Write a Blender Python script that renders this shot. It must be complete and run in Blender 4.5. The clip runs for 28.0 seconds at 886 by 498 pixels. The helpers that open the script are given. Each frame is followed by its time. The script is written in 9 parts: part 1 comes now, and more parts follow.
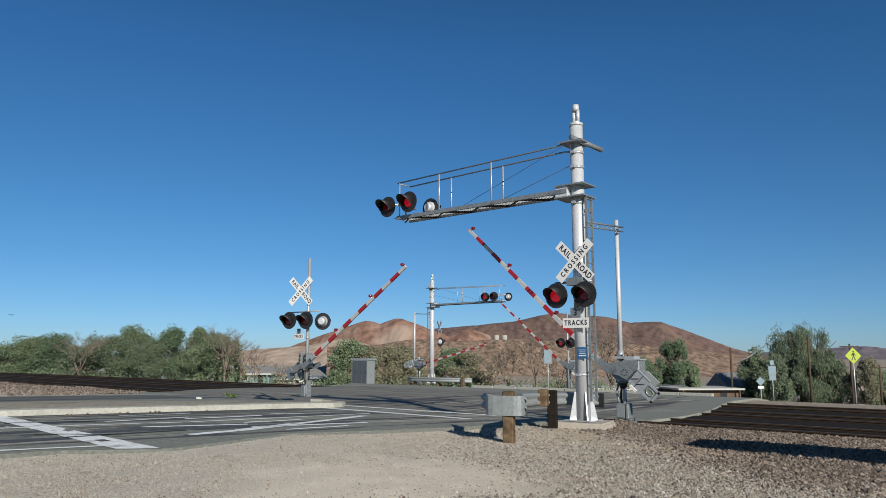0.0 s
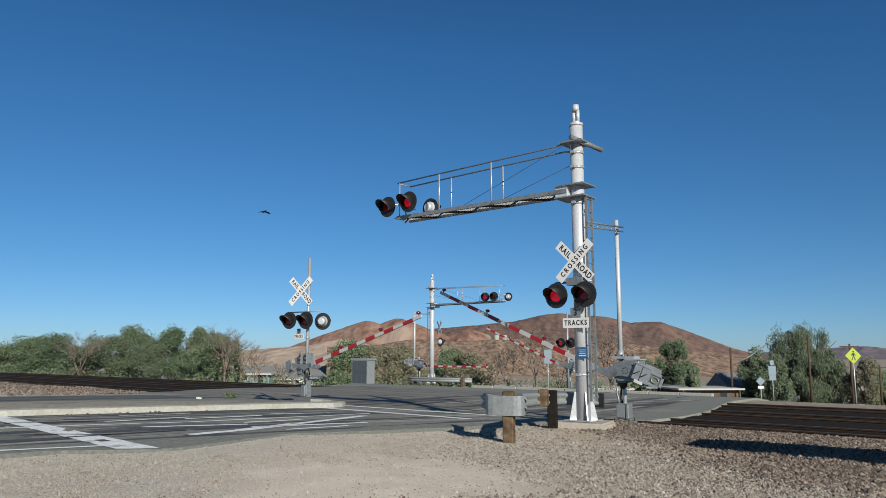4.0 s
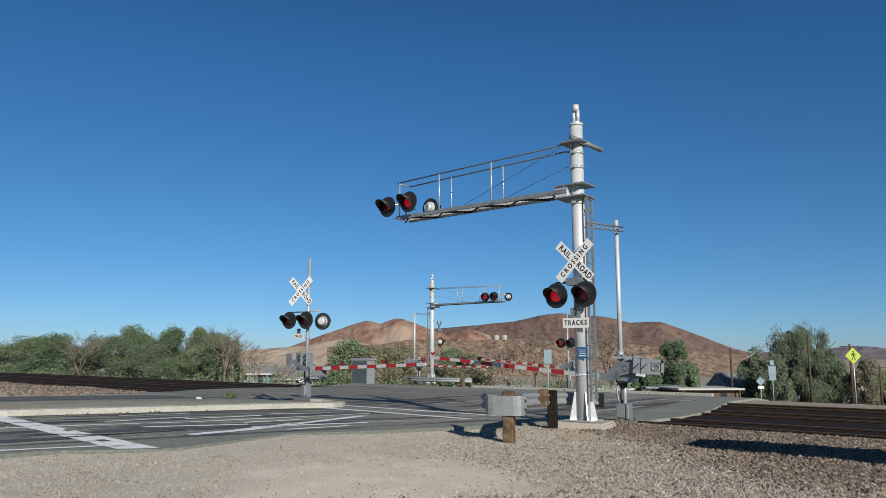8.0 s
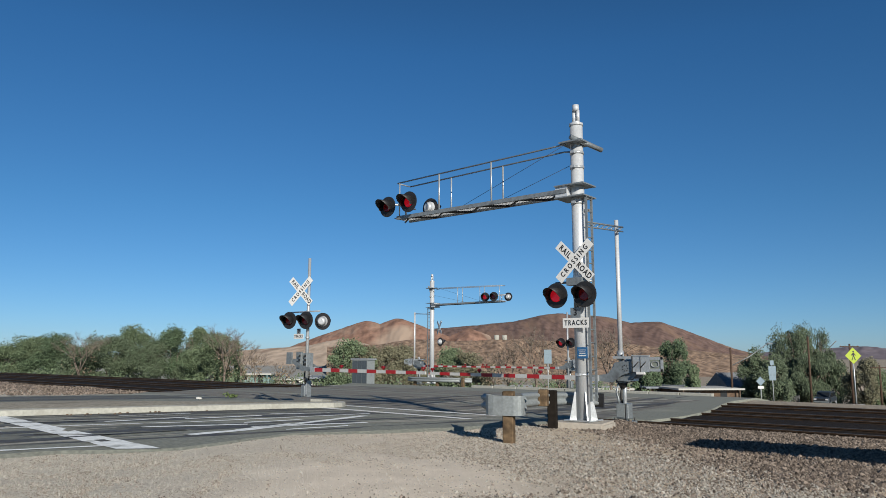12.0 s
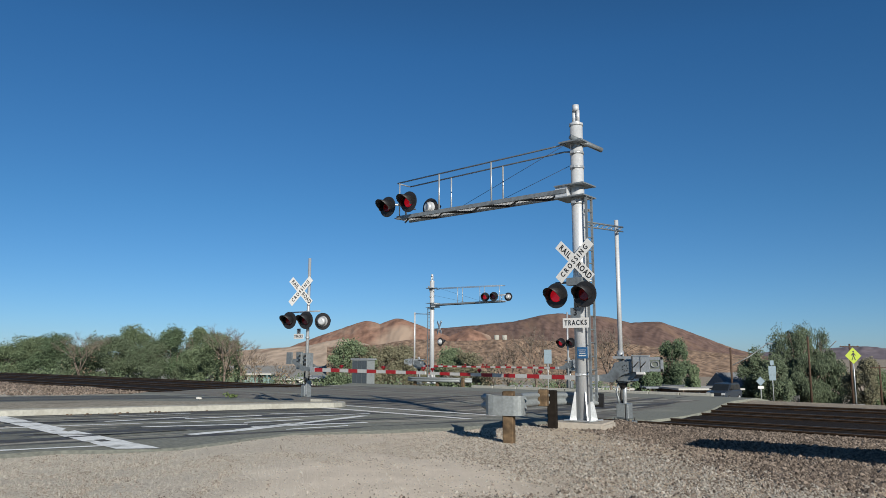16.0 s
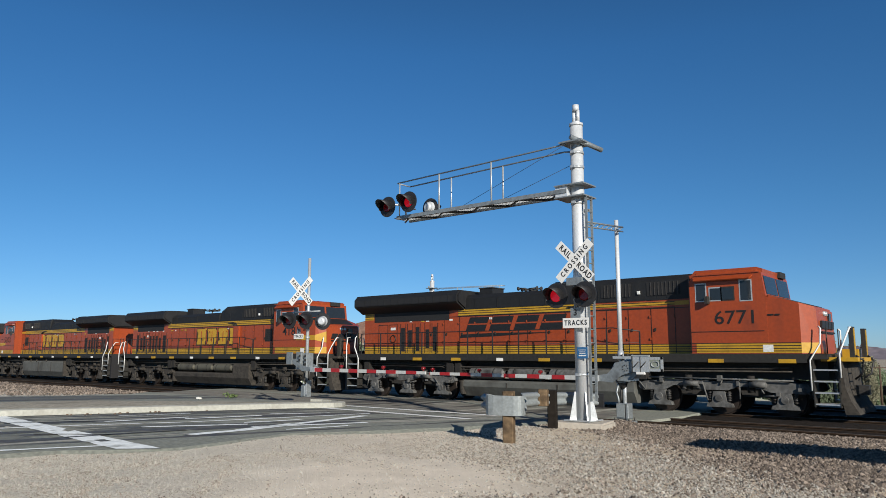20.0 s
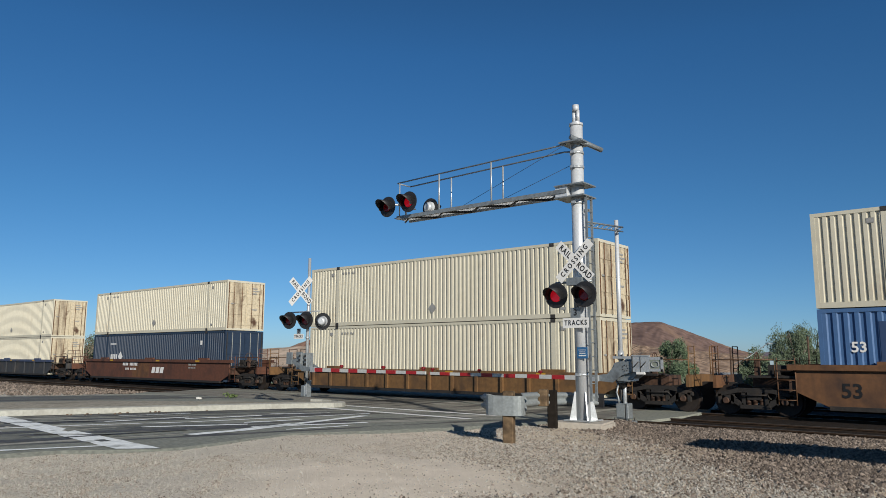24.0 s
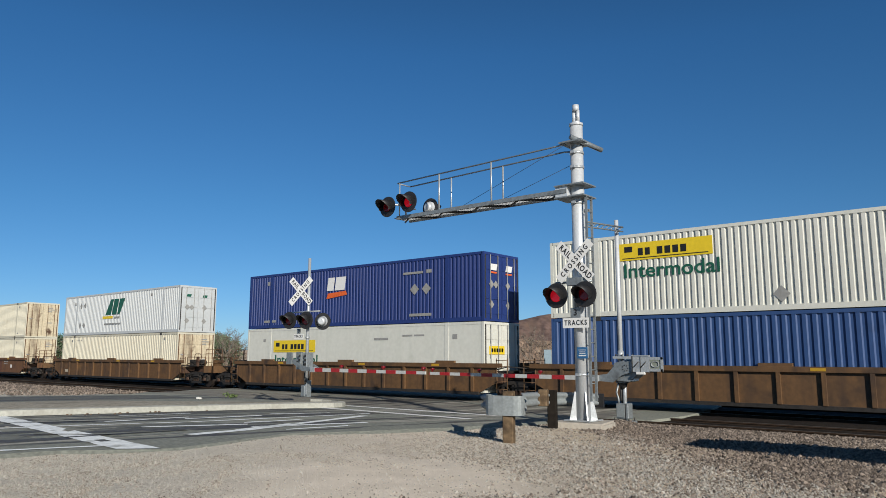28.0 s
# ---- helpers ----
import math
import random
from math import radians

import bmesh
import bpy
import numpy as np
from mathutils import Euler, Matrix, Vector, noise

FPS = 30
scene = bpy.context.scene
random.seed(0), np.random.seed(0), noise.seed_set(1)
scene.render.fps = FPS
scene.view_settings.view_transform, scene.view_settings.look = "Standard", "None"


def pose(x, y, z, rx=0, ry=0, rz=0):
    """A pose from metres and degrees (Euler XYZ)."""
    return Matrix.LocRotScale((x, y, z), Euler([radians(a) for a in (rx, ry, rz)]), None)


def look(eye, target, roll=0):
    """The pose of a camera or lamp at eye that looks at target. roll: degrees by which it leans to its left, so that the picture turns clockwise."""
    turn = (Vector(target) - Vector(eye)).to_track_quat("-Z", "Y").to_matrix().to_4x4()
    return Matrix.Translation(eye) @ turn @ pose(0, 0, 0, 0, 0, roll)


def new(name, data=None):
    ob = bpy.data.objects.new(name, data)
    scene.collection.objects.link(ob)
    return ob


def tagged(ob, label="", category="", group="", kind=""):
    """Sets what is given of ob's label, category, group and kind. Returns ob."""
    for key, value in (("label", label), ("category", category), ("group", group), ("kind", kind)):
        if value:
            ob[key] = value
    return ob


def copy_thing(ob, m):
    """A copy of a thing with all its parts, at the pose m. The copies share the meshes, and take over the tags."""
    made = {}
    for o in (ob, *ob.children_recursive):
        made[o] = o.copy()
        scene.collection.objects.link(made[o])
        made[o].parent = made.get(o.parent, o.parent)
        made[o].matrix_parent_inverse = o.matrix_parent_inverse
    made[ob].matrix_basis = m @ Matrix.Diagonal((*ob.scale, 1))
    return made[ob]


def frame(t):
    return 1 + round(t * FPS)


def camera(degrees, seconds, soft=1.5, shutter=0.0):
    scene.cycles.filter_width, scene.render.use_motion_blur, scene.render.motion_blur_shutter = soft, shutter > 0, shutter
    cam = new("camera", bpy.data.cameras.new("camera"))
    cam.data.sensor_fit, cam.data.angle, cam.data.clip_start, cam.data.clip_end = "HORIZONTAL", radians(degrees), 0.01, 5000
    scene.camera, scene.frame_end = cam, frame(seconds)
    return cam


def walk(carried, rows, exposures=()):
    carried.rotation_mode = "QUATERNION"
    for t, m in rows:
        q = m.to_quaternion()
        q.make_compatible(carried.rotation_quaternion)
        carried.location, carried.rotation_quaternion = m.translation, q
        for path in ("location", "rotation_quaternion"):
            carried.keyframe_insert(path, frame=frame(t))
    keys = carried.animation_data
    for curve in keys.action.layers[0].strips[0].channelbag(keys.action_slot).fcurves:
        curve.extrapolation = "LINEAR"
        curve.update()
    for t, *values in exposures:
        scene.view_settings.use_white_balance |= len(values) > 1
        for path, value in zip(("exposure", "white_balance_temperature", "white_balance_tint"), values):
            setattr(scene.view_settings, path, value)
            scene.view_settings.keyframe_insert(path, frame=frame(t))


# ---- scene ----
cam = camera(63.45, 28.0, soft=0.85)
EYE = Vector((0.0, 0.0, 1.5))
VIEW = Vector((-0.62985, 0.76255, 0.14768))
walk(cam, [(0.0, look(EYE, EYE + VIEW * 10, 0.14)), (28.0, look(EYE, EYE + VIEW * 10, 0.14))],
     exposures=[(0.0, 0.35), (16.8, 0.35), (18.3, 0.53), (20.0, 0.54), (20.9, 0.38), (25.0, 0.27), (28.0, 0.36)])

# ---- light ----
SUN_ELEVATION = radians(23)
SUN_WAY = Vector((0.87, -0.49, 0)).normalized() * math.cos(SUN_ELEVATION) + Vector((0, 0, math.sin(SUN_ELEVATION)))
world = bpy.data.worlds.new("sky")
scene.world = world
world.use_nodes = True
wn = world.node_tree
sky = wn.nodes.new("ShaderNodeTexSky")
sky.sky_type = "NISHITA"
sky.sun_disc = False
sky.sun_elevation = SUN_ELEVATION
sky.sun_rotation = math.atan2(SUN_WAY.x, SUN_WAY.y)
sky.altitude = 700
sky.air_density = 0.7
sky.dust_density = 0.45
sky.ozone_density = 8.0
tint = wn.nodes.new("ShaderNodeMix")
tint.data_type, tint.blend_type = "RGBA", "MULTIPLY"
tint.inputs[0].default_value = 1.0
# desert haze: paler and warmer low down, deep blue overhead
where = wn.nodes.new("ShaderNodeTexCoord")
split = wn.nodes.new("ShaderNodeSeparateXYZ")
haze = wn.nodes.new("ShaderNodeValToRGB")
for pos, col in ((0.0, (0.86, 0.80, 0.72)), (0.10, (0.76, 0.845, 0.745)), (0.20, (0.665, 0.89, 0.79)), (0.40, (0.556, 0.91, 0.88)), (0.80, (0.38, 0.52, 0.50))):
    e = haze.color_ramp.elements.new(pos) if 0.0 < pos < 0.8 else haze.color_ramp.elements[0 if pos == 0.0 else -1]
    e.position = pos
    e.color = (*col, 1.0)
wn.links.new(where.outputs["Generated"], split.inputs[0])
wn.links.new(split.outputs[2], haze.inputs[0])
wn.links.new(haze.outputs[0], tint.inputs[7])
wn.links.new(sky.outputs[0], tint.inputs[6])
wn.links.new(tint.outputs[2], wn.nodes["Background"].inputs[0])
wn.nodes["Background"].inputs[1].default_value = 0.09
sun = new("sun", bpy.data.lights.new("sun", "SUN"))
sun.data.energy = 4.6
sun.data.angle = radians(0.53)
sun.data.color = (1.0, 0.93, 0.82)
sun.matrix_world = look(SUN_WAY * 50, (0, 0, 0))

# ---- materials ----
MATS = {}


def mat(name, colour, rough=0.6, metal=0.0, spread=0.15, grain=12.0, stain=None, stain_amount=0.0, stain_size=1.5,
        bump=0.0, bump_size=30.0, glow=0.0, island=0.0, streak=0.0, downhill=0.0):
    """A painted or natural surface: base colour, fine grain, large stains, vertical streaks and relief."""
    if name in MATS:
        return MATS[name]
    m = bpy.data.materials.new(name)
    m.use_nodes = True
    t = m.node_tree
    b = t.nodes["Principled BSDF"]
    b.inputs["Roughness"].default_value = rough
    b.inputs["Metallic"].default_value = metal
    if rough >= 0.9:
        b.inputs["Specular IOR Level"].default_value = 0.08
    co = t.nodes.new("ShaderNodeTexCoord")
    if downhill:
        # stretch the pattern along the slope, as erosion does
        turn, pull = t.nodes.new("ShaderNodeMapping"), t.nodes.new("ShaderNodeMapping")
        turn.inputs["Rotation"].default_value = (0, 0, radians(-39.6))
        pull.inputs["Scale"].default_value = (1, downhill, 1)
        t.links.new(co.outputs["Object"], turn.inputs[0])
        t.links.new(turn.outputs[0], pull.inputs[0])

    def noise_at(scale, detail=5.0, stretch=None):
        n = t.nodes.new("ShaderNodeTexNoise")
        n.inputs["Scale"].default_value = scale
        n.inputs["Detail"].default_value = detail
        if stretch:
            mp = t.nodes.new("ShaderNodeMapping")
            mp.inputs["Scale"].default_value = stretch
            t.links.new(co.outputs["Object"], mp.inputs[0])
            t.links.new(mp.outputs[0], n.inputs["Vector"])
        else:
            t.links.new(pull.outputs[0] if downhill else co.outputs["Object"], n.inputs["Vector"])
        return n

    def mix(fac, a, bcol, blend="MIX"):
        x = t.nodes.new("ShaderNodeMix")
        x.data_type = "RGBA"
        x.blend_type = blend
        for src, sock in ((fac, x.inputs[0]), (a, x.inputs[6]), (bcol, x.inputs[7])):
            if isinstance(src, (int, float)):
                sock.default_value = src
            elif isinstance(src, tuple):
                sock.default_value = (*src, 1.0)
            else:
                t.links.new(src, sock)
        return x.outputs[2]

    def ramp(value, lo, hi):
        r = t.nodes.new("ShaderNodeMapRange")
        r.inputs["From Min"].default_value = lo
        r.inputs["From Max"].default_value = hi
        t.links.new(value, r.inputs["Value"])
        return r.outputs[0]

    colour = tuple(c * 0.79 for c in colour)
    stain = tuple(c * 0.79 for c in stain) if stain else None
    dark = tuple(c * (1 - spread) for c in colour)
    light = tuple(min(1, c * (1 + spread)) for c in colour)
    fine = noise_at(grain)
    col = mix(ramp(fine.outputs[0], 0.3, 0.7), dark, light)
    if stain:
        big = noise_at(stain_size, 6.0)
        hi = 0.72 - 0.35 * stain_amount
        col = mix(ramp(big.outputs[0], hi, hi + 0.16), col, stain)
    if streak:
        run = noise_at(1.0, 4.0, (3.0, 3.0, 0.25))
        s = t.nodes.new("ShaderNodeMath")
        s.operation = "MULTIPLY"
        s.inputs[1].default_value = streak
        t.links.new(ramp(run.outputs[0], 0.5, 0.72), s.inputs[0])
        col = mix(s.outputs[0], col, stain or tuple(c * 0.4 for c in colour))
    if island:
        geo = t.nodes.new("ShaderNodeNewGeometry")
        info = t.nodes.new("ShaderNodeObjectInfo")
        add = t.nodes.new("ShaderNodeMath")
        add.operation = "ADD"
        t.links.new(geo.outputs["Random Per Island"], add.inputs[0])
        t.links.new(info.outputs["Random"], add.inputs[1])
        fr = t.nodes.new("ShaderNodeMath")
        fr.operation = "FRACT"
        t.links.new(add.outputs[0], fr.inputs[0])
        r = t.nodes.new("ShaderNodeMapRange")
        r.inputs["To Min"].default_value = 1 - island
        r.inputs["To Max"].default_value = 1 + island
        t.links.new(fr.outputs[0], r.inputs["Value"])
        col = mix(1.0, col, r.outputs[0], "MULTIPLY")
    t.links.new(col, b.inputs["Base Color"])
    if bump:
        bn = noise_at(bump_size, 6.0)
        bp = t.nodes.new("ShaderNodeBump")
        bp.inputs["Strength"].default_value = bump
        bp.inputs["Distance"].default_value = 0.02
        t.links.new(bn.outputs[0], bp.inputs["Height"])
        t.links.new(bp.outputs[0], b.inputs["Normal"])
    if glow:
        b.inputs["Emission Color"].default_value = (*colour, 1)
        b.inputs["Emission Strength"].default_value = glow
    MATS[name] = m
    return m


GALV = mat("galvanised_steel", (0.50, 0.53, 0.55), 0.36, 0.4, 0.12, 25, (0.38, 0.40, 0.42), 0.35, 3.0, 0.08, 60)
GALVDULL = mat("dull_galvanised_sheet", (0.29, 0.32, 0.325), 0.6, 0.2, 0.15, 20, (0.2, 0.215, 0.22), 0.4, 3.0, 0.08, 50)
SILVER = mat("silver_paint", (0.66, 0.69, 0.715), 0.36, 0.25, 0.08, 18, (0.46, 0.48, 0.50), 0.3, 2.0, 0.06, 40, streak=0.25)
GREYMETAL = mat("grey_cabinet_paint", (0.27, 0.30, 0.315), 0.45, 0.4, 0.2, 15, (0.15, 0.16, 0.165), 0.4, 4.0, 0.05, 40)
BLACK = mat("black_paint", (0.018, 0.018, 0.02), 0.55, 0.0, 0.3, 20)
DARKSTEEL = mat("dark_steel", (0.05, 0.048, 0.046), 0.6, 0.3, 0.3, 14, (0.12, 0.09, 0.07), 0.3, 3.0, 0.1, 30)
WHITE = mat("white_sign_sheet", (0.80, 0.80, 0.78), 0.5, 0.0, 0.03, 20, (0.6, 0.58, 0.53), 0.15, 5.0)
SIGNBLACK = mat("black_letter_film", (0.012, 0.012, 0.012), 0.5)
RED = mat("red_reflective_film", (0.36, 0.018, 0.022), 0.35, 0.0, 0.12, 20)
STRIPEWHITE = mat("white_reflective_film", (0.50, 0.51, 0.50), 0.45, 0.0, 0.1, 20, (0.34, 0.34, 0.33), 0.25, 4.0)
REDLENS = mat("red_lens", (0.20, 0.006, 0.010), 0.15, 0.0, 0.2, 40, glow=0.02)
REDLENSLIT = mat("lit_red_lens", (0.85, 0.012, 0.03), 0.15, 0.0, 0.1, 40, glow=0.26)
WOOD = mat("weathered_post_wood", (0.155, 0.108, 0.066), 0.9, 0.0, 0.4, 9, (0.05, 0.036, 0.026), 0.5, 3.0, 0.4, 25)
CONCRETE = mat("concrete", (0.46, 0.42, 0.36), 0.85, 0.0, 0.12, 16, (0.32, 0.28, 0.23), 0.4, 2.0, 0.2, 60)
KERB = mat("kerb_concrete", (0.40, 0.40, 0.355), 0.85, 0.0, 0.15, 12, (0.29, 0.28, 0.24), 0.45, 1.6, 0.15, 50)
BLUESIGN = mat("blue_notice", (0.025, 0.125, 0.29), 0.5, 0.0, 0.05)
RAILSIDE = mat("rusty_rail", (0.055, 0.037, 0.026), 0.9, 0.2, 0.25, 20)
RAILHEAD = mat("polished_rail_head", (0.15, 0.135, 0.12), 0.5, 0.7, 0.1, 20)
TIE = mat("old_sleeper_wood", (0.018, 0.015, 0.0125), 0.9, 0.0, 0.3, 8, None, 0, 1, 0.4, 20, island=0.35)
YELLOWSIGN = mat("fluorescent_yellow_sheet", (0.40, 0.52, 0.02), 0.45, 0.0, 0.05)


# ---- geometry helpers ----
def thing(name, label, category, group="", kind="", at=None):
    e = new(name)
    e.empty_display_size = 0.2
    tagged(e, label, category, group, kind)
    if at is not None:
        e.matrix_world = at
    return e


def part(name, bm, material, parent=None, label="", smooth=False):
    me = bpy.data.meshes.new(name)
    if smooth:
        for f in bm.faces:
            f.smooth = True
    bm.to_mesh(me)
    bm.free()
    for m in material if isinstance(material, (list, tuple)) else (material,):
        me.materials.append(m)
    ob = new(name, me)
    if parent is not None:
        ob.parent = parent
    if label:
        ob["label"] = label
    return ob


def hull8(bm, pts, mi=0):
    """A box from its four lower and four upper corners, both counter-clockwise from above."""
    v = [bm.verts.new(p) for p in pts]
    for q in ((3, 2, 1, 0), (4, 5, 6, 7), (0, 1, 5, 4), (1, 2, 6, 5), (2, 3, 7, 6), (3, 0, 4, 7)):
        bm.faces.new([v[i] for i in q]).material_index = mi


def box(bm, x0, x1, y0, y1, z0, z1, mi=0, m=None):
    pts = [(x0, y0, z0), (x1, y0, z0), (x1, y1, z0), (x0, y1, z0), (x0, y0, z1), (x1, y0, z1), (x1, y1, z1), (x0, y1, z1)]
    if m is not None:
        pts = [m @ Vector(p) for p in pts]
    hull8(bm, pts, mi)


def rod(bm, a, b, r0, r1=None, n=8, mi=0, caps=True):
    """A round bar from a to b."""
    a, b = Vector(a), Vector(b)
    r1 = r0 if r1 is None else r1
    q = (b - a).to_track_quat("Z", "Y")
    ra, rb = [], []
    for i in range(n):
        w = 2 * math.pi * i / n
        d = q @ Vector((math.cos(w), math.sin(w), 0))
        ra.append(bm.verts.new(a + d * r0))
        rb.append(bm.verts.new(b + d * r1))
    for i in range(n):
        j = (i + 1) % n
        f = bm.faces.new((ra[i], ra[j], rb[j], rb[i]))
        f.material_index = mi
        f.smooth = True
    if caps:
        bm.faces.new(list(reversed(ra))).material_index = mi
        bm.faces.new(rb).material_index = mi


def tube(bm, pts, r, n=7, mi=0):
    """A bent round bar through all points, in one piece."""
    pts = [Vector(p) for p in pts]
    rings, up = [], None
    for i, p in enumerate(pts):
        a, b = pts[max(0, i - 1)], pts[min(len(pts) - 1, i + 1)]
        d = (b - a).normalized()
        side = d.orthogonal().normalized() if up is None else (up - d * up.dot(d)).normalized()
        up = side
        other = d.cross(side)
        rings.append([bm.verts.new(p + (side * math.cos(2 * math.pi * k / n) + other * math.sin(2 * math.pi * k / n)) * r) for k in range(n)])
    for ra, rb in zip(rings, rings[1:]):
        for k in range(n):
            f = bm.faces.new((ra[k], ra[(k + 1) % n], rb[(k + 1) % n], rb[k]))
            f.material_index = mi
            f.smooth = True
    bm.faces.new(list(reversed(rings[0]))).material_index = mi
    bm.faces.new(rings[-1]).material_index = mi


def prism(bm, outline, y0, y1, mi=0, m=None):
    """An outline in x and z, pulled from y0 to y1."""
    lo = [Vector((x, y0, z)) for x, z in outline]
    hi = [Vector((x, y1, z)) for x, z in outline]
    if m is not None:
        lo, hi = [m @ p for p in lo], [m @ p for p in hi]
    lo, hi = [bm.verts.new(p) for p in lo], [bm.verts.new(p) for p in hi]
    n = len(lo)
    for i in range(n):
        j = (i + 1) % n
        bm.faces.new((lo[i], lo[j], hi[j], hi[i])).material_index = mi
    bm.faces.new(list(reversed(lo))).material_index = mi
    bm.faces.new(hi).material_index = mi


def mesh(build, *args, **kw):
    bm = bmesh.new()
    build(bm, *args, **kw)
    return bm


def boxes(*items):
    bm = bmesh.new()
    for it in items:
        box(bm, *it)
    return bm


def rods(*items):
    bm = bmesh.new()
    for it in items:
        rod(bm, *it)
    return bm


def lettering(name, text, size, material, parent, m, depth=0.004, label="", stretch=1.0, spacing=1.0, bold=0.022):
    """Raised letters in the built-in font, in the x-z plane facing -y, centred on m."""
    cu = bpy.data.curves.new(name, "FONT")
    cu.body = text
    cu.size = size
    cu.extrude = depth
    cu.align_x, cu.align_y = "CENTER", "CENTER"
    cu.space_character = spacing
    cu.resolution_u = 3
    cu.offset = size * bold
    tmp = bpy.data.objects.new(name, cu)
    me = bpy.data.meshes.new_from_object(tmp)
    bpy.data.objects.remove(tmp)
    bpy.data.curves.remove(cu)
    me.name = name
    me.materials.clear()
    me.materials.append(material)
    me.transform(m @ pose(0, 0, 0, 90, 0, 0) @ Matrix.Diagonal((stretch, 1, 1, 1)))
    ob = new(name, me)
    ob.parent = parent
    if label:
        ob["label"] = label
    return ob


FWH = Vector((-0.6368, 0.7710, 0))
RIH = Vector((0.7710, 0.6368, 0))


def spot(side, depth, z=0.0):
    """A place seen from the roadside: depth metres ahead, side metres across per metre of depth."""
    p = FWH * depth + RIH * depth * side
    return Vector((p.x, p.y, z))


def ease(a, b, x):
    s = min(1, max(0, (x - a) / (b - a)))
    return s * s * (3 - 2 * s)


def line(x, pts):
    for (x0, v0), (x1, v1) in zip(pts, pts[1:]):
        if x <= x1:
            s = max(0, (x - x0) / (x1 - x0))
            return v0 + (v1 - v0) * s
    return pts[-1][1]


# ---- ground ----
TRACKS = (20.9, 25.2, 29.5)
TRAIN_Y = 25.2
RAIL = -0.35


def ground_z(x, y):
    z = line(y, [(6, 0.0), (14, -0.10), (17.2, -0.20), (18.2, -0.36), (19.2, -0.85), (30.7, -0.85), (31.2, -0.47), (34, -0.42), (36, -0.6), (40, -1.15), (46, -1.95), (60, -2.5), (70, -2.9), (90, -3.65), (160, -5.5), (400, -6.0)])
    if y > 30.9:
        z -= 0.85 * ease(0, 1, (-36 - x) / 8) * ease(30.9, 32.0, y) * (1 - ease(46, 60, y))
    if y > 88:
        z -= 2.1 * ease(88, 140, y) * ease(-48, -34, x)
    if y < 17.5:
        z += 0.05 * (noise.noise((x * 0.22, y * 0.22, 3.0))) + 0.012 * noise.noise((x * 1.7, y * 1.7, 5.0))
    elif y > 60:
        z += 0.4 * noise.noise((x * 0.03, y * 0.03, 1.0))
    return z


def road_z(y):
    return line(y, [(-20, 0.03), (7, 0.03), (14, -0.05), (16.8, -0.12), (19.0, RAIL + 0.005), (34.6, RAIL + 0.005), (38, -0.72), (44, -1.4), (60, -2.15), (70, -2.54), (120, -4.8)])


def spread(lo, hi, fine_lo, fine_hi, step):
    """Grid lines: fine in the middle, growing outwards."""
    out = list(np.arange(fine_lo, fine_hi, step)) + [fine_hi]
    d, x = step, fine_lo
    while x > lo:
        d *= 1.35
        x -= d
        out.insert(0, max(lo, x))
    d, x = step, fine_hi
    while x < hi:
        d *= 1.35
        x += d
        out.append(min(hi, x))
    return out


BARE = spot(-0.10, 9.0)


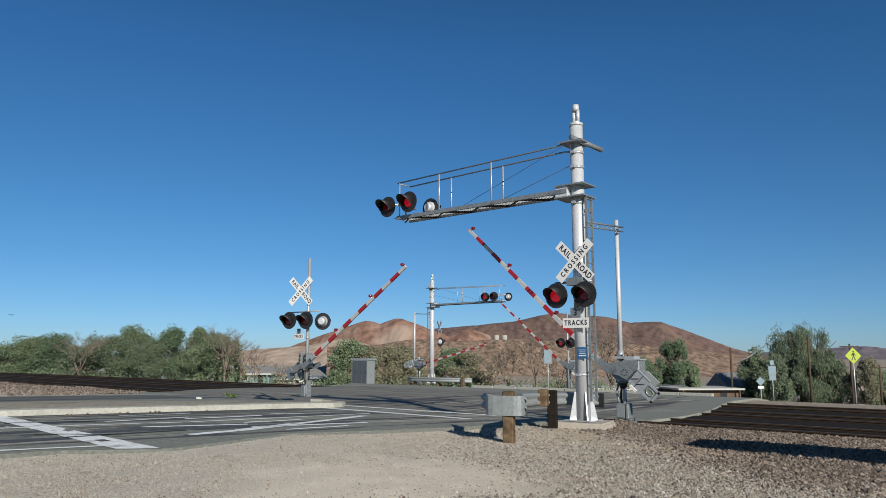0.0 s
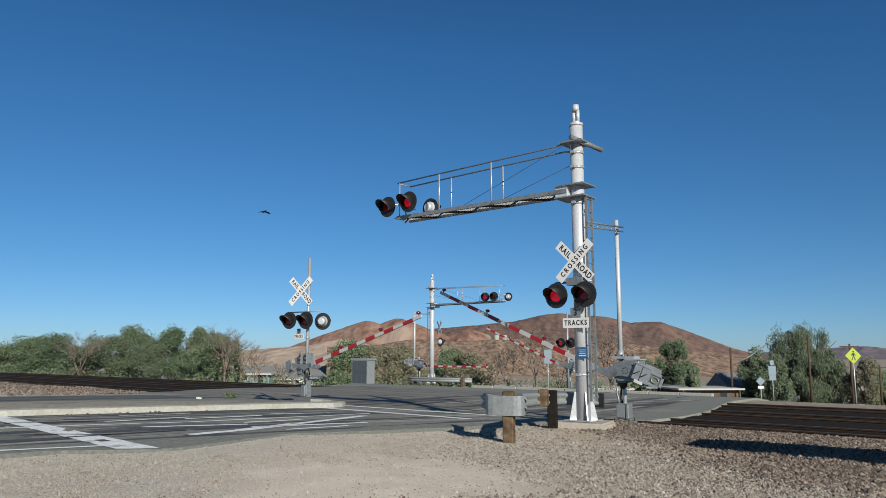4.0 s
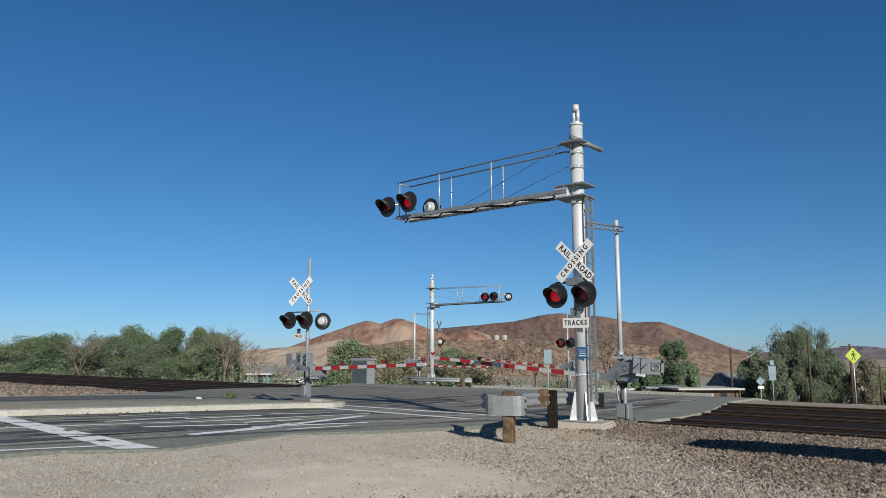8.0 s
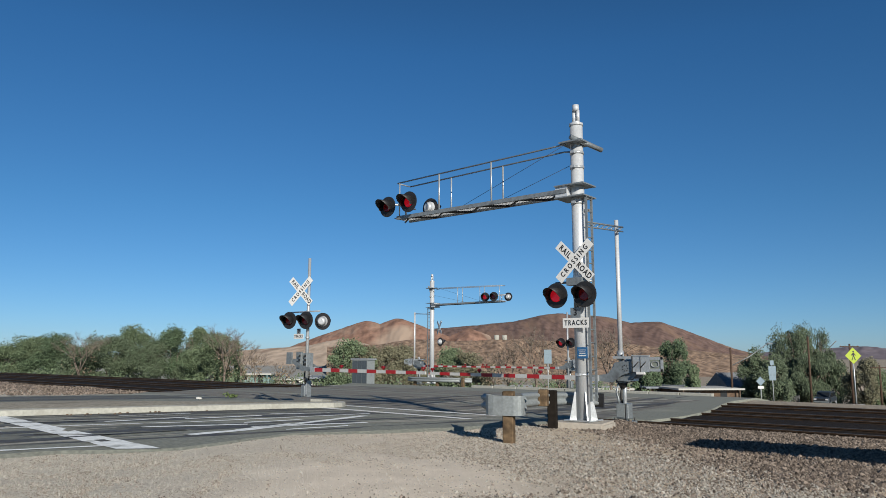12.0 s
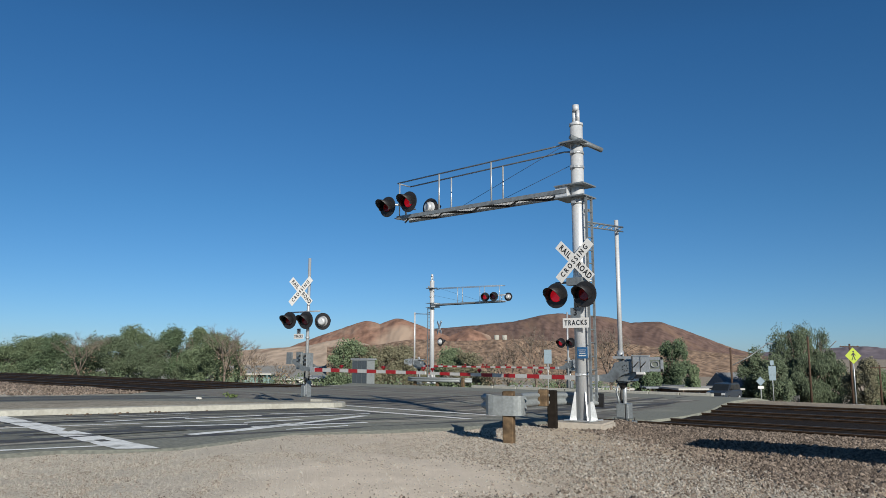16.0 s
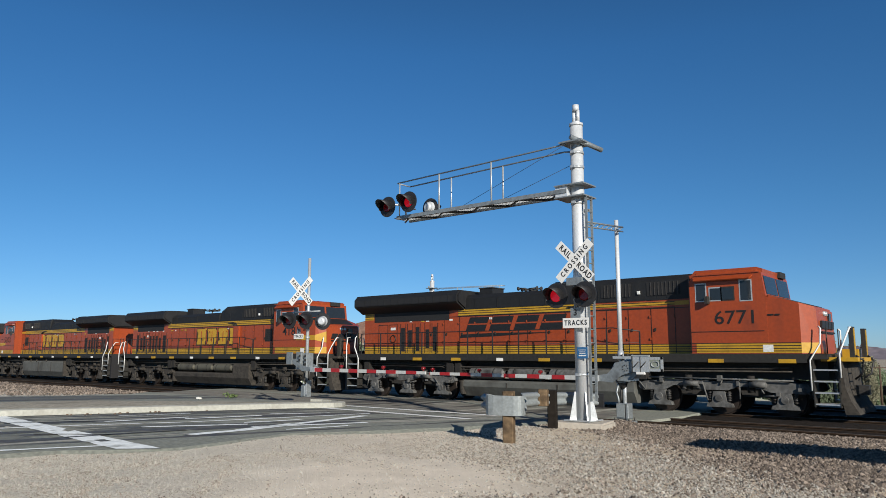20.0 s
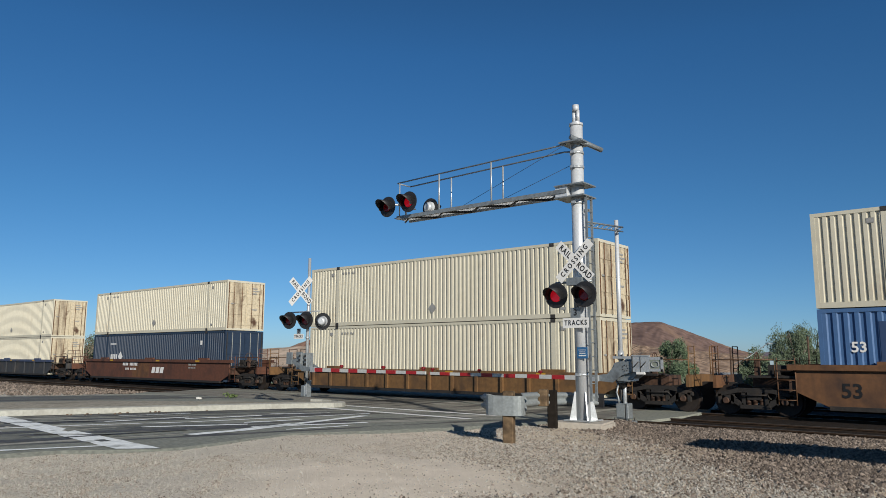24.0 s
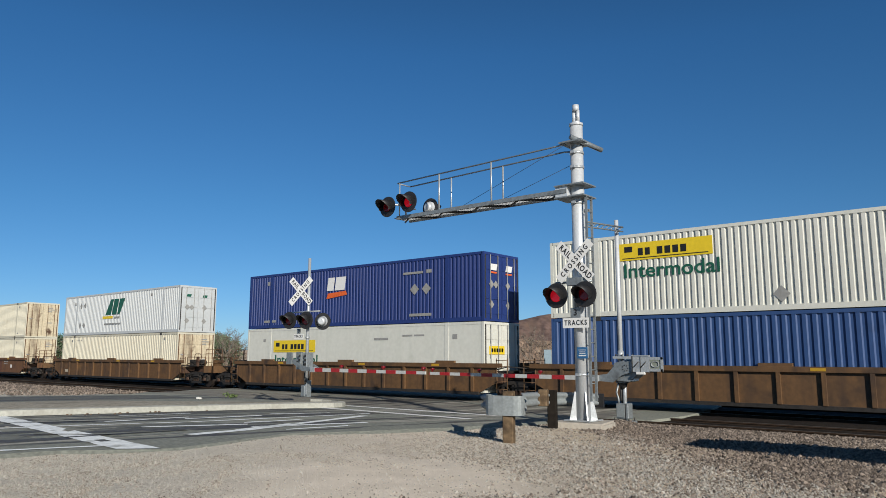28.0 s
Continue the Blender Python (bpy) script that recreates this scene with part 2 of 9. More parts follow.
def ground_material(name, low, high, stone0, stone1, stone2, grey=None):
    m = bpy.data.materials.new(name)
    m.use_nodes = True
    t = m.node_tree
    b = t.nodes["Principled BSDF"]
    b.inputs["Roughness"].default_value = 0.95
    b.inputs["Specular IOR Level"].default_value = 0.15
    co = t.nodes.new("ShaderNodeTexCoord")

    def tex(kind, scale, **kw):
        n = t.nodes.new(kind)
        n.inputs["Scale"].default_value = scale
        for k, v in kw.items():
            n.inputs[k].default_value = v
        t.links.new(co.outputs["Object"], n.inputs["Vector"])
        return n

    def ramp(value, stops):
        r = t.nodes.new("ShaderNodeValToRGB")
        while len(r.color_ramp.elements) < len(stops):
            r.color_ramp.elements.new(0.5)
        for e, (pos, c) in zip(r.color_ramp.elements, stops):
            e.position = pos
            e.color = (*c, 1)
        t.links.new(value, r.inputs[0])
        return r.outputs[0]

    def mix(fac, a, c, blend="MIX"):
        x = t.nodes.new("ShaderNodeMix")
        x.data_type = "RGBA"
        x.blend_type = blend
        t.links.new(fac, x.inputs[0]) if not isinstance(fac, float) else setattr(x.inputs[0], "default_value", fac)
        t.links.new(a, x.inputs[6])
        t.links.new(c, x.inputs[7])
        return x.outputs[2]

    stones = tex("ShaderNodeTexVoronoi", 34.0)
    pebbles = tex("ShaderNodeTexVoronoi", 85.0)
    big = tex("ShaderNodeTexNoise", 0.35, Detail=6.0)
    fine = tex("ShaderNodeTexNoise", 60.0, Detail=5.0)
    soft = tex("ShaderNodeTexNoise", 1.6, Detail=6.0)
    sand = mix(ramp(soft.outputs[0], [(0.35, (0, 0, 0)), (0.65, (1, 1, 1))]), ramp(fine.outputs[0], [(0.3, low), (0.7, high)]), ramp(fine.outputs[0], [(0.3, tuple(c * 0.86 for c in low)), (0.7, low)]))
    grit = mix(0.45, ramp(stones.outputs["Color"], [(0.1, stone0), (0.45, stone1), (0.9, stone2)]), ramp(pebbles.outputs["Color"], [(0.15, stone0), (0.5, stone1), (0.9, stone2)]))
    where = ramp(big.outputs[0], [(0.40, (0.35, 0.35, 0.35)), (0.62, (1.0, 1.0, 1.0))])
    if grey:
        # a trodden bare patch with few stones
        away = t.nodes.new("ShaderNodeVectorMath")
        away.operation = "DISTANCE"
        away.inputs[1].default_value = BARE
        t.links.new(co.outputs["Object"], away.inputs[0])
        ragged = t.nodes.new("ShaderNodeMath")
        ragged.operation = "MULTIPLY_ADD"
        ragged.inputs[1].default_value = 1.6
        t.links.new(soft.outputs[0], ragged.inputs[0])
        t.links.new(away.outputs["Value"], ragged.inputs[2])
        rim_ = t.nodes.new("ShaderNodeMapRange")
        rim_.inputs["From Min"].default_value, rim_.inputs["From Max"].default_value = 2.0, 3.1
        t.links.new(ragged.outputs[0], rim_.inputs["Value"])
        where = mix(1.0, where, rim_.outputs[0], "MULTIPLY")
    col = mix(where, sand, grit)
    if grey:
        # cool grey road gravel towards the asphalt, browner dirt towards the tracks, grey gravel beyond them
        for line_, from_, to, shade in ((RIH, -1.2, -4.2, grey[0]), (RIH, 0.2, 3.0, grey[1]), ((0, 1, 0), 29.0, 31.0, grey[2])):
            across = t.nodes.new("ShaderNodeVectorMath")
            across.operation = "DOT_PRODUCT"
            across.inputs[1].default_value = line_
            t.links.new(co.outputs["Object"], across.inputs[0])
            far = t.nodes.new("ShaderNodeMapRange")
            far.inputs["From Min"].default_value, far.inputs["From Max"].default_value = from_, to
            t.links.new(across.outputs["Value"], far.inputs["Value"])
            col = mix(far.outputs[0], col, mix(1.0, col, ramp(fine.outputs[0], [(0.0, shade), (1.0, shade)]), "MULTIPLY"))
    t.links.new(col, b.inputs["Base Color"])
    bp = t.nodes.new("ShaderNodeBump")
    bp.inputs["Strength"].default_value = 0.5
    bp.inputs["Distance"].default_value = 0.02
    both_scales = t.nodes.new("ShaderNodeMath")
    both_scales.operation = "MULTIPLY_ADD"
    both_scales.inputs[1].default_value = 0.5
    t.links.new(pebbles.outputs["Distance"], both_scales.inputs[0])
    t.links.new(stones.outputs["Distance"], both_scales.inputs[2])
    t.links.new(both_scales.outputs[0], bp.inputs["Height"])
    bp.invert = True
    t.links.new(bp.outputs[0], b.inputs["Normal"])
    return m


SAND = ground_material("desert_gravel", (0.655, 0.575, 0.47), (0.78, 0.695, 0.58), (0.29, 0.255, 0.21), (0.55, 0.49, 0.41), (0.74, 0.675, 0.58), ((0.84, 0.885, 0.905), (0.80, 0.745, 0.67), (0.66, 0.69, 0.73)))
DIRT = mat("grey_brown_island_dirt", (0.37, 0.345, 0.285), 0.95, 0.0, 0.3, 9, (0.26, 0.24, 0.195), 0.5, 0.8, 0.5, 30)
SHOULDER = ground_material("purple_brown_shoulder_stone", (0.125, 0.103, 0.088), (0.18, 0.148, 0.128), (0.045, 0.037, 0.032), (0.155, 0.127, 0.108), (0.28, 0.238, 0.205))


def build_ground():
    bm = bmesh.new()
    xs = spread(-2600, 2600, -46, 12, 0.5)
    ys = spread(-600, 3000, -4, 48, 0.5)
    grid = [[bm.verts.new((x, y, ground_z(x, y))) for x in xs] for y in ys]
    for r0, r1 in zip(grid, grid[1:]):
        for i in range(len(xs) - 1):
            bm.faces.new((r0[i], r0[i + 1], r1[i + 1], r1[i])).smooth = True
    return tagged(part("ground", bm, SAND), "dusty tan desert ground with scattered gravel", "ground", kind="structure")


ground = build_ground()

ASPHALT = mat("worn_asphalt", (0.225, 0.236, 0.20), 0.85, 0.0, 0.3, 14, (0.33, 0.335, 0.275), 0.5, 0.3, 0.25, 90)
ROADPAINT = mat("worn_road_paint", (0.93, 0.97, 0.96), 0.7, 0.0, 0.15, 9, (0.26, 0.27, 0.245), 0.5, 2.6, 0.1, 60)
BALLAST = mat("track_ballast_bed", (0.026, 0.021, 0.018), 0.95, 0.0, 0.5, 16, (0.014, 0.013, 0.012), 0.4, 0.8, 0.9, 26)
SKEW = 0.31


def road_x(y, off):
    """x of a line that runs along the road, off metres to the right of the median's face."""
    return -21.9 + SKEW * y + off + 0.0


def ribbon(bm, left, right, y0, y1, step, lift, mi=0):
    """A strip that follows the road's surface; left and right give x for each y."""
    n = max(1, int(round((y1 - y0) / step)))
    rows = []
    for i in range(n + 1):
        y = y0 + (y1 - y0) * i / n
        a, b = left(y), right(y)
        rows.append([bm.verts.new((a + (b - a) * k / 4, y, road_z(y) + lift)) for k in range(5)])
    for r0, r1 in zip(rows, rows[1:]):
        for k in range(4):
            bm.faces.new((r0[k], r0[k + 1], r1[k + 1], r1[k])).material_index = mi


def road_left(y):
    return line(y, [(-40, road_x(-40, -10.7)), (8, road_x(8, -10.7)), (10.3, -29.6), (12.9, -28.6), (15.1, -29.1), (17, -31.2), (19.8, -34.5), (22, -35.6), (25, -35.6), (27.3, -34), (30, -33.5), (38, -39), (44, -45), (70, -52)])


def road_right(y):
    edge = line(y, [(-40, road_x(-40, 8.3)), (5.0, road_x(5.0, 8.4)), (6.3, -10.8), (9.0, -11.4), (12.1, -10.1), (15, -9.5), (17.9, -9.8), (18.8, -11.3), (20.1, -11.1), (20.4, -9.0), (22.4, -8.8), (25.2, -9.0), (29.5, -9.9), (31.5, -10.2), (38, -10.0), (44, -7), (70, 4)])
    return edge + (0.14 * noise.noise((0, y * 0.9, 2)) if y < 20 else 0)


bm = bmesh.new()
ribbon(bm, road_left, road_right, -40, 70, 0.5, 0.0)
rim = [e for e in bm.edges if e.is_boundary]
low = bmesh.ops.extrude_edge_only(bm, edges=rim)["geom"]
for v in low:
    if isinstance(v, bmesh.types.BMVert):
        v.co.z -= 0.2
        v.co.x += (0.55 if v.co.y < 18 else 0.04) * (1 if v.co.x > road_left(v.co.y) + 4 else -1)
road = tagged(part("road", bm, ASPHALT), "cracked grey asphalt road over the railway crossing", "road", kind="structure")


def stripe(name, left, right, y0, y1, label):
    bm = bmesh.new()
    ribbon(bm, left, right, y0, y1, 0.5, 0.006)
    ob = part(name, bm, ROADPAINT, road, label)
    return ob


def along(name, off, width, y0, y1, slant=0.0, label="worn white lane line"):
    stripe(name, lambda y: road_x(y, off) + slant * (y - y0), lambda y: road_x(y, off) + width + slant * (y - y0), y0, y1, label)


CLEANPAINT = mat("brighter_road_paint", (0.86, 0.87, 0.84), 0.7, 0.0, 0.1, 9, (0.45, 0.44, 0.41), 0.25, 4.0, 0.1, 60)
OLDASPHALT = mat("dark_traffic_worn_asphalt", (0.125, 0.132, 0.116), 0.85, 0.0, 0.35, 12, (0.21, 0.215, 0.18), 0.5, 0.7, 0.25, 90)


def bar(name, a, b, width, label, n=12):
    """A painted bar on the road from a to b with slightly ragged edges."""
    a, b = Vector((*a, 0)), Vector((*b, 0))
    d = (b - a).normalized()
    side = Vector((d.y, -d.x, 0))
    bm = bmesh.new()
    rows = []
    for i in range(n + 1):
        p = a.lerp(b, i / n)
        row = []
        for k in (-1, 0, 1):
            q = p + side * width * 0.5 * k + d * (0.12 * noise.noise((k * 3.0, width * 9, p.y)) if i in (0, n) else 0) + side * 0.035 * k * noise.noise((p.x * 2.3, p.y * 2.3, k))
            row.append(bm.verts.new((q.x, q.y, road_z(q.y) + 0.009)))
        rows.append(row)
    for r0, r1 in zip(rows, rows[1:]):
        for k in range(2):
            bm.faces.new((r0[k], r1[k], r1[k + 1], r0[k + 1]))
    bmesh.ops.recalc_face_normals(bm, faces=bm.faces[:])
    if sum(f.normal.z for f in bm.faces) < 0:
        bmesh.ops.reverse_faces(bm, faces=bm.faces[:])
    return part(name, bm, CLEANPAINT if name == "envelope_line" else ROADPAINT, road, label)


LANE = "worn white lane line"
BAR = "worn white road marking"
bar("lane_line", (-16.60, 5.0), (-14.99, 9.08), 0.15, LANE, 20)
bar("lane_line", (-14.98, 9.10), (-14.14, 14.02), 0.15, LANE, 20)
bar("edge_line", (-14.9, -0.5), (-11.97, 5.74), 0.15, "worn white edge line", 24)
bar("painted_bar", (-14.53, 7.77), (-13.59, 9.74), 0.20, BAR)
bar("painted_bar", (-12.47, 7.60), (-12.53, 8.85), 0.28, BAR)
bar("painted_bar", (-12.54, 8.83), (-13.01, 10.61), 0.36, BAR)
bar("painted_bar", (-12.94, 10.47), (-13.66, 13.34), 0.26, BAR)
bar("painted_bar", (-12.99, 9.45), (-12.11, 11.92), 0.22, BAR)
bar("painted_bar", (-12.04, 9.57), (-11.79, 11.10), 0.18, BAR)
bar("painted_bar", (-15.85, 9.59), (-15.50, 11.48), 0.20, BAR)
bar("painted_bar", (-14.02, 9.93), (-13.79, 11.40), 0.18, BAR)
bar("painted_bar", (-15.81, 12.02), (-15.04, 13.41), 0.16, BAR)
bar("painted_bar", (-16.33, 7.86), (-16.26, 9.91), 0.18, BAR)
bar("painted_bar", (-17.75, 8.9), (-17.35, 10.59), 0.12, BAR)
bar("envelope_line", (-17.36, 14.85), (-11.2, 14.62), 0.32, "white line before the tracks", 20)
bar("envelope_line", (-17.61, 16.30), (-11.6, 16.35), 0.32, "white line before the tracks", 20)
bar("envelope_line", (-17.2, 17.6), (-13.0, 17.8), 0.2, "white line before the tracks", 14)
bm = bmesh.new()
n = 26
rows = []
for i in range(n + 1):
    f = i / n
    p, q = Vector((-21.03, 7.08)).lerp(Vector((-10.91, 6.20)), f), Vector((-18.90, 6.43)).lerp(Vector((-11.40, 5.70)), f)
    rows.append([bm.verts.new((*(p.lerp(q, k / 3) + Vector((0.05 * noise.noise((f * 23, k, 1)), 0.05 * noise.noise((f * 30, k, 5)) * (k in (0, 3))))), road_z(p.y) + 0.010)) for k in range(4)])
gap = random.Random(3)
for i, (r0, r1) in enumerate(zip(rows, rows[1:])):
    for k in range(3):
        if i > 12 and gap.random() < 0.05:
            continue
        bm.faces.new((r0[k], r0[k + 1], r1[k + 1], r1[k]))
bmesh.ops.recalc_face_normals(bm, faces=bm.faces[:])
if sum(f.normal.z for f in bm.faces) < 0:
    bmesh.ops.reverse_faces(bm, faces=bm.faces[:])
part("stop_line", bm, ROADPAINT, road, "wide worn white stop line")

# dark repaired patches and sealed cracks on the asphalt
for off0, w, y0, y1 in ((0.55, 2.9, -14, 6.5), (3.95, 3.4, -14, 5.5), (0.55, 1.1, 8.2, 13.6), (2.0, 1.3, 7.6, 12.5), (4.3, 1.6, 6.8, 9.5), (-10.5, 3.6, -14, 15.5)):
    bm = bmesh.new()
    ribbon(bm, lambda y: road_x(y, off0) + 0.18 * noise.noise((y * 0.6, off0, 0)), lambda y: road_x(y, off0 + w) + 0.2 * noise.noise((y * 0.7, off0, 4)), y0, y1, 0.4, 0.0016)
    part("worn_lane", bm, OLDASPHALT, road, "darker traffic-worn asphalt lane")
TAR = mat("dark_tyre_tar", (0.075, 0.073, 0.068), 0.7, 0.0, 0.3, 10, (0.17, 0.165, 0.145), 0.5, 1.2)
streaks = [(2.7, 0.5, 6.8, 14.5), (0.9, 0.3, 8.0, 15.0), (5.4, 0.45, 5.5, 12.0), (4.9, 0.25, 7.5, 12.5), (5.9, 0.2, 8.2, 10.6), (7.1, 0.2, 7.5, 11.0), (3.0, 0.25, 3, 7), (1.6, 0.35, 0, 7.0), (4.6, 0.5, 0, 6.2),
           (6.3, 0.5, 0, 6.0), (2.0, 0.22, 7.5, 15.0), (0.4, 0.25, 7.2, 14.0), (5.0, 0.3, 12.5, 15.2), (3.2, 0.2, 11.0, 15.3), (-1.0, 0.5, 17.0, 19.0), (1.8, 0.4, 17.1, 19.0), (4.4, 0.35, 17.0, 19.0), (-8.0, 0.6, 2, 18), (-9.8, 0.5, 4, 18)]
for off0, w, y0, y1 in streaks:
    bm = bmesh.new()
    ribbon(bm, lambda y: road_x(y, off0) + 0.1 * noise.noise((y * 0.7, off0, 0)), lambda y: road_x(y, off0 + w) + 0.14 * noise.noise((y * 0.9, off0, 4)), y0, y1, 0.4, 0.004)
    part("tar_patch", bm, TAR, road, "dark tar patch in the asphalt")

for a, b, w in (((-13.64, 5.87), (-13.32, 8.07), 0.16), ((-14.67, 5.74), (-13.31, 6.74), 0.10), ((-17.4, 6.2), (-16.6, 7.8), 0.12)):
    rubber = bar("tyre_mark", a, b, w, "dark tyre mark over the stop line", 14)
    rubber.data.materials[0] = TAR
    rubber.location.z = 0.004
LIGHTSTREAK = mat("pale_worn_asphalt", (0.37, 0.36, 0.31), 0.85, 0.0, 0.2, 10, (0.24, 0.233, 0.20), 0.5, 1.5)
rnd = random.Random(21)
for i in range(70):
    off0, w = rnd.uniform(-1.2, 7.6), rnd.uniform(0.05, 0.3)
    y0 = rnd.uniform(2.0, 17.0)
    y1 = min(19.5, y0 + rnd.uniform(2.0, 8.0))
    slant = rnd.uniform(-0.04, 0.04) - (0.12 if y0 > 18 else 0)
    if y0 < 16.8 and off0 < 0.6:
        continue
    if road_x(y1, off0 + w) + slant * (y1 - y0) > road_right(y1) - 0.15 or road_x(y0, off0 + w) > road_right(y0) - 0.15:
        continue
    bm = bmesh.new()
    ribbon(bm, lambda y: road_x(y, off0) + slant * (y - y0) + 0.08 * noise.noise((y * 0.8, off0, 1)), lambda y: road_x(y, off0 + w * (0.4 + 0.6 * math.sin(math.pi * min(1, max(0, (y - y0) / (y1 - y0)))))) + slant * (y - y0) + 0.08 * noise.noise((y * 0.9, off0, 6)), y0, y1, 0.5, (0.0025 if y0 < 22 else 0.014) + 0.0001 * (i % 10))
    part("tyre_streak", bm, LIGHTSTREAK if i % 3 else TAR, road, "worn tyre streak in the asphalt")

for i in range(46):
    near = i % 2
    off0, w = rnd.uniform(-8.0, 9.0), rnd.uniform(0.06, 0.35)
    y0 = rnd.uniform(12.5, 17.0) if near else rnd.uniform(31.6, 40.0)
    y1 = min(19.5, y0 + rnd.uniform(2.0, 6.0)) if near else y0 + rnd.uniform(2.0, 9.0)
    slant = rnd.uniform(-0.1, 0.1) - (0 if near else 0.35)
    if not near and not all(road_left(y) + 0.3 < road_x(y, off0) + slant * (y - y0) < road_right(y) - 0.6 for y in (y0, (y0 + y1) / 2, y1)):
        continue
    if near and (off0 < 1.2 and y0 < 17.5 or road_x(y1, off0 + w) + slant * (y1 - y0) > road_right(y1) - 0.2 or road_x(y0, off0 + w) > road_right(y0) - 0.2):
        continue
    bm = bmesh.new()
    ribbon(bm, lambda y: road_x(y, off0) + slant * (y - y0) + 0.1 * noise.noise((y * 0.6, off0, 1)), lambda y: road_x(y, off0) + w * (0.3 + 0.7 * math.sin(math.pi * min(1, max(0, (y - y0) / (y1 - y0))))) + slant * (y - y0) + 0.1 * noise.noise((y * 0.7, off0, 6)), y0, y1, 0.5, 0.0035 + 0.0001 * (i % 10))
    part("tyre_streak", bm, LIGHTSTREAK if i % 5 else TAR, road, "worn tyre streak in the asphalt")

# ---- raised island with its kerb ----
def island_line(inset):
    a = [(road_x(y, 0.28 - inset), y) for y in np.linspace(-14, 14.6, 30)]
    cx, cy, r = road_x(15.2, -1.25), 15.2, 1.5 - inset
    a += [(cx + r * math.cos(w), cy + r * 0.9 * math.sin(w)) for w in np.linspace(0.05, math.pi - 0.3, 9)]
    a += [(road_x(y, -6.7 + inset), y) for y in np.linspace(11.5, -14, 27)]
    return a


def build_island():
    island = thing("median_island", "low dirt-filled median island edged with pale concrete kerb", "median", kind="structure")
    outer, inner = island_line(0.0), island_line(0.22)
    n = len(outer)
    step = 3
    for i in range(0, 36, step):
        bm = bmesh.new()
        prev = None
        for k in range(i, min(i + step, n - 1) + 1):
            (ox, oy), (ix, iy) = outer[k], inner[k]
            z = road_z(oy)
            ring = [bm.verts.new(p) for p in ((ox, oy, z - 0.1), (ox * 0.9 + ix * 0.1, oy * 0.9 + iy * 0.1, z + 0.14), (ix, iy, z + 0.165), (ix, iy, z - 0.1))]
            if prev:
                for q in range(3):
                    bm.faces.new((prev[q], ring[q], ring[q + 1], prev[q + 1]))
            prev = ring
        part("kerb_stone", bm, KERB, island)
    bm = bmesh.new()
    ins = island_line(0.215)
    m = len(ins) // 2
    for i in range(0, m):
        a, b = ins[i], ins[i + 1]
        c, d = ins[-1 - i - 1], ins[-1 - i]
        rows = []
        for p, q in ((a, d), (b, c)):
            rows.append([bm.verts.new((p[0] + (q[0] - p[0]) * s, p[1] + (q[1] - p[1]) * s, road_z(p[1] + (q[1] - p[1]) * s) + 0.155 - 0.145 * ease(0.3, 1, s))) for s in (0, 0.25, 0.5, 0.75, 1)])
        for k in range(4):
            try:
                bm.faces.new((rows[0][k], rows[1][k], rows[1][k + 1], rows[0][k + 1]))
            except ValueError:
                pass
    bmesh.ops.recalc_face_normals(bm, faces=bm.faces[:])
    part("dirt_fill", bm, DIRT, island, "bare tan dirt")


build_island()


def build_far_kerb():
    """Low pale kerb along the far side of the junction beyond the tracks."""
    t = thing("far_kerb", "low pale concrete kerb along the far side of the junction", "kerb", kind="structure")
    for i in range(9):
        x = -26.6 + 1.6 * i
        y = 34.9 + 0.05 * math.sin(i * 0.8)
        bm = bmesh.new()
        box(bm, x, x + 1.57, y, y + 0.3, RAIL - 0.2, RAIL + 0.11)
        bmesh.ops.bevel(bm, geom=bm.edges[:], offset=0.02, segments=1, affect="EDGES")
        part("kerb_stone", bm, KERB, t)


build_far_kerb()


# ---- railway ----
def build_track(y0, label):
    track = thing("railway_track", label, "track", "parallel railway tracks", "structure", pose(0, y0, 0))
    bm = bmesh.new()
    for s in (-1, 1):
        y = s * 0.755
        for (x0, x1) in ((-420, -200), (-200, -60), (-60, 20), (20, 420)):
            box(bm, x0, x1, y - 0.075, y + 0.075, RAIL - 0.18, RAIL - 0.165)
            box(bm, x0, x1, y - 0.012, y + 0.012, RAIL - 0.165, RAIL - 0.04)
            box(bm, x0, x1, y - 0.036, y + 0.036, RAIL - 0.04, RAIL - 0.006)
    part("rail", bm, RAILSIDE, track, "rust-brown steel rails")
    bm = bmesh.new()
    for s in (-1, 1):
        box(bm, -420, 420, s * 0.755 - 0.03, s * 0.755 + 0.03, RAIL - 0.006, RAIL)
    part("rail_head", bm, RAILHEAD, track, "bright worn rail heads")
    bm = bmesh.new()
    rnd = random.Random(int(y0 * 10))
    x = -170.0
    while x < 12:
        dx, dz = rnd.uniform(-0.03, 0.03), rnd.uniform(-0.015, 0.01)
        box(bm, x + dx - 0.115, x + dx + 0.115, -1.3 + rnd.uniform(-0.06, 0.06), 1.3 + rnd.uniform(-0.06, 0.06), RAIL - 0.30, RAIL - 0.075 + dz)
        x += 0.52
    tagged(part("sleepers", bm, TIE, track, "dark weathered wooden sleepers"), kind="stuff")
    return track


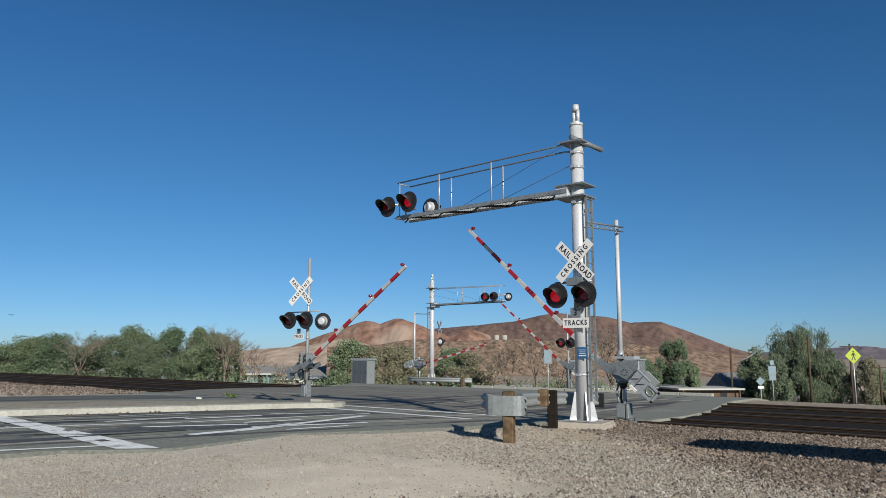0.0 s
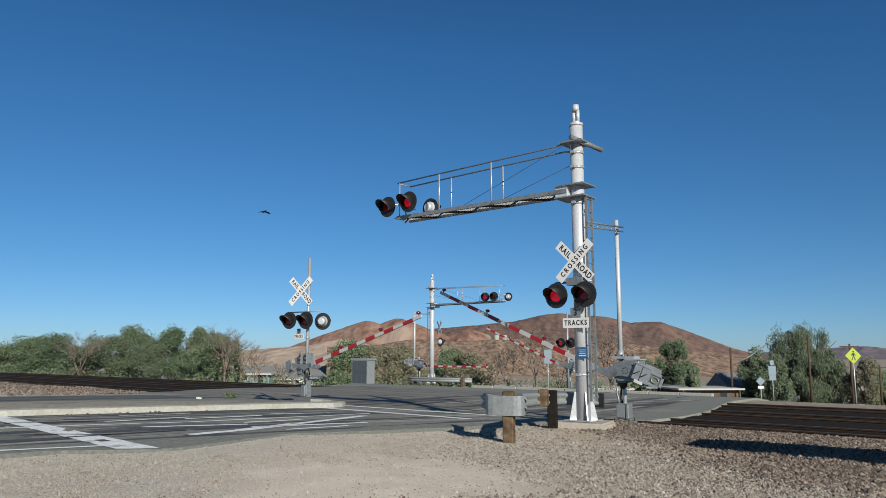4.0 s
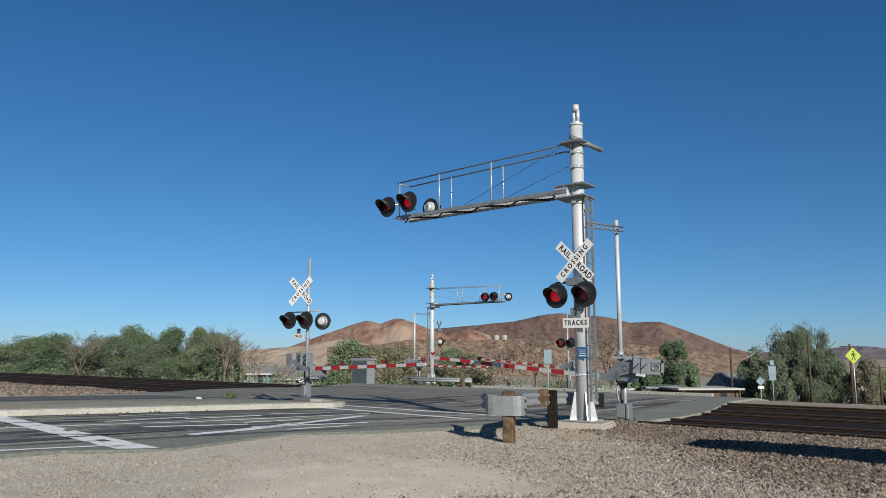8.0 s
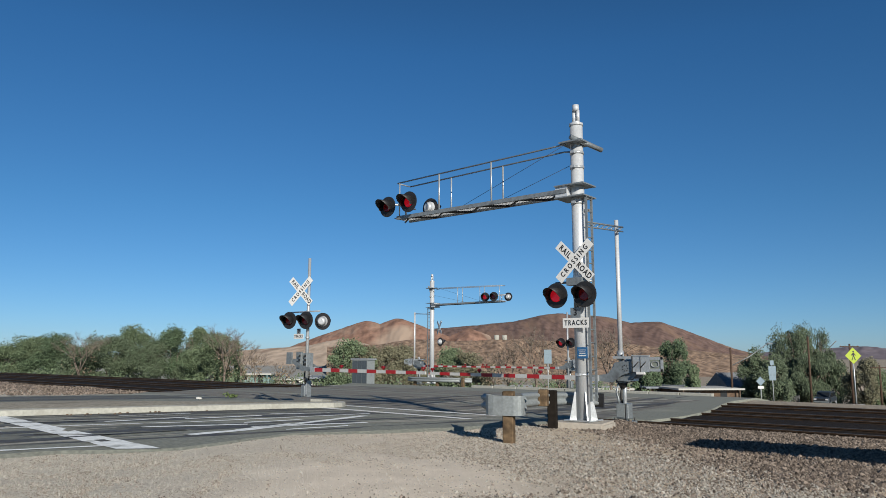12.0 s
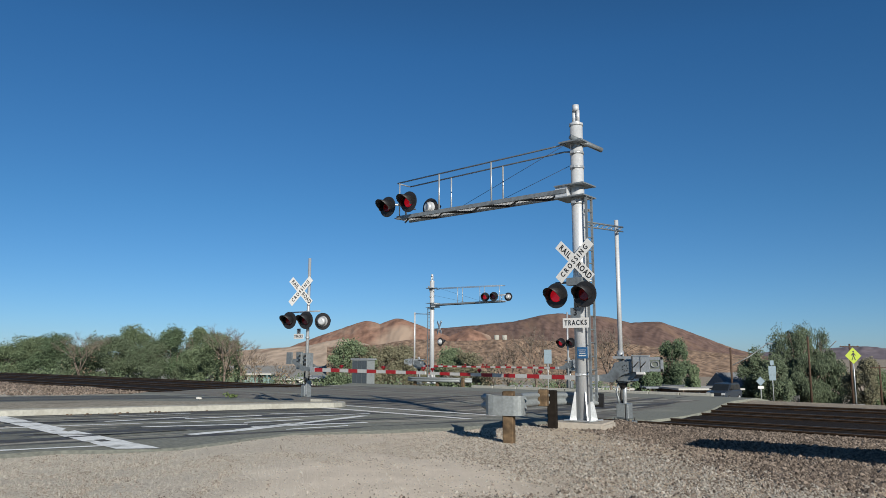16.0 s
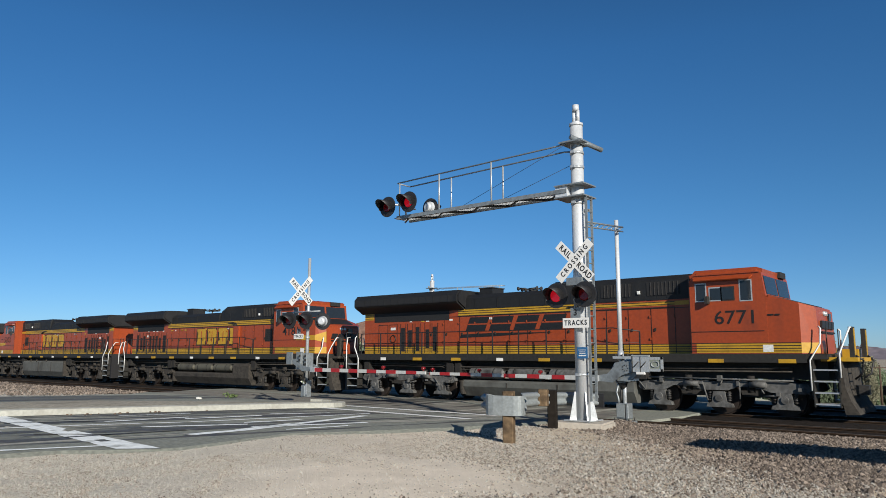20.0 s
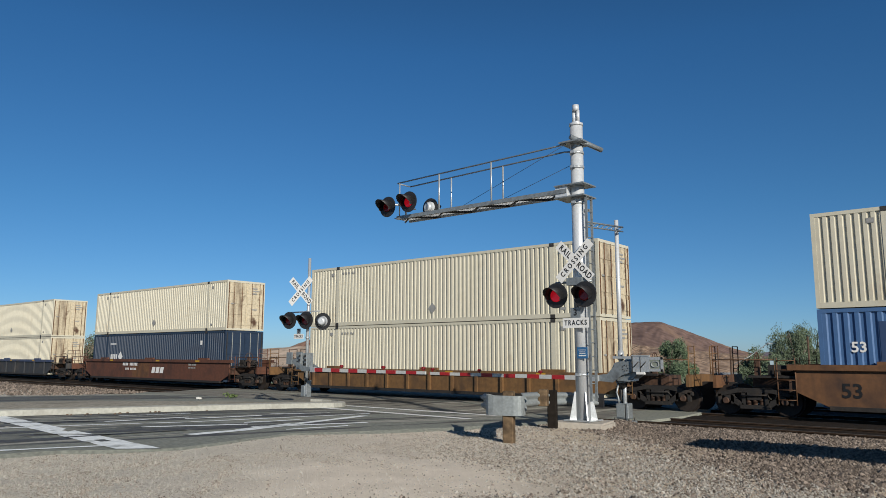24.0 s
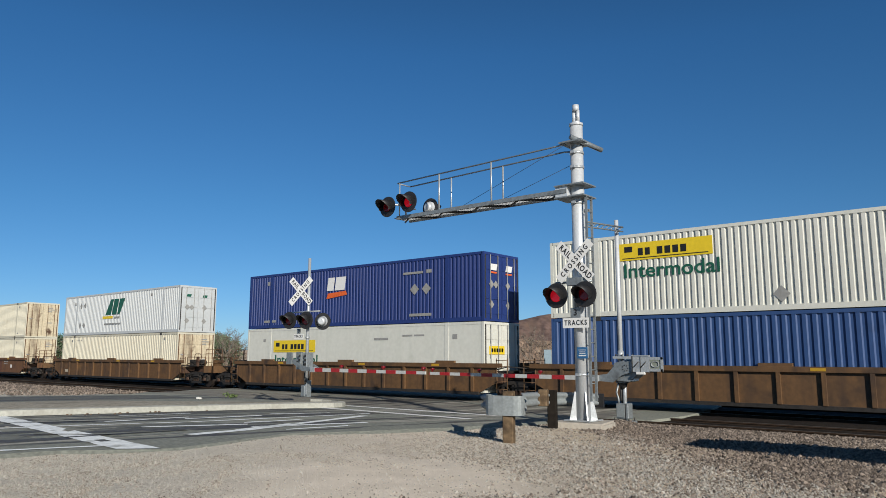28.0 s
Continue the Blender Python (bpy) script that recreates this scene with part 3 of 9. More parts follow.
bm = bmesh.new()
prof = [(17.6, -0.66), (18.5, -0.45), (19.3, RAIL - 0.06), (30.7, RAIL - 0.07), (31.2, -0.50), (31.8, -0.66)]
xs = list(np.arange(-700, -60, 20)) + list(np.arange(-60, 12, 0.7)) + list(np.arange(12, 700, 20))
rows = []
for x in xs:
    row = []
    for y, z in [(a, b) for a, b in prof[:3]] + [(q, RAIL - (0.085 if min(abs(q - c) for c in TRACKS) < 1.1 else 0.055)) for q in np.arange(19.9, 30.8, 0.55)] + prof[3:]:
        row.append(bm.verts.new((x, y + 0.12 * noise.noise((x * 0.5, y, 0)), z + 0.022 * noise.noise((x * 1.3, y * 2, 1)))))
    rows.append(row)
for r0, r1 in zip(rows, rows[1:]):
    for k in range(len(r0) - 1):
        bm.faces.new((r0[k], r1[k], r1[k + 1], r0[k + 1]))
bmesh.ops.recalc_face_normals(bm, faces=bm.faces[:])
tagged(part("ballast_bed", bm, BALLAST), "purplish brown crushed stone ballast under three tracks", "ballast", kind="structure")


def shoulder_edge(x):
    """Where the dark stones beside the near track begin."""
    return line(x, [(-9.1, 16.0), (-6.5, 14.5), (-4.2, 12.0), (-2.5, 10.7), (60, 10.0)]) if x > -20 else 11.0


for xa, xb in ((-160, -29.4), (-9.1, 60)):
    bm = bmesh.new()
    rows = []
    for x in np.arange(xa, xb + 0.01, 0.6 if xb - xa < 80 else 1.2):
        edge = shoulder_edge(x) + 0.5 * noise.noise((x * 0.35, 2.0, 0)) + 0.3 * noise.noise((x * 1.4, 7.0, 0))
        if xb < 0:
            edge = min(18.2, edge)
        row = []
        for k in range(9):
            y = edge + (18.75 - edge) * k / 8
            row.append(bm.verts.new((x, y, ground_z(x, y) + (-0.05 + 0.09 * ease(0, 5, k) + (0.03 * noise.noise((x, y, 3)) if k > 1 else 0)))))
        rows.append(row)
    for r0, r1 in zip(rows, rows[1:]):
        for k in range(8):
            bm.faces.new((r0[k], r1[k], r1[k + 1], r0[k + 1]))
    tagged(part("ballast_shoulder", bm, SHOULDER), "purplish brown stones spilling beside the tracks", "ballast", kind="structure")
for i, y0 in enumerate(TRACKS):
    build_track(y0, ("nearest rusty railway track on dark sleepers", "middle railway track on dark sleepers", "farthest railway track on dark sleepers")[i])


def build_crossing_panels():
    panel = mat("crossing_panel_concrete", (0.19, 0.18, 0.155), 0.85, 0.0, 0.25, 14, (0.09, 0.087, 0.08), 0.5, 0.8, 0.2, 60)
    deck = thing("crossing_surface", "worn concrete panels filling the tracks where the road crosses", "crossing surface", kind="structure")
    for y0 in TRACKS:
        for ya, yb in ((-1.75, -0.85), (-0.66, 0.66), (0.85, 1.75)):
            x = road_left(y0) + 0.3
            while x + 2.4 < road_right(y0 + ya) - 0.1:
                part("panel", boxes((x, x + 2.4, y0 + ya, y0 + yb, RAIL - 0.3, RAIL + 0.007)), panel, deck)
                x += 2.44


def build_crossing_wear():
    """Dark tyre bands and pale scuffs over the crossing panels and the asphalt beyond."""
    rnd = random.Random(77)
    for i in range(64):
        off0, w = rnd.uniform(-7.5, 8.5), rnd.uniform(0.12, 0.6)
        y0 = rnd.uniform(18.6, 31.0)
        y1 = y0 + rnd.uniform(1.5, 6.0)
        slant = rnd.uniform(-0.12, 0.06) - 0.2
        if not all(road_left(y) + 0.5 < road_x(y, off0) + slant * (y - y0) and road_x(y, off0 + w) + slant * (y - y0) < road_right(y) - 0.5 for y in (y0, (y0 + y1) / 2, y1)):
            continue
        bm = bmesh.new()
        ribbon(bm, lambda y: road_x(y, off0) + slant * (y - y0) + 0.12 * noise.noise((y * 0.7, off0, 1)), lambda y: road_x(y, off0) + w * (0.3 + 0.7 * math.sin(math.pi * min(1, max(0, (y - y0) / (y1 - y0))))) + slant * (y - y0) + 0.12 * noise.noise((y * 0.8, off0, 6)), y0, y1, 0.4, 0.009 + 0.0001 * (i % 20))
        part("tyre_streak", bm, LIGHTSTREAK if i % 2 == 0 else TAR, road, "worn tyre streak over the crossing")


# ---- crossing signals ----
def ring_pts(r, n, y):
    return [Vector((r * math.cos(2 * math.pi * i / n), y, r * math.sin(2 * math.pi * i / n))) for i in range(n)]


def lamp_unit(parent, m, r=0.30, lit=False, name="flashing_light"):
    """A round black backing plate with a hooded red lens; faces -y in its own space."""
    bm = bmesh.new()
    n = 28
    front, back, lip = ring_pts(r, n, -0.01), ring_pts(r, n, 0.012), ring_pts(r * 0.93, n, -0.012)
    f, b, l = ([bm.verts.new(m @ p) for p in q] for q in (front, back, lip))
    for i in range(n):
        j = (i + 1) % n
        bm.faces.new((f[i], b[i], b[j], f[j]))
        bm.faces.new((l[i], f[i], f[j], l[j]))
    bm.faces.new([l[i] for i in range(n)])
    bm.faces.new(list(reversed(b)))
    plate = part(name, bm, BLACK, parent, "black disc with a hooded red lens")
    bm = bmesh.new()
    rod(bm, m @ Vector((0, 0.012, 0)), m @ Vector((0, 0.10, 0)), r * 0.64, r * 0.58, 18, caps=False)
    rod(bm, m @ Vector((0, 0.10, 0)), m @ Vector((0, 0.17, 0)), r * 0.58, r * 0.30, 18)
    part("housing", bm, SILVER, plate, "rounded silver back housing")
    # hood: an open half tunnel over the lens
    bm = bmesh.new()
    rows = []
    h = r * 0.66
    for i in range(13):
        w = math.radians(-25 + 230 * i / 12)
        out = 0.42 * (0.4 + 0.6 * max(0, math.sin(w)) ** 0.6) * (r / 0.3)
        rows.append([bm.verts.new(m @ Vector((q * h * math.cos(w), y, q * h * math.sin(w) - (0.04 if y < -0.1 else 0)))) for y, q in ((-0.012, 1.0), (-out, 1.0), (-out, 0.96), (-0.012, 0.96))])
    for a, b2 in zip(rows, rows[1:]):
        for k in range(4):
            bm.faces.new((a[k], b2[k], b2[(k + 1) % 4], a[(k + 1) % 4]))
    bmesh.ops.recalc_face_normals(bm, faces=bm.faces[:])
    part("hood", bm, BLACK, plate, smooth=True)
    bm = bmesh.new()
    rod(bm, m @ Vector((0, -0.012, 0)), m @ Vector((0, -0.04, 0)), h * 0.78, h * 0.64, 24)
    part("lens", bm, REDLENSLIT if lit else REDLENS, plate, "red glass lens")
    return plate


def crossbuck(parent, m, both=False):
    """Two crossed white boards with black words; faces -y in its own space."""
    sign = None
    for k, (word, turn) in enumerate((("RAIL  ROAD", -45), ("CROSSING", 45))):
        q = m @ pose(0, -0.012 * k, 0) @ Matrix.Rotation(radians(-turn), 4, "Y")
        bm = bmesh.new()
        box(bm, -0.61, 0.61, -0.004, 0.004, -0.114, 0.114, 0, q)
        board = part("crossbuck_board", bm, WHITE, parent, "white board lettered in black")
        if word == "CROSSING":
            lettering("letters", word, 0.175, SIGNBLACK, board, q @ pose(0, -0.006, 0), 0.002, spacing=1.62, stretch=0.78)
        else:
            lettering("letters", "RAIL", 0.19, SIGNBLACK, board, q @ pose(-0.345, -0.006, 0), 0.002, spacing=1.2, stretch=0.84)
            lettering("letters", "ROAD", 0.19, SIGNBLACK, board, q @ pose(0.345, -0.006, 0), 0.002, spacing=1.15, stretch=0.82)


def tracks_plate(parent, m):
    plate = part("tracks_plate", mesh(box, -0.34, 0.34, -0.004, 0.004, -0.115, 0.115, 0, m), WHITE, parent, "white plate reading TRACKS")
    lettering("letters", "TRACKS", 0.165, SIGNBLACK, plate, m @ pose(0, -0.006, 0), 0.002, spacing=1.3, stretch=0.8)
    drop = part("number_plate", mesh(box, -0.13, 0.13, -0.004, 0.004, 0.0, 0.24, 0, m @ pose(0, 0, 0.115)), GREYMETAL, parent, "grey plate with the count of tracks")
    lettering("letters", "3", 0.2, SIGNBLACK, drop, m @ pose(0, -0.007, 0.235), 0.002)


def build_cantilever(name, at, arm, full):
    """A tall silver mast whose arm reaches arm metres along +x in its own space; road users see its -y side."""
    t = thing(name, "tall silver cantilever crossing signal mast with flashing lights", "railway signal", "cantilever signals", at=at)
    s = 1 if arm > 0 else -1
    a = abs(arm)
    bm = bmesh.new()
    rod(bm, (0, 0, 0), (0, 0, 7.05), 0.165, 0.155, 24)
    part("mast", bm, SILVER, t, "silver painted steel mast")
    bm = bmesh.new()
    rod(bm, (0, 0, 7.05), (0, 0, 7.11), 0.172, 0.172, 20)
    rod(bm, (0, 0, 7.11), (0, 0, 7.17), 0.15, 0.085, 16)
    for q in (-0.05, 0.05):
        rod(bm, (q * 1.1, 0, 7.17), (q * 1.1, 0, 7.45), 0.044, 0.044, 10)
    rod(bm, (0, 0.04, 7.17), (0, 0.04, 7.45), 0.05, 0.05, 8)
    rod(bm, (0, 0, 7.43), (0, 0, 7.59), 0.085, 0.08, 14)
    part("finial", bm, SILVER, t, "silver cap with a small pipe vent")
    for z in (6.36, 6.0, 5.12, 1.05):
        bm = bmesh.new()
        rod(bm, (0, 0, z - 0.03), (0, 0, z + 0.03), 0.172, 0.172, 20)
        box(bm, -0.05, 0.05, -0.24, -0.15, z - 0.03, z + 0.03)
        part("band_clamp", bm, GALV, t)
    for i in range(4):
        q = pose(0, 0, 0, 0, 0, 45 + 90 * i)
        bm = bmesh.new()
        prism(bm, [(0.15, 0.0), (0.345, 0.0), (0.32, 0.08), (0.2, 0.66), (0.15, 0.66)], -0.012, 0.012, 0, q)
        part("base_gusset", bm, GALV, t, "silver tapered base gusset")
    part("base_flange", boxes((-0.33, 0.33, -0.33, 0.33, 0.0, 0.03)), GALV, t)
    # arm: flat latticed walkway beam
    z0 = 5.36
    bm = bmesh.new()
    for y in (-0.27, 0.27):
        box(bm, min(0.15 * s, arm), max(0.15 * s, arm), y - 0.035, y + 0.035, z0, z0 + 0.10)
    # the darker grey puts the arm's backlit shade into the beam colour
    part("arm_beam", bm, GREYMETAL, t, "twin steel arm beams toned grey for their backlit shade")
    bm = bmesh.new()
    n = int(a / 0.62)
    for i in range(n):
        xa, xb = s * (0.3 + i * 0.62), s * (0.3 + (i + 1) * 0.62)
        q = 0.25 if i % 2 else -0.25
        rod(bm, (xa, q, z0 + 0.02), (xb, -q, z0 + 0.02), 0.03, 0.03, 4)
    part("arm_lacing", bm, DARKSTEEL, t, "dark diagonal steel lacing")
    bm = bmesh.new()
    for i in range(int(a / 0.07)):
        x = s * (0.25 + i * 0.07)
        box(bm, x - 0.012, x + 0.012, -0.24, 0.24, z0 + 0.055, z0 + 0.08)
    # the brighter silver stands for light caught on the grating
    part("walkway_grating", bm, SILVER, t, "steel grating walkway toned bright as if lit")
    for zc in (z0 + 0.17, z0 - 0.12):
        part("collar_plate", boxes((*sorted((-0.32 * s, 0.47 * s)), -0.33, 0.33, zc, zc + 0.03)), GREYMETAL, t, "flat grey collar plate")
    part("arm_bracket", boxes((*sorted((0.14 * s, 0.46 * s)), -0.28, 0.28, z0 - 0.09, z0 + 0.17)), SILVER, t, "white steel arm bracket")
    for by in (-0.2, 0.2):
        part("bracket_bolt", mesh(rod, (0.455 * s, by, z0 + 0.04), (0.48 * s, by, z0 + 0.04), 0.03, 0.03, 6), DARKSTEEL, t)
    part("upper_collar", boxes((min(-0.3 * s, 0.3 * s), max(-0.3 * s, 0.3 * s), -0.35, 0.3, 6.58, 6.62)), GREYMETAL, t)
    part("spotlight_tube", mesh(rod, (-0.02 * s, -0.35, 6.70), (-0.47 * s, 0.40, 6.45), 0.06, 0.06, 12), GREYMETAL, t, "grey tube clamped at the mast head")
    # hand rails
    for y in (-0.27, 0.27):
        bm = bmesh.new()
        tube(bm, [(s * 0.15, y, 6.56 if y < 0 else 6.5), (s * 0.5, y, 6.55), (arm, y, 6.44)], 0.02)
        # darker grey stands for the handrail's shaded underside
        part("handrail", bm, GREYMETAL, t)
        for f in (0.415, 0.725):
            x = arm * f
            zt = 6.55 - 0.11 * f
            part("handrail_post", mesh(rod, (x, y, z0 + 0.05), (x, y, zt), 0.022), GALV, t)
    bm = bmesh.new()
    tube(bm, [(arm, -0.27, 6.44), (arm, 0.27, 6.44)], 0.02)
    tube(bm, [(arm * 0.985, -0.27, 6.44), (arm * 0.985, -0.27, z0 + 0.05)], 0.018)
    part("end_rail", bm, GALV, t)
    bm = bmesh.new()
    rod(bm, (s * 0.15, 0.0, 6.7), (arm * 0.72, 0.25, z0 + 0.1), 0.006, 0.006, 5)
    rod(bm, (s * 0.15, 0.0, 6.1), (arm * 0.5, 0.25, z0 + 0.1), 0.006, 0.006, 5)
    part("stay_cable", bm, DARKSTEEL, t)
    # lights at the arm's end
    bm = bmesh.new()
    tube(bm, [(arm * 0.99, -0.45, z0 + 0.42), (arm * 0.99, 0.45, z0 + 0.42)], 0.025)
    tube(bm, [(arm * 0.93, -0.3, z0 + 0.45), (arm + s * 0.45, -0.3, z0 + 0.45)], 0.025)
    tube(bm, [(arm * 0.985, 0, z0 + 0.05), (arm * 0.985, 0, z0 + 0.45)], 0.03)
    part("light_bracket", bm, GALV, t)
    if full:
        lamp_unit(t, pose(arm + s * 0.21, -0.46, 5.74), 0.30, False)
        lamp_unit(t, pose(arm - s * 0.61, -0.46, 5.78), 0.30, True)
        lamp_unit(t, pose(arm - s * 0.68, 0.40, 5.74, 0, 0, 180), 0.28)
    else:
        lamp_unit(t, pose(arm - 1.15, -0.4, 5.72, 0, 0, 15), 0.30, True)
        lamp_unit(t, pose(arm - 0.45, -0.4, 5.72, 0, 0, 15), 0.30, False)
        lamp_unit(t, pose(arm + 0.15, 0.4, 5.72, 0, 0, 190), 0.28)
    # ladder at the back
    bm = bmesh.new()
    for dy in (0.26, 0.0):
        box(bm, -0.28 * s - 0.03, -0.28 * s + 0.03, 0.12 - dy, 0.145 - dy, 0.45, 5.25)
    for i in range(15):
        z = 0.85 + 0.31 * i
        rod(bm, (-0.28 * s, 0.14, z), (-0.28 * s, -0.13, z), 0.014, 0.014, 5)
    part("ladder", bm, GREYMETAL, t, "galvanised steel ladder")
    for z in (1.0, 3.0, 4.9):
        part("ladder_bracket", boxes((min(-0.3 * s, 0), max(-0.3 * s, 0), -0.02, 0.02, z, z + 0.05)), GREYMETAL, t)
    # signs and lights on the mast
    if full:
        crossbuck(t, pose(0.01, -0.26, 3.69))
        tracks_plate(t, pose(0.0, -0.26, 2.24))
        bm = bmesh.new()
        tube(bm, [(-0.55, -0.2, 3.2), (0.42, -0.2, 3.2)], 0.03)
        tube(bm, [(0.0, -0.2, 3.2), (0.0, -0.2, 2.45)], 0.05)
        box(bm, -0.2, 0.2, -0.3, -0.1, 3.12, 3.3)
        part("light_crossarm", bm, GREYMETAL, t)
        lamp_unit(t, pose(-0.45, -0.35, 2.89), 0.30, True)
        lamp_unit(t, pose(0.30, -0.35, 2.89), 0.30, False)
        notice = part("notice_plate", boxes((-0.02, 0.25, -0.19, -0.185, 1.42, 1.68)), BLUESIGN, t, "small blue notice plate")
        part("notice_text", boxes((0.02, 0.21, -0.194, -0.19, 1.61, 1.622), (0.04, 0.19, -0.194, -0.19, 1.565, 1.577), (0.04, 0.19, -0.194, -0.19, 1.53, 1.542), (0.02, 0.21, -0.194, -0.19, 1.475, 1.50)), WHITE, notice)
    else:
        lamp_unit(t, pose(s * 0.55, 0.25, 2.85, 0, 0, 170), 0.30)
        crossbuck(t, pose(s * 0.45, 0.25, 3.85, 0, 0, 150))
    return t


NEAR_MAST = pose(-8.28, 15.14, 0.03)
near_cantilever = build_cantilever("cantilever_signal", NEAR_MAST, -5.72, True)
far_cantilever = build_cantilever("cantilever_signal", pose(-32.7, 38.4, -0.38, 0, 0, 0), 6.05, False)
tagged(far_cantilever, "silver cantilever crossing signal mast beyond the tracks")


def build_pad():
    bm = bmesh.new()
    m = pose(-8.28, 15.14, 0, 0, 0, 12)
    box(bm, -0.60, 0.60, -0.58, 0.58, -0.45, 0.02, 0, m)
    bmesh.ops.bevel(bm, geom=bm.edges[:], offset=0.04, segments=2, affect="EDGES")
    for v in bm.verts:
        v.co += Vector((noise.noise(v.co * 3), noise.noise(v.co * 3 + Vector((5, 0, 0))), 0)) * 0.02
    tagged(part("mast_foundation", bm, CONCRETE), "rough square concrete foundation under the silver mast", "foundation")


build_pad()


# ---- gates ----
WEATHERPLATE = mat("weathered_green_grey_plate", (0.24, 0.27, 0.23), 0.7, 0.1, 0.15, 12, (0.14, 0.15, 0.13), 0.4, 5.0)


def build_gate(pivot, ground, reach, flip, drop, label, own_post=True):
    """A gate mechanism on its post; the arm, a part, swings about y through pivot and hangs drop below it. flip: the arm points to +x."""
    t = thing("crossing_gate", label, "crossing gate", "crossing gates", at=pose(pivot[0], pivot[1] + 0.34, ground))
    s = 1 if flip else -1
    zp = pivot[2] - ground

    def span(a, b):
        return sorted((s * a, s * b))

    if own_post:
        part("post", mesh(rod, (-0.03, 0, 0.0), (-0.02, 0, zp + 0.1), 0.055, 0.05, 14), GALV, t)
        part("conduit", mesh(tube, [(-0.15, -0.1, 0.45), (-0.16, -0.1, 0.62), (-0.22, -0.08, 0.78), (-0.14, -0.04, zp - 0.26)], 0.028, 8), GREYMETAL, t, "bent conduit pipe")
        part("neck", mesh(rod, (-0.06, 0, zp - 0.52), (-0.06, 0, zp - 0.2), 0.075, 0.17, 12), DARKSTEEL, t, "dark tapered neck")
        part("neck_clamp", boxes((-0.2, 0.06, -0.14, 0.12, zp - 0.36, zp - 0.28)), GREYMETAL, t)
        part("pole_bracket", boxes((-0.26, 0.34, -0.16, 0.2, zp + 0.27, zp + 0.335)), GALV, t, "flat bracket under the tall pipe")
        for bx in (-0.2, -0.02, 0.14, 0.28):
            part("bracket_bolt", mesh(rod, (bx, -0.1, zp + 0.335), (bx, -0.1, zp + 0.39), 0.022, 0.022, 6), DARKSTEEL, t)
        part("pole_socket", mesh(rod, (-0.11, 0.01, zp + 0.24), (-0.11, 0.01, zp + 0.48), 0.085, 0.08, 12), GALV, t)
        part("base_plate", boxes((-0.3, 0.2, -0.22, 0.22, 0.0, 0.05)), GREYMETAL, t)
        for bx, by in ((-0.25, -0.17), (0.15, -0.17), (-0.25, 0.17), (0.15, 0.17)):
            part("anchor_bolt", mesh(rod, (bx, by, 0.05), (bx, by, 0.13), 0.018, 0.018, 6), DARKSTEEL, t)
        part("motor_box", boxes((*span(-0.16, -0.34), -0.2, 0.1, zp - 0.3, zp - 0.16)), WHITE, t, "small white motor box")
        part("motor_housing", boxes((*span(0.02, -0.3), -0.2, 0.16, zp - 0.22, zp - 0.02)), DARKSTEEL, t, "dark underside of the housing")
    else:
        part("post_clamp", mesh(rod, (-0.22, 0.16, zp - 0.2), (-0.22, 0.16, zp - 0.1), 0.09, 0.09, 12), GALV, t)
    bm = boxes((-0.22, 0.12, -0.14, 0.14, 0.10, 0.5))
    bmesh.ops.bevel(bm, geom=bm.edges[:], offset=0.015, segments=1, affect="EDGES")
    if own_post:
        foot = part("post_base", bm, GREYMETAL, t, "grey junction box at the foot")
        part("box_lid", boxes((-0.20, 0.02, -0.155, -0.142, 0.14, 0.47)), GALVDULL, foot)
        part("box_seam", boxes((0.04, 0.055, -0.148, -0.14, 0.1, 0.5)), DARKSTEEL, foot)
    else:
        bm.free()
    bm = bmesh.new()
    k = 1.0 if own_post else 0.42
    prism(bm, [(s * 0.12, zp - 0.32 * k), (s * 0.34 * k, zp - 0.1), (s * 0.2 * k, zp + 0.16), (-s * 0.12, zp + 0.24), (-s * 0.5 * k, zp + 0.22), (-s * 0.5 * k, zp - 0.12), (-s * 0.2, zp - 0.34 * k)], -0.22, 0.2)
    bmesh.ops.recalc_face_normals(bm, faces=bm.faces[:])
    bmesh.ops.bevel(bm, geom=bm.edges[:], offset=0.02, segments=1, affect="EDGES")
    if own_post:
        part("mechanism_box", bm, GREYMETAL, t, "grey gate mechanism housing")
        part("mechanism_lid", boxes((*span(-0.52, -0.1), -0.2, 0.18, zp + 0.23, zp + 0.27)), GALV, t)
    else:
        bm.free()
        for x0, x1 in ((-0.42, -0.28), (-0.12, 0.02)):
            bm = boxes((x0, x1, -0.05, 0.25, zp - 0.16, zp + 0.34))
            bmesh.ops.bevel(bm, geom=bm.edges[:], offset=0.015, segments=1, affect="EDGES")
            half = part("mechanism_box", bm, GREYMETAL, t, "narrow grey gate mechanism housing")
            for dz in (-0.08, 0.06, 0.2):
                # small dark plates stand in for the holes in the housing
                part("cover_plate", boxes((x0 + 0.03, x1 - 0.03, -0.06, -0.045, zp + dz, zp + dz + 0.08)), DARKSTEEL, half)
    part("cable_pipe", mesh(tube, [(-0.1, 0.05, 0.45), (-0.14, 0.0, 0.62), (-0.06, -0.05, zp - 0.25)], 0.03), DARKSTEEL, t)
    def beam(bm, x, x1, grow):
        h0, h1 = 0.062 - 0.02 * x / reach + grow, 0.062 - 0.02 * x1 / reach + grow
        d = 0.03 + grow
        hull8(bm, [(s * x, -d, -drop - h0), (s * x1, -d, -drop - h1), (s * x1, d, -drop - h1), (s * x, d, -drop - h0),
                   (s * x, -d, -drop + h0), (s * x1, -d, -drop + h1), (s * x1, d, -drop + h1), (s * x, d, -drop + h0)])
        bmesh.ops.recalc_face_normals(bm, faces=bm.faces[:])

    arm = part("gate_arm", mesh(beam, 0.66, reach, 0.0), STRIPEWHITE, t, "white gate arm with red bands")
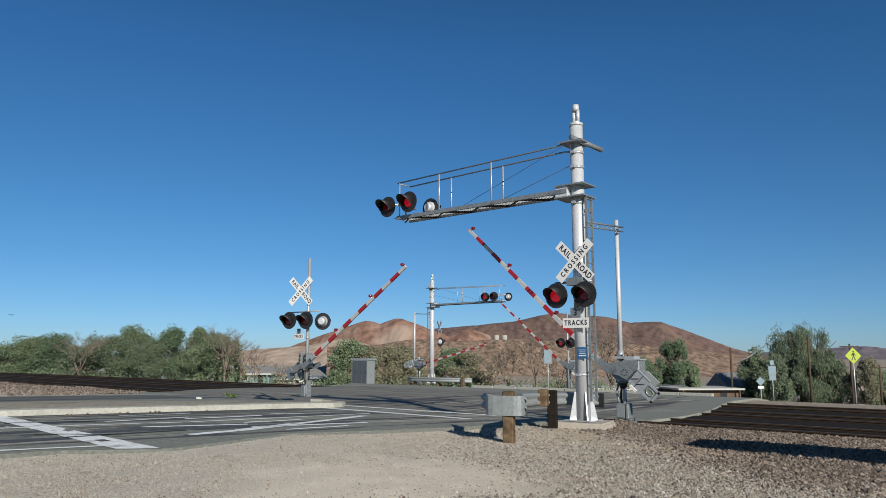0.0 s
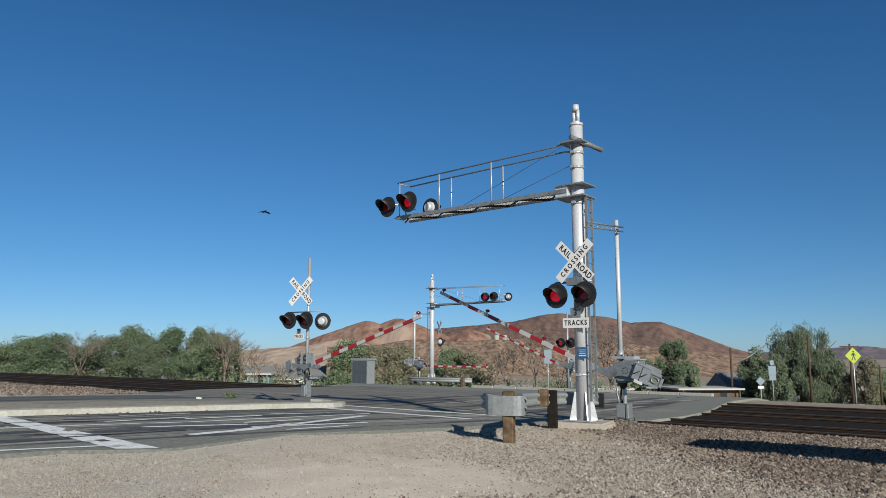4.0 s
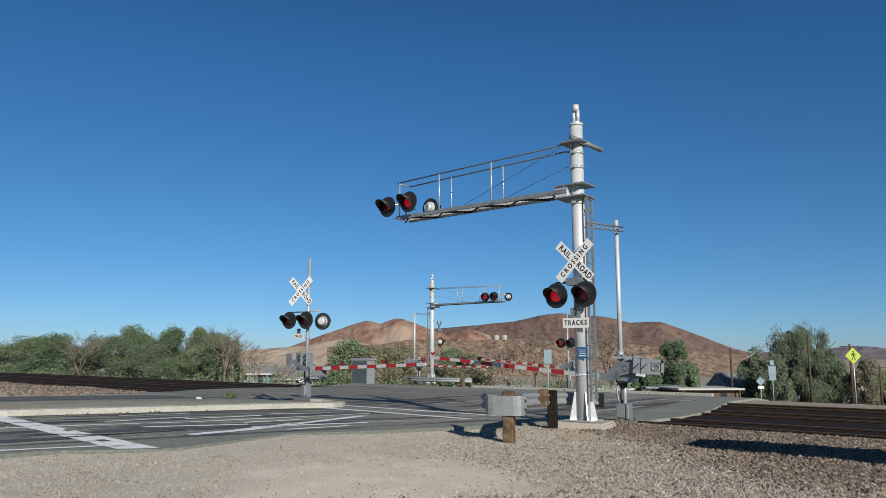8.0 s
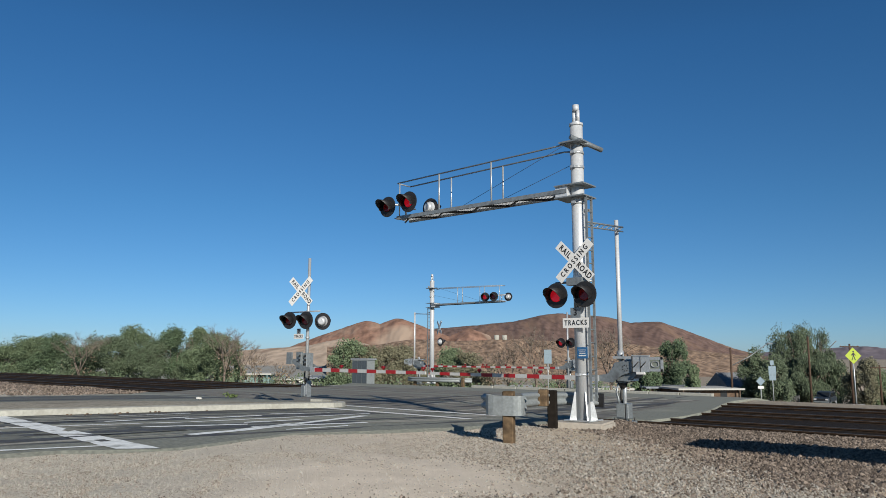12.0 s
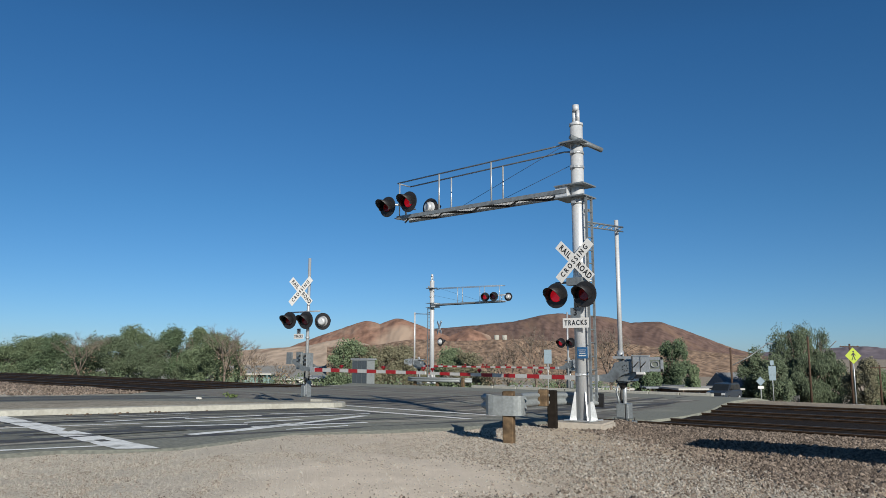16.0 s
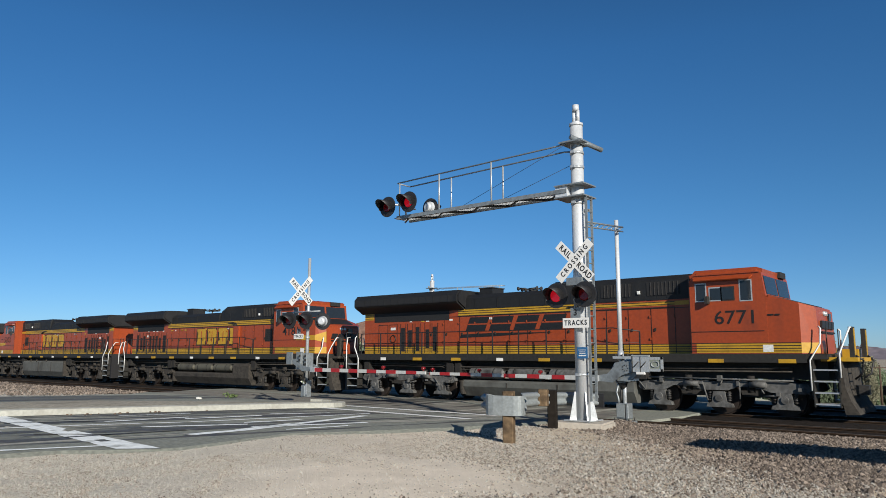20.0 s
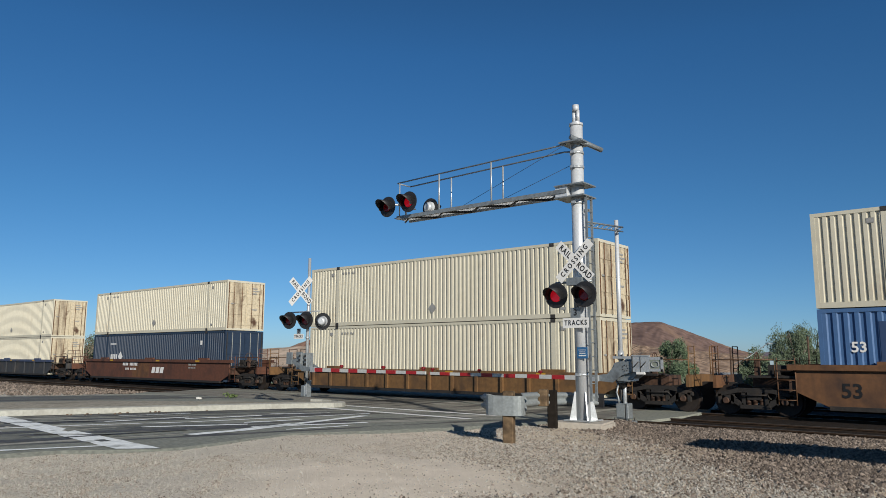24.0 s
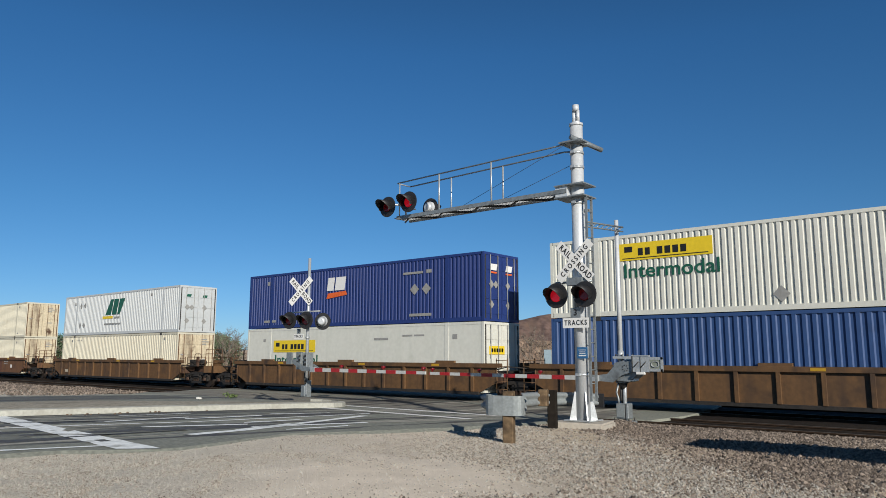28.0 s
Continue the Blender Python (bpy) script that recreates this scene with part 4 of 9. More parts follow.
    arm.location = (0, -0.34, zp)
    x = 0.8
    while x < reach:
        part("red_band", mesh(beam, x, min(reach + 0.004, x + 0.406), 0.003), RED, arm)
        x += 0.813
    for y0, y1 in ((0.035, 0.055), (0.60, 0.62)):
        bm = bmesh.new()
        tip = 0.8 if y0 < 0.1 else 0.3
        if own_post:
            prism(bm, [(s * tip, -drop - 0.06), (s * tip, -drop + 0.06), (s * 0.36, -drop + 0.12), (s * 0.1, 0.14), (-s * 0.42, 0.24), (-s * 0.42, -0.04), (-s * 0.05, -0.16), (s * 0.2, -drop - 0.1)], y0, y1)
        else:
            prism(bm, [(s * tip, -drop - 0.05), (s * tip, -drop + 0.05), (s * 0.2, -drop + 0.1), (-s * 0.42, 0.12), (-s * 0.42, 0.0), (s * 0.1, -drop - 0.06)], y0, y1)
        bmesh.ops.recalc_face_normals(bm, faces=bm.faces[:])
        part("arm_fork", bm, GREYMETAL, arm, "grey steel arm fork")
    part("arm_clamp", boxes((*span(0.6, 0.82), -0.05, 0.05, -drop - 0.08, -drop + 0.08)), GALV, arm, "pale arm clamp")
    if not own_post:
        part("counterweight", boxes((*span(-0.80, -1.08), 0.30, 0.36, -0.05, 0.36)), GREYMETAL, arm, "grey counterweight plate")
        part("counterweight", boxes((*span(-0.50, -0.74), 0.45, 0.55, -0.22, 0.38)), GREYMETAL, arm, "grey counterweight plate")
        part("weight_arm", boxes((*span(0.0, -0.85), 0.36, 0.39, 0.06, 0.14)), GREYMETAL, arm)
        for f in (0.37, 0.70, 0.985):
            x = s * reach * f
            bm = rods(((x, 0, 0.05 - drop), (x, 0, 0.1 - drop), 0.02, 0.02, 6), ((x, -0.05, 0.13 - drop), (x, 0.05, 0.13 - drop), 0.045, 0.045, 12))
            part("arm_light", bm, REDLENS, arm, "small red gate arm light")
        return t, arm, zp
    part("counterweight", boxes((*span(-0.36, -0.84), -0.02, 0.034, -0.06, 0.34)), GALV, arm, "galvanised counterweight plate")
    part("counterweight", boxes((*span(-0.4, -0.84), 0.57, 0.64, -0.04, 0.32)), GALV, arm, "galvanised counterweight plate")
    bm = boxes((*span(-0.84, -1.2), -0.02, 0.02, -0.04, 0.02), (*span(-0.84, -1.2), -0.02, 0.02, 0.26, 0.32), (*span(-1.14, -1.2), -0.02, 0.02, -0.04, 0.32))
    part("weight_frame", bm, GALV, arm, "open counterweight frame")
    part("frame_plate", boxes((*span(-0.86, -1.13), 0.0, 0.012, 0.03, 0.25)), WEATHERPLATE, arm, "dull green-grey plate")
    ring = [Vector((-s * 0.995 + 0.10 * math.cos(w0), -0.012, 0.14 + 0.075 * math.sin(w0))) for w0 in np.linspace(0, 2 * math.pi, 15)]
    part("plate_ring", mesh(tube, ring, 0.012, 5), GALV, arm)
    part("weight_ledge", boxes((*span(-0.36, -0.84), -0.03, 0.05, 0.34, 0.365)), GALV, arm, "pale folded top ledge")
    part("weight_shelf", boxes((*span(-0.5, -0.72), -0.06, 0.02, -0.12, -0.06)), WHITE, arm, "small pale counterweight shelf")
    part("weight_seam", boxes((*span(-0.595, -0.61), -0.028, -0.018, -0.06, 0.34)), DARKSTEEL, arm)
    for k in range(7):
        w0 = 2 * math.pi * k / 7
        bx, bz = -s * 0.16 + 0.075 * math.cos(w0), 0.03 + 0.075 * math.sin(w0)
        part("bolt_head", mesh(rod, (bx, 0.02, bz), (bx, 0.036, bz), 0.014, 0.014, 6), DARKSTEEL, arm)
    part("balance_strip", boxes((*span(-0.37, -0.395), -0.03, 0.0, -0.06, 0.34)), DARKSTEEL, arm)
    for k in range(2):
        x = -s * (0.48 + 0.2 * k)
        part("bolt_slot", mesh(rod, (x - 0.06, -0.025, 0.06), (x + 0.08, -0.025, 0.2), 0.014, 0.014, 6), DARKSTEEL, arm)
    for f in (0.37, 0.70, 0.985):
        bm = bmesh.new()
        x = s * reach * f
        rod(bm, (x, 0, 0.05 - drop), (x, 0, 0.1 - drop), 0.02, 0.02, 6)
        rod(bm, (x, -0.05, 0.13 - drop), (x, 0.05, 0.13 - drop), 0.045, 0.045, 12)
        part("arm_light", bm, REDLENS, arm, "small red gate arm light")
    return t, arm, zp


RIGHT_GATE, right_arm, right_pivot = build_gate((-8.55, 17.6, 1.17), -0.22, 6.5, False, 0.25, "striped crossing gate on the roadside beside the silver mast")
LEFT_GATE, left_arm, left_pivot = build_gate((-19.2, 15.7, 1.25), 0.10, 5.6, True, 0.20, "striped crossing gate on the median island", False)
FAR_LEFT_GATE, far_left_arm, far_left_pivot = build_gate((-34.1, 38.4, 0.95), -0.48, 6.2, True, 0.15, "striped crossing gate beyond the tracks beside the far mast")
FAR_RIGHT_GATE, far_right_arm, far_right_pivot = build_gate((-22.0, 38.4, 0.95), -0.48, 6.4, False, 0.15, "striped crossing gate beyond the tracks on the far median")


def swing(degrees, flip, zp):
    return pose(0, -0.34, zp, 0, -degrees if flip else degrees, 0)


def tall_pipe(at, h, label):
    t = thing("pipe_mast", label, "pole", at=at)
    part("pipe", mesh(rod, (0, 0, 0), (0, 0, h), 0.062, 0.055, 16), SILVER, t, "galvanised steel pipe")
    return t


near_pipe = tall_pipe(pose(-8.66, 17.95, 1.3), 3.9, "tall galvanised pipe rising above the gate mechanism")
bm = bmesh.new()
tube(bm, [(0.14, 0.1, 3.70), (0.35, -2.6, 3.45)], 0.025)
tube(bm, [(0.14, 0.1, 3.58), (0.35, -2.6, 3.33)], 0.02)
for i in range(9):
    f = i / 9
    rod(bm, (0.14 + 0.21 * f, 0.1 - 2.7 * f, 3.70 - 0.25 * f), (0.14 + 0.21 * (f + 0.1), 0.1 - 2.7 * (f + 0.1), 3.58 - 0.25 * f), 0.014, 0.014, 5)
part("tie_truss", bm, GREYMETAL, near_pipe, "small grey tie truss")
far_pipe = tall_pipe(pose(-34.5, 38.6, 1.0), 3.6, "galvanised pipe above the far gate mechanism")
part("tie_truss", rods(((0, 0, 3.5), (1.8, -0.2, 3.4), 0.03)), GALV, far_pipe)


def build_mast_signal(at, label, back):
    """A plain post with a crossbuck, a pair of lights and one facing back."""
    t = thing("crossing_signal", label, "railway signal", "mast signals", at=at)
    part("post", mesh(rod, (0, 0, 0.3), (0, 0, 4.75), 0.06, 0.05, 14), GALV, t, "galvanised steel post")
    bm = bmesh.new()
    box(bm, -0.14, 0.06, -0.12, 0.12, 0.0, 0.38)
    bmesh.ops.bevel(bm, geom=bm.edges[:], offset=0.02, segments=1, affect="EDGES")
    part("post_base", bm, GREYMETAL, t, "grey cast base")
    crossbuck(t, pose(-0.25, -0.15, 3.60, 0, 0, 14))
    tracks_plate(t, pose(-0.36, -0.1, 2.04) @ Matrix.Diagonal((0.75, 1, 0.75, 1)))
    part("light_crossarm", mesh(tube, [(-0.85, -0.08, 2.88), (0.7, -0.08, 2.88)], 0.025), GALV, t)
    lamp_unit(t, pose(-0.77, -0.2, 2.60, 0, 0, 12), 0.30, False)
    lamp_unit(t, pose(0.14, -0.22, 2.58, 0, 0, 12), 0.30, False)
    lamp_unit(t, pose(0.62, 0.12, 2.54, 0, 0, 205), 0.29)
    for z in (2.9, 2.0, 1.35):
        part("band_clamp", mesh(rod, (0, 0, z - 0.03), (0, 0, z + 0.03), 0.075, 0.075, 12), GALV, t)
    return t


left_signal = build_mast_signal(pose(-19.42, 16.2, 0.12), "slim crossing signal with crossbuck on the median island", False)
far_median = thing("crossing_signal", "crossing signal on the far median beyond the tracks", "railway signal", "mast signals", at=pose(-22.0, 38.5, -0.45))
part("post", mesh(rod, (0, 0, 0), (0, 0, 4.6), 0.06, 0.05, 12), GALV, far_median)
lamp_unit(far_median, pose(-0.35, -0.2, 2.75), 0.3, True)
lamp_unit(far_median, pose(0.35, -0.2, 2.75), 0.3)
lamp_unit(far_median, pose(0.0, 0.25, 2.75, 0, 0, 180), 0.3)

# crossing cabinet boxes on the left signal
cab = thing("signal_case", "small grey signal case fixed beside the median post", "equipment box", at=pose(-19.42, 16.2, 0.12))
part("side_box", boxes((0.07, 0.17, -0.1, 0.08, 0.0, 0.55)), GREYMETAL, cab)
part("side_door", boxes((0.08, 0.16, -0.115, -0.103, 0.08, 0.5)), GALV, cab)
part("conduit", mesh(tube, [(0.12, 0.0, 0.55), (0.13, 0.02, 0.8), (0.06, 0.02, 1.0)], 0.025), DARKSTEEL, cab)


# ---- guard rails ----
def w_beam(bm, pts):
    """The folded section of a crash barrier swept along pts."""
    prof = [(-0.02, -0.155), (0.02, -0.13), (0.06, -0.10), (0.06, -0.06), (0.0, -0.02), (0.0, 0.02), (0.06, 0.06), (0.06, 0.10), (0.02, 0.13), (-0.02, 0.155)]
    rows = []
    for i, p in enumerate(pts):
        a, b = Vector(pts[max(0, i - 1)]), Vector(pts[min(len(pts) - 1, i + 1)])
        d = (b - a).normalized()
        out = Vector((d.y, -d.x, 0))
        rows.append([bm.verts.new(Vector(p) + out * q + Vector((0, 0, z))) for q, z in prof])
    for r0, r1 in zip(rows, rows[1:]):
        for k in range(len(prof) - 1):
            bm.faces.new((r0[k], r1[k], r1[k + 1], r0[k + 1])).smooth = True


def solid(ob, t):
    md = ob.modifiers.new("thickness", "SOLIDIFY")
    md.thickness = t
    return ob


def build_barrier():
    t = thing("guard_rail", "galvanised crash barrier with a rounded end on wooden posts", "guard rail", "guard rails")
    z = 0.60
    bm = bmesh.new()
    w_beam(bm, [(-8.98, 12.2, z - 0.02), (-8.55, 11.78, z), (-8.1, 11.36, z)])
    solid(part("beam", bm, GALVDULL, t, "short folded galvanised beam"), 0.006)
    bm = bmesh.new()
    wrap = [(-7.76 + 0.97 * a + 0.24 * b, 11.3 + 0.24 * a - 0.97 * b) for a, b in ((-0.40, -0.15), (-0.41, 0.05), (-0.38, 0.14), (-0.31, 0.20), (-0.2, 0.225), (0.0, 0.235), (0.2, 0.23), (0.28, 0.21), (0.325, 0.16), (0.335, 0.05), (0.33, -0.05))]
    rows = [[bm.verts.new((x, y, z + q)) for q in (-0.18, 0.18)] for x, y in wrap]
    for r0, r1 in zip(rows, rows[1:]):
        bm.faces.new((r0[0], r1[0], r1[1], r0[1]))
    solid(part("end_wrap", bm, GALVDULL, t, "smooth rounded galvanised end plate"), 0.008)
    bm = bmesh.new()
    w_beam(bm, [(-7.44, 11.35, z), (-7.8, 11.9, z), (-8.3, 12.6, z), (-8.62, 13.8, z - 0.03), (-8.78, 15.3, z - 0.1), (-8.68, 16.5, z - 0.17), (-8.66, 16.6, z - 0.18)])
    solid(part("beam", bm, GALVDULL, t, "folded galvanised beam"), 0.006)
    part("beam_end", boxes((-8.74, -8.5, 16.55, 16.62, z - 0.36, z - 0.02)), BLACK, t, "black end plate")
    for x, y, h in ((-7.68, 11.22, 0.86), (-8.60, 14.3, 0.74)):
        bm = bmesh.new()
        box(bm, -0.1, 0.1, -0.1, 0.1, ground_z(x, y) - 0.3, h, 0, pose(x, y, 0, 0, 0, 20))
        bmesh.ops.bevel(bm, geom=bm.edges[:], offset=0.015, segments=1, affect="EDGES")
        part("post", bm, WOOD if y < 13 else TIE, t, "weathered wooden post" if y < 13 else "dark creosoted wooden post")
    bm = bmesh.new()
    box(bm, -0.1, 0.1, -0.1, 0.1, 0.42, 0.78, 0, pose(-8.50, 13.76, 0, 0, 0, 20))
    bmesh.ops.bevel(bm, geom=bm.edges[:], offset=0.015, segments=1, affect="EDGES")
    part("block", bm, WOOD, t, "wooden offset block")


build_barrier()


# ---- train ----
SPEED = 28.55
ORANGE = mat("orange_locomotive_paint", (0.325, 0.055, 0.0135), 0.38, 0.0, 0.12, 10, (0.19, 0.042, 0.019), 0.3, 1.2, 0.03, 30, streak=0.32)
LOCOYELLOW = mat("yellow_locomotive_paint", (0.50, 0.285, 0.018), 0.45, 0.0, 0.1, 10, (0.25, 0.14, 0.02), 0.3, 1.5, streak=0.3)
LOCOBLACK = mat("sooty_black_roof", (0.008, 0.0085, 0.0095), 0.62, 0.0, 0.3, 8, (0.018, 0.017, 0.016), 0.4, 1.0, streak=0.3)
SILLDARK = mat("dark_green_black_sill", (0.019, 0.018, 0.0155), 0.65, 0.0, 0.3, 10, (0.032, 0.027, 0.021), 0.3, 1.5)
TRUCKGREY = mat("dusty_truck_casting", (0.046, 0.040, 0.033), 0.88, 0.1, 0.5, 10, (0.016, 0.014, 0.013), 0.5, 2.5, 0.2, 25)
TRUCKLIGHT = mat("silver_truck_casting", (0.125, 0.125, 0.122), 0.75, 0.2, 0.4, 10, (0.03, 0.028, 0.026), 0.55, 2.5, 0.2, 25)
UNDERBODY = mat("sooty_underbody_steel", (0.018, 0.016, 0.014), 0.85, 0.1, 0.4, 10, (0.045, 0.038, 0.03), 0.35, 2.5, 0.2, 25)
TANKOLIVE = mat("dusty_olive_tank", (0.098, 0.094, 0.073), 0.75, 0.1, 0.15, 6, (0.055, 0.05, 0.042), 0.45, 0.9, streak=0.45)
TANKGREY = mat("grey_tank", (0.115, 0.118, 0.108), 0.75, 0.1, 0.15, 6, (0.055, 0.052, 0.046), 0.5, 0.9, streak=0.45)
WHEEL = mat("wheel_steel", (0.045, 0.035, 0.03), 0.6, 0.5, 0.2, 12)
GLASSDARK = mat("dark_cab_glass", (0.02, 0.025, 0.03), 0.06, 0.0, 0.1)
RAILWHITE = mat("white_handrail_paint", (0.72, 0.73, 0.72), 0.5)
GRILLE = mat("dark_grille", (0.012, 0.012, 0.013), 0.7)


def both(bm, x0, x1, y0, y1, z0, z1, mi=0):
    """The same box on both sides of the centre line."""
    box(bm, x0, x1, y0, y1, z0, z1, mi)
    box(bm, x0, x1, -y1, -y0, z0, z1, mi)


def loco_truck(parent, x, paint):
    tr = part("truck", boxes((x - 2.6, x + 2.6, -0.5, 0.5, 0.55, 1.05)), DARKSTEEL, parent, "three-axle truck")
    for s in (-1, 1):
        y0, y1 = (-1.25, -1.05) if s < 0 else (1.05, 1.25)
        bm = bmesh.new()
        prism(bm, [(x - 2.75, 0.82), (x - 2.6, 0.72), (x - 1.6, 0.75), (x - 1.2, 0.9), (x - 0.6, 0.9), (x - 0.3, 0.78), (x + 0.5, 0.78), (x + 0.9, 0.9), (x + 1.5, 0.9), (x + 1.8, 0.75), (x + 2.6, 0.72), (x + 2.75, 0.82), (x + 2.7, 1.0), (x + 1.7, 1.1), (x, 1.06), (x - 1.7, 1.1), (x - 2.7, 1.0)], y0, y1)
        bmesh.ops.recalc_face_normals(bm, faces=bm.faces[:])
        part("side_frame", bm, paint, tr)
        for ax in (-2.0, 0.0, 2.0):
            bm = bmesh.new()
            prism(bm, [(x + ax - 0.42, 0.24), (x + ax + 0.42, 0.24), (x + ax + 0.38, 0.34), (x + ax + 0.24, 0.4), (x + ax + 0.18, 0.74), (x + ax - 0.18, 0.74), (x + ax - 0.24, 0.4), (x + ax - 0.38, 0.34)], y0 - 0.03, y1)
            bmesh.ops.recalc_face_normals(bm, faces=bm.faces[:])
            ye = y0 - 0.05 if s < 0 else y1 + 0.05
            rod(bm, (x + ax, ye, 0.53), (x + ax, (y0 + y1) / 2, 0.53), 0.11, 0.13, 14)
            part("axle_box", bm, paint, tr)
            for d in (-0.3, 0.3):
                bm = rods(((x + ax + d, (y0 + y1) / 2, 0.42), (x + ax + d, (y0 + y1) / 2, 0.74), 0.045, 0.045, 8))
                for k in range(4):
                    rod(bm, (x + ax + d, (y0 + y1) / 2, 0.44 + k * 0.075), (x + ax + d, (y0 + y1) / 2, 0.475 + k * 0.075), 0.075, 0.075, 10)
                part("spring", bm, DARKSTEEL, tr)
            bm = bmesh.new()
            rod(bm, (x + ax, s * 0.7, 0.535), (x + ax, s * 0.84, 0.535), 0.535, 0.525, 26)
            rod(bm, (x + ax, s * 0.66, 0.535), (x + ax, s * 0.7, 0.535), 0.565, 0.565, 26)
            part("wheel", bm, WHEEL, tr)
        bm = bmesh.new()
        yb = y0 - 0.1 if s < 0 else y1 + 0.1
        for ax in (-1.2, 0.9):
            rod(bm, (x + ax - 0.3, yb, 0.98), (x + ax + 0.2, yb, 0.98), 0.09, 0.09, 10)
        rod(bm, (x - 2.3, yb, 1.12), (x + 2.3, yb, 1.16), 0.025, 0.025, 6)
        part("brake_cylinder", bm, paint, tr)
        rr = random.Random(int(x * 7) + s)
        bm = bmesh.new()
        for k in range(9):
            cx, cz = x - 2.6 + k * 0.62 + rr.uniform(-0.1, 0.1), rr.uniform(0.6, 1.2)
            w, h = rr.uniform(0.06, 0.2), rr.uniform(0.06, 0.22)
            box(bm, cx, cx + w, *sorted((s * 1.22, s * rr.uniform(1.3, 1.4))), cz, cz + h)
            rod(bm, (cx, s * 1.3, cz), (cx + rr.uniform(-0.5, 0.5), s * 1.27, rr.uniform(0.3, 1.3)), 0.025, 0.025, 6)
        part("brake_rigging", bm, paint, tr, "levers and brake rigging")
        for ax in (-1.0, 1.0):
            part("bolster_spring", mesh(rod, (x + ax, s * 1.16, 0.72), (x + ax, s * 1.16, 1.25), 0.12, 0.12, 12), UNDERBODY, tr)
    return tr


def logo_blocks(parent, style, side):
    """The maker's mark as four plain blocks, with no letters in it."""
    q = Matrix() if side < 0 else Matrix.Rotation(math.pi, 4, "Z")
    cx = (12.3 if style == "new" else 10.75)
    mid = cx if side < 0 else -cx
    for i in range(4):
        bm = bmesh.new()
        if style == "new":
            x = mid - 2.35 + i * 1.22
            prism(bm, [(x, 2.88), (x + 1.0, 2.88), (x + 1.25, 3.47), (x + 0.25, 3.47)], -0.955, -0.945, 0, q)
            bmesh.ops.recalc_face_normals(bm, faces=bm.faces[:])
            block = part("emblem_block", bm, SIGNBLACK, parent, "dark slanted emblem block")
            part("emblem_gap", mesh(prism, [(x + 0.11, 3.15), (x + 1.11, 3.15), (x + 1.135, 3.205), (x + 0.135, 3.205)], -0.958, -0.956, 0, q), ORANGE, block)
        else:
            x = mid - 2.2 + i * 1.12
            box(bm, x - 0.04, x + 0.99, -0.951, -0.943, 2.46, 3.46, 0, q)
            edge = part("emblem_edge", bm, SILLDARK, parent, "black edge of an emblem block")
            bm = bmesh.new()
            prism(bm, [(x + 0.03, 2.5), (x + 0.88, 2.5), (x + 0.88, 2.62), (x + 0.95, 2.7), (x + 0.95, 3.3), (x + 0.85, 3.42), (x + 0.03, 3.42), (x + 0.03, 3.3), (x + 0.1, 3.2), (x + 0.1, 2.7), (x + 0.03, 2.62)], -0.957, -0.945, 0, q)
            part("emblem_block", bm, LOCOYELLOW, edge, "tall yellow emblem block")
            part("emblem_gap", mesh(box, x + 0.47, x + 0.53, -0.962, -0.956, 2.66, 3.26, 0, q), ORANGE, edge)
    if style == "new":
        part("emblem_underline", mesh(prism, [(mid - 2.7, 2.62), (mid - 1.0, 2.66), (mid + 1.9, 2.78), (mid - 0.9, 2.80), (mid - 2.55, 2.76)], -0.955, -0.945, 0, q), SIGNBLACK, parent, "dark emblem underline")


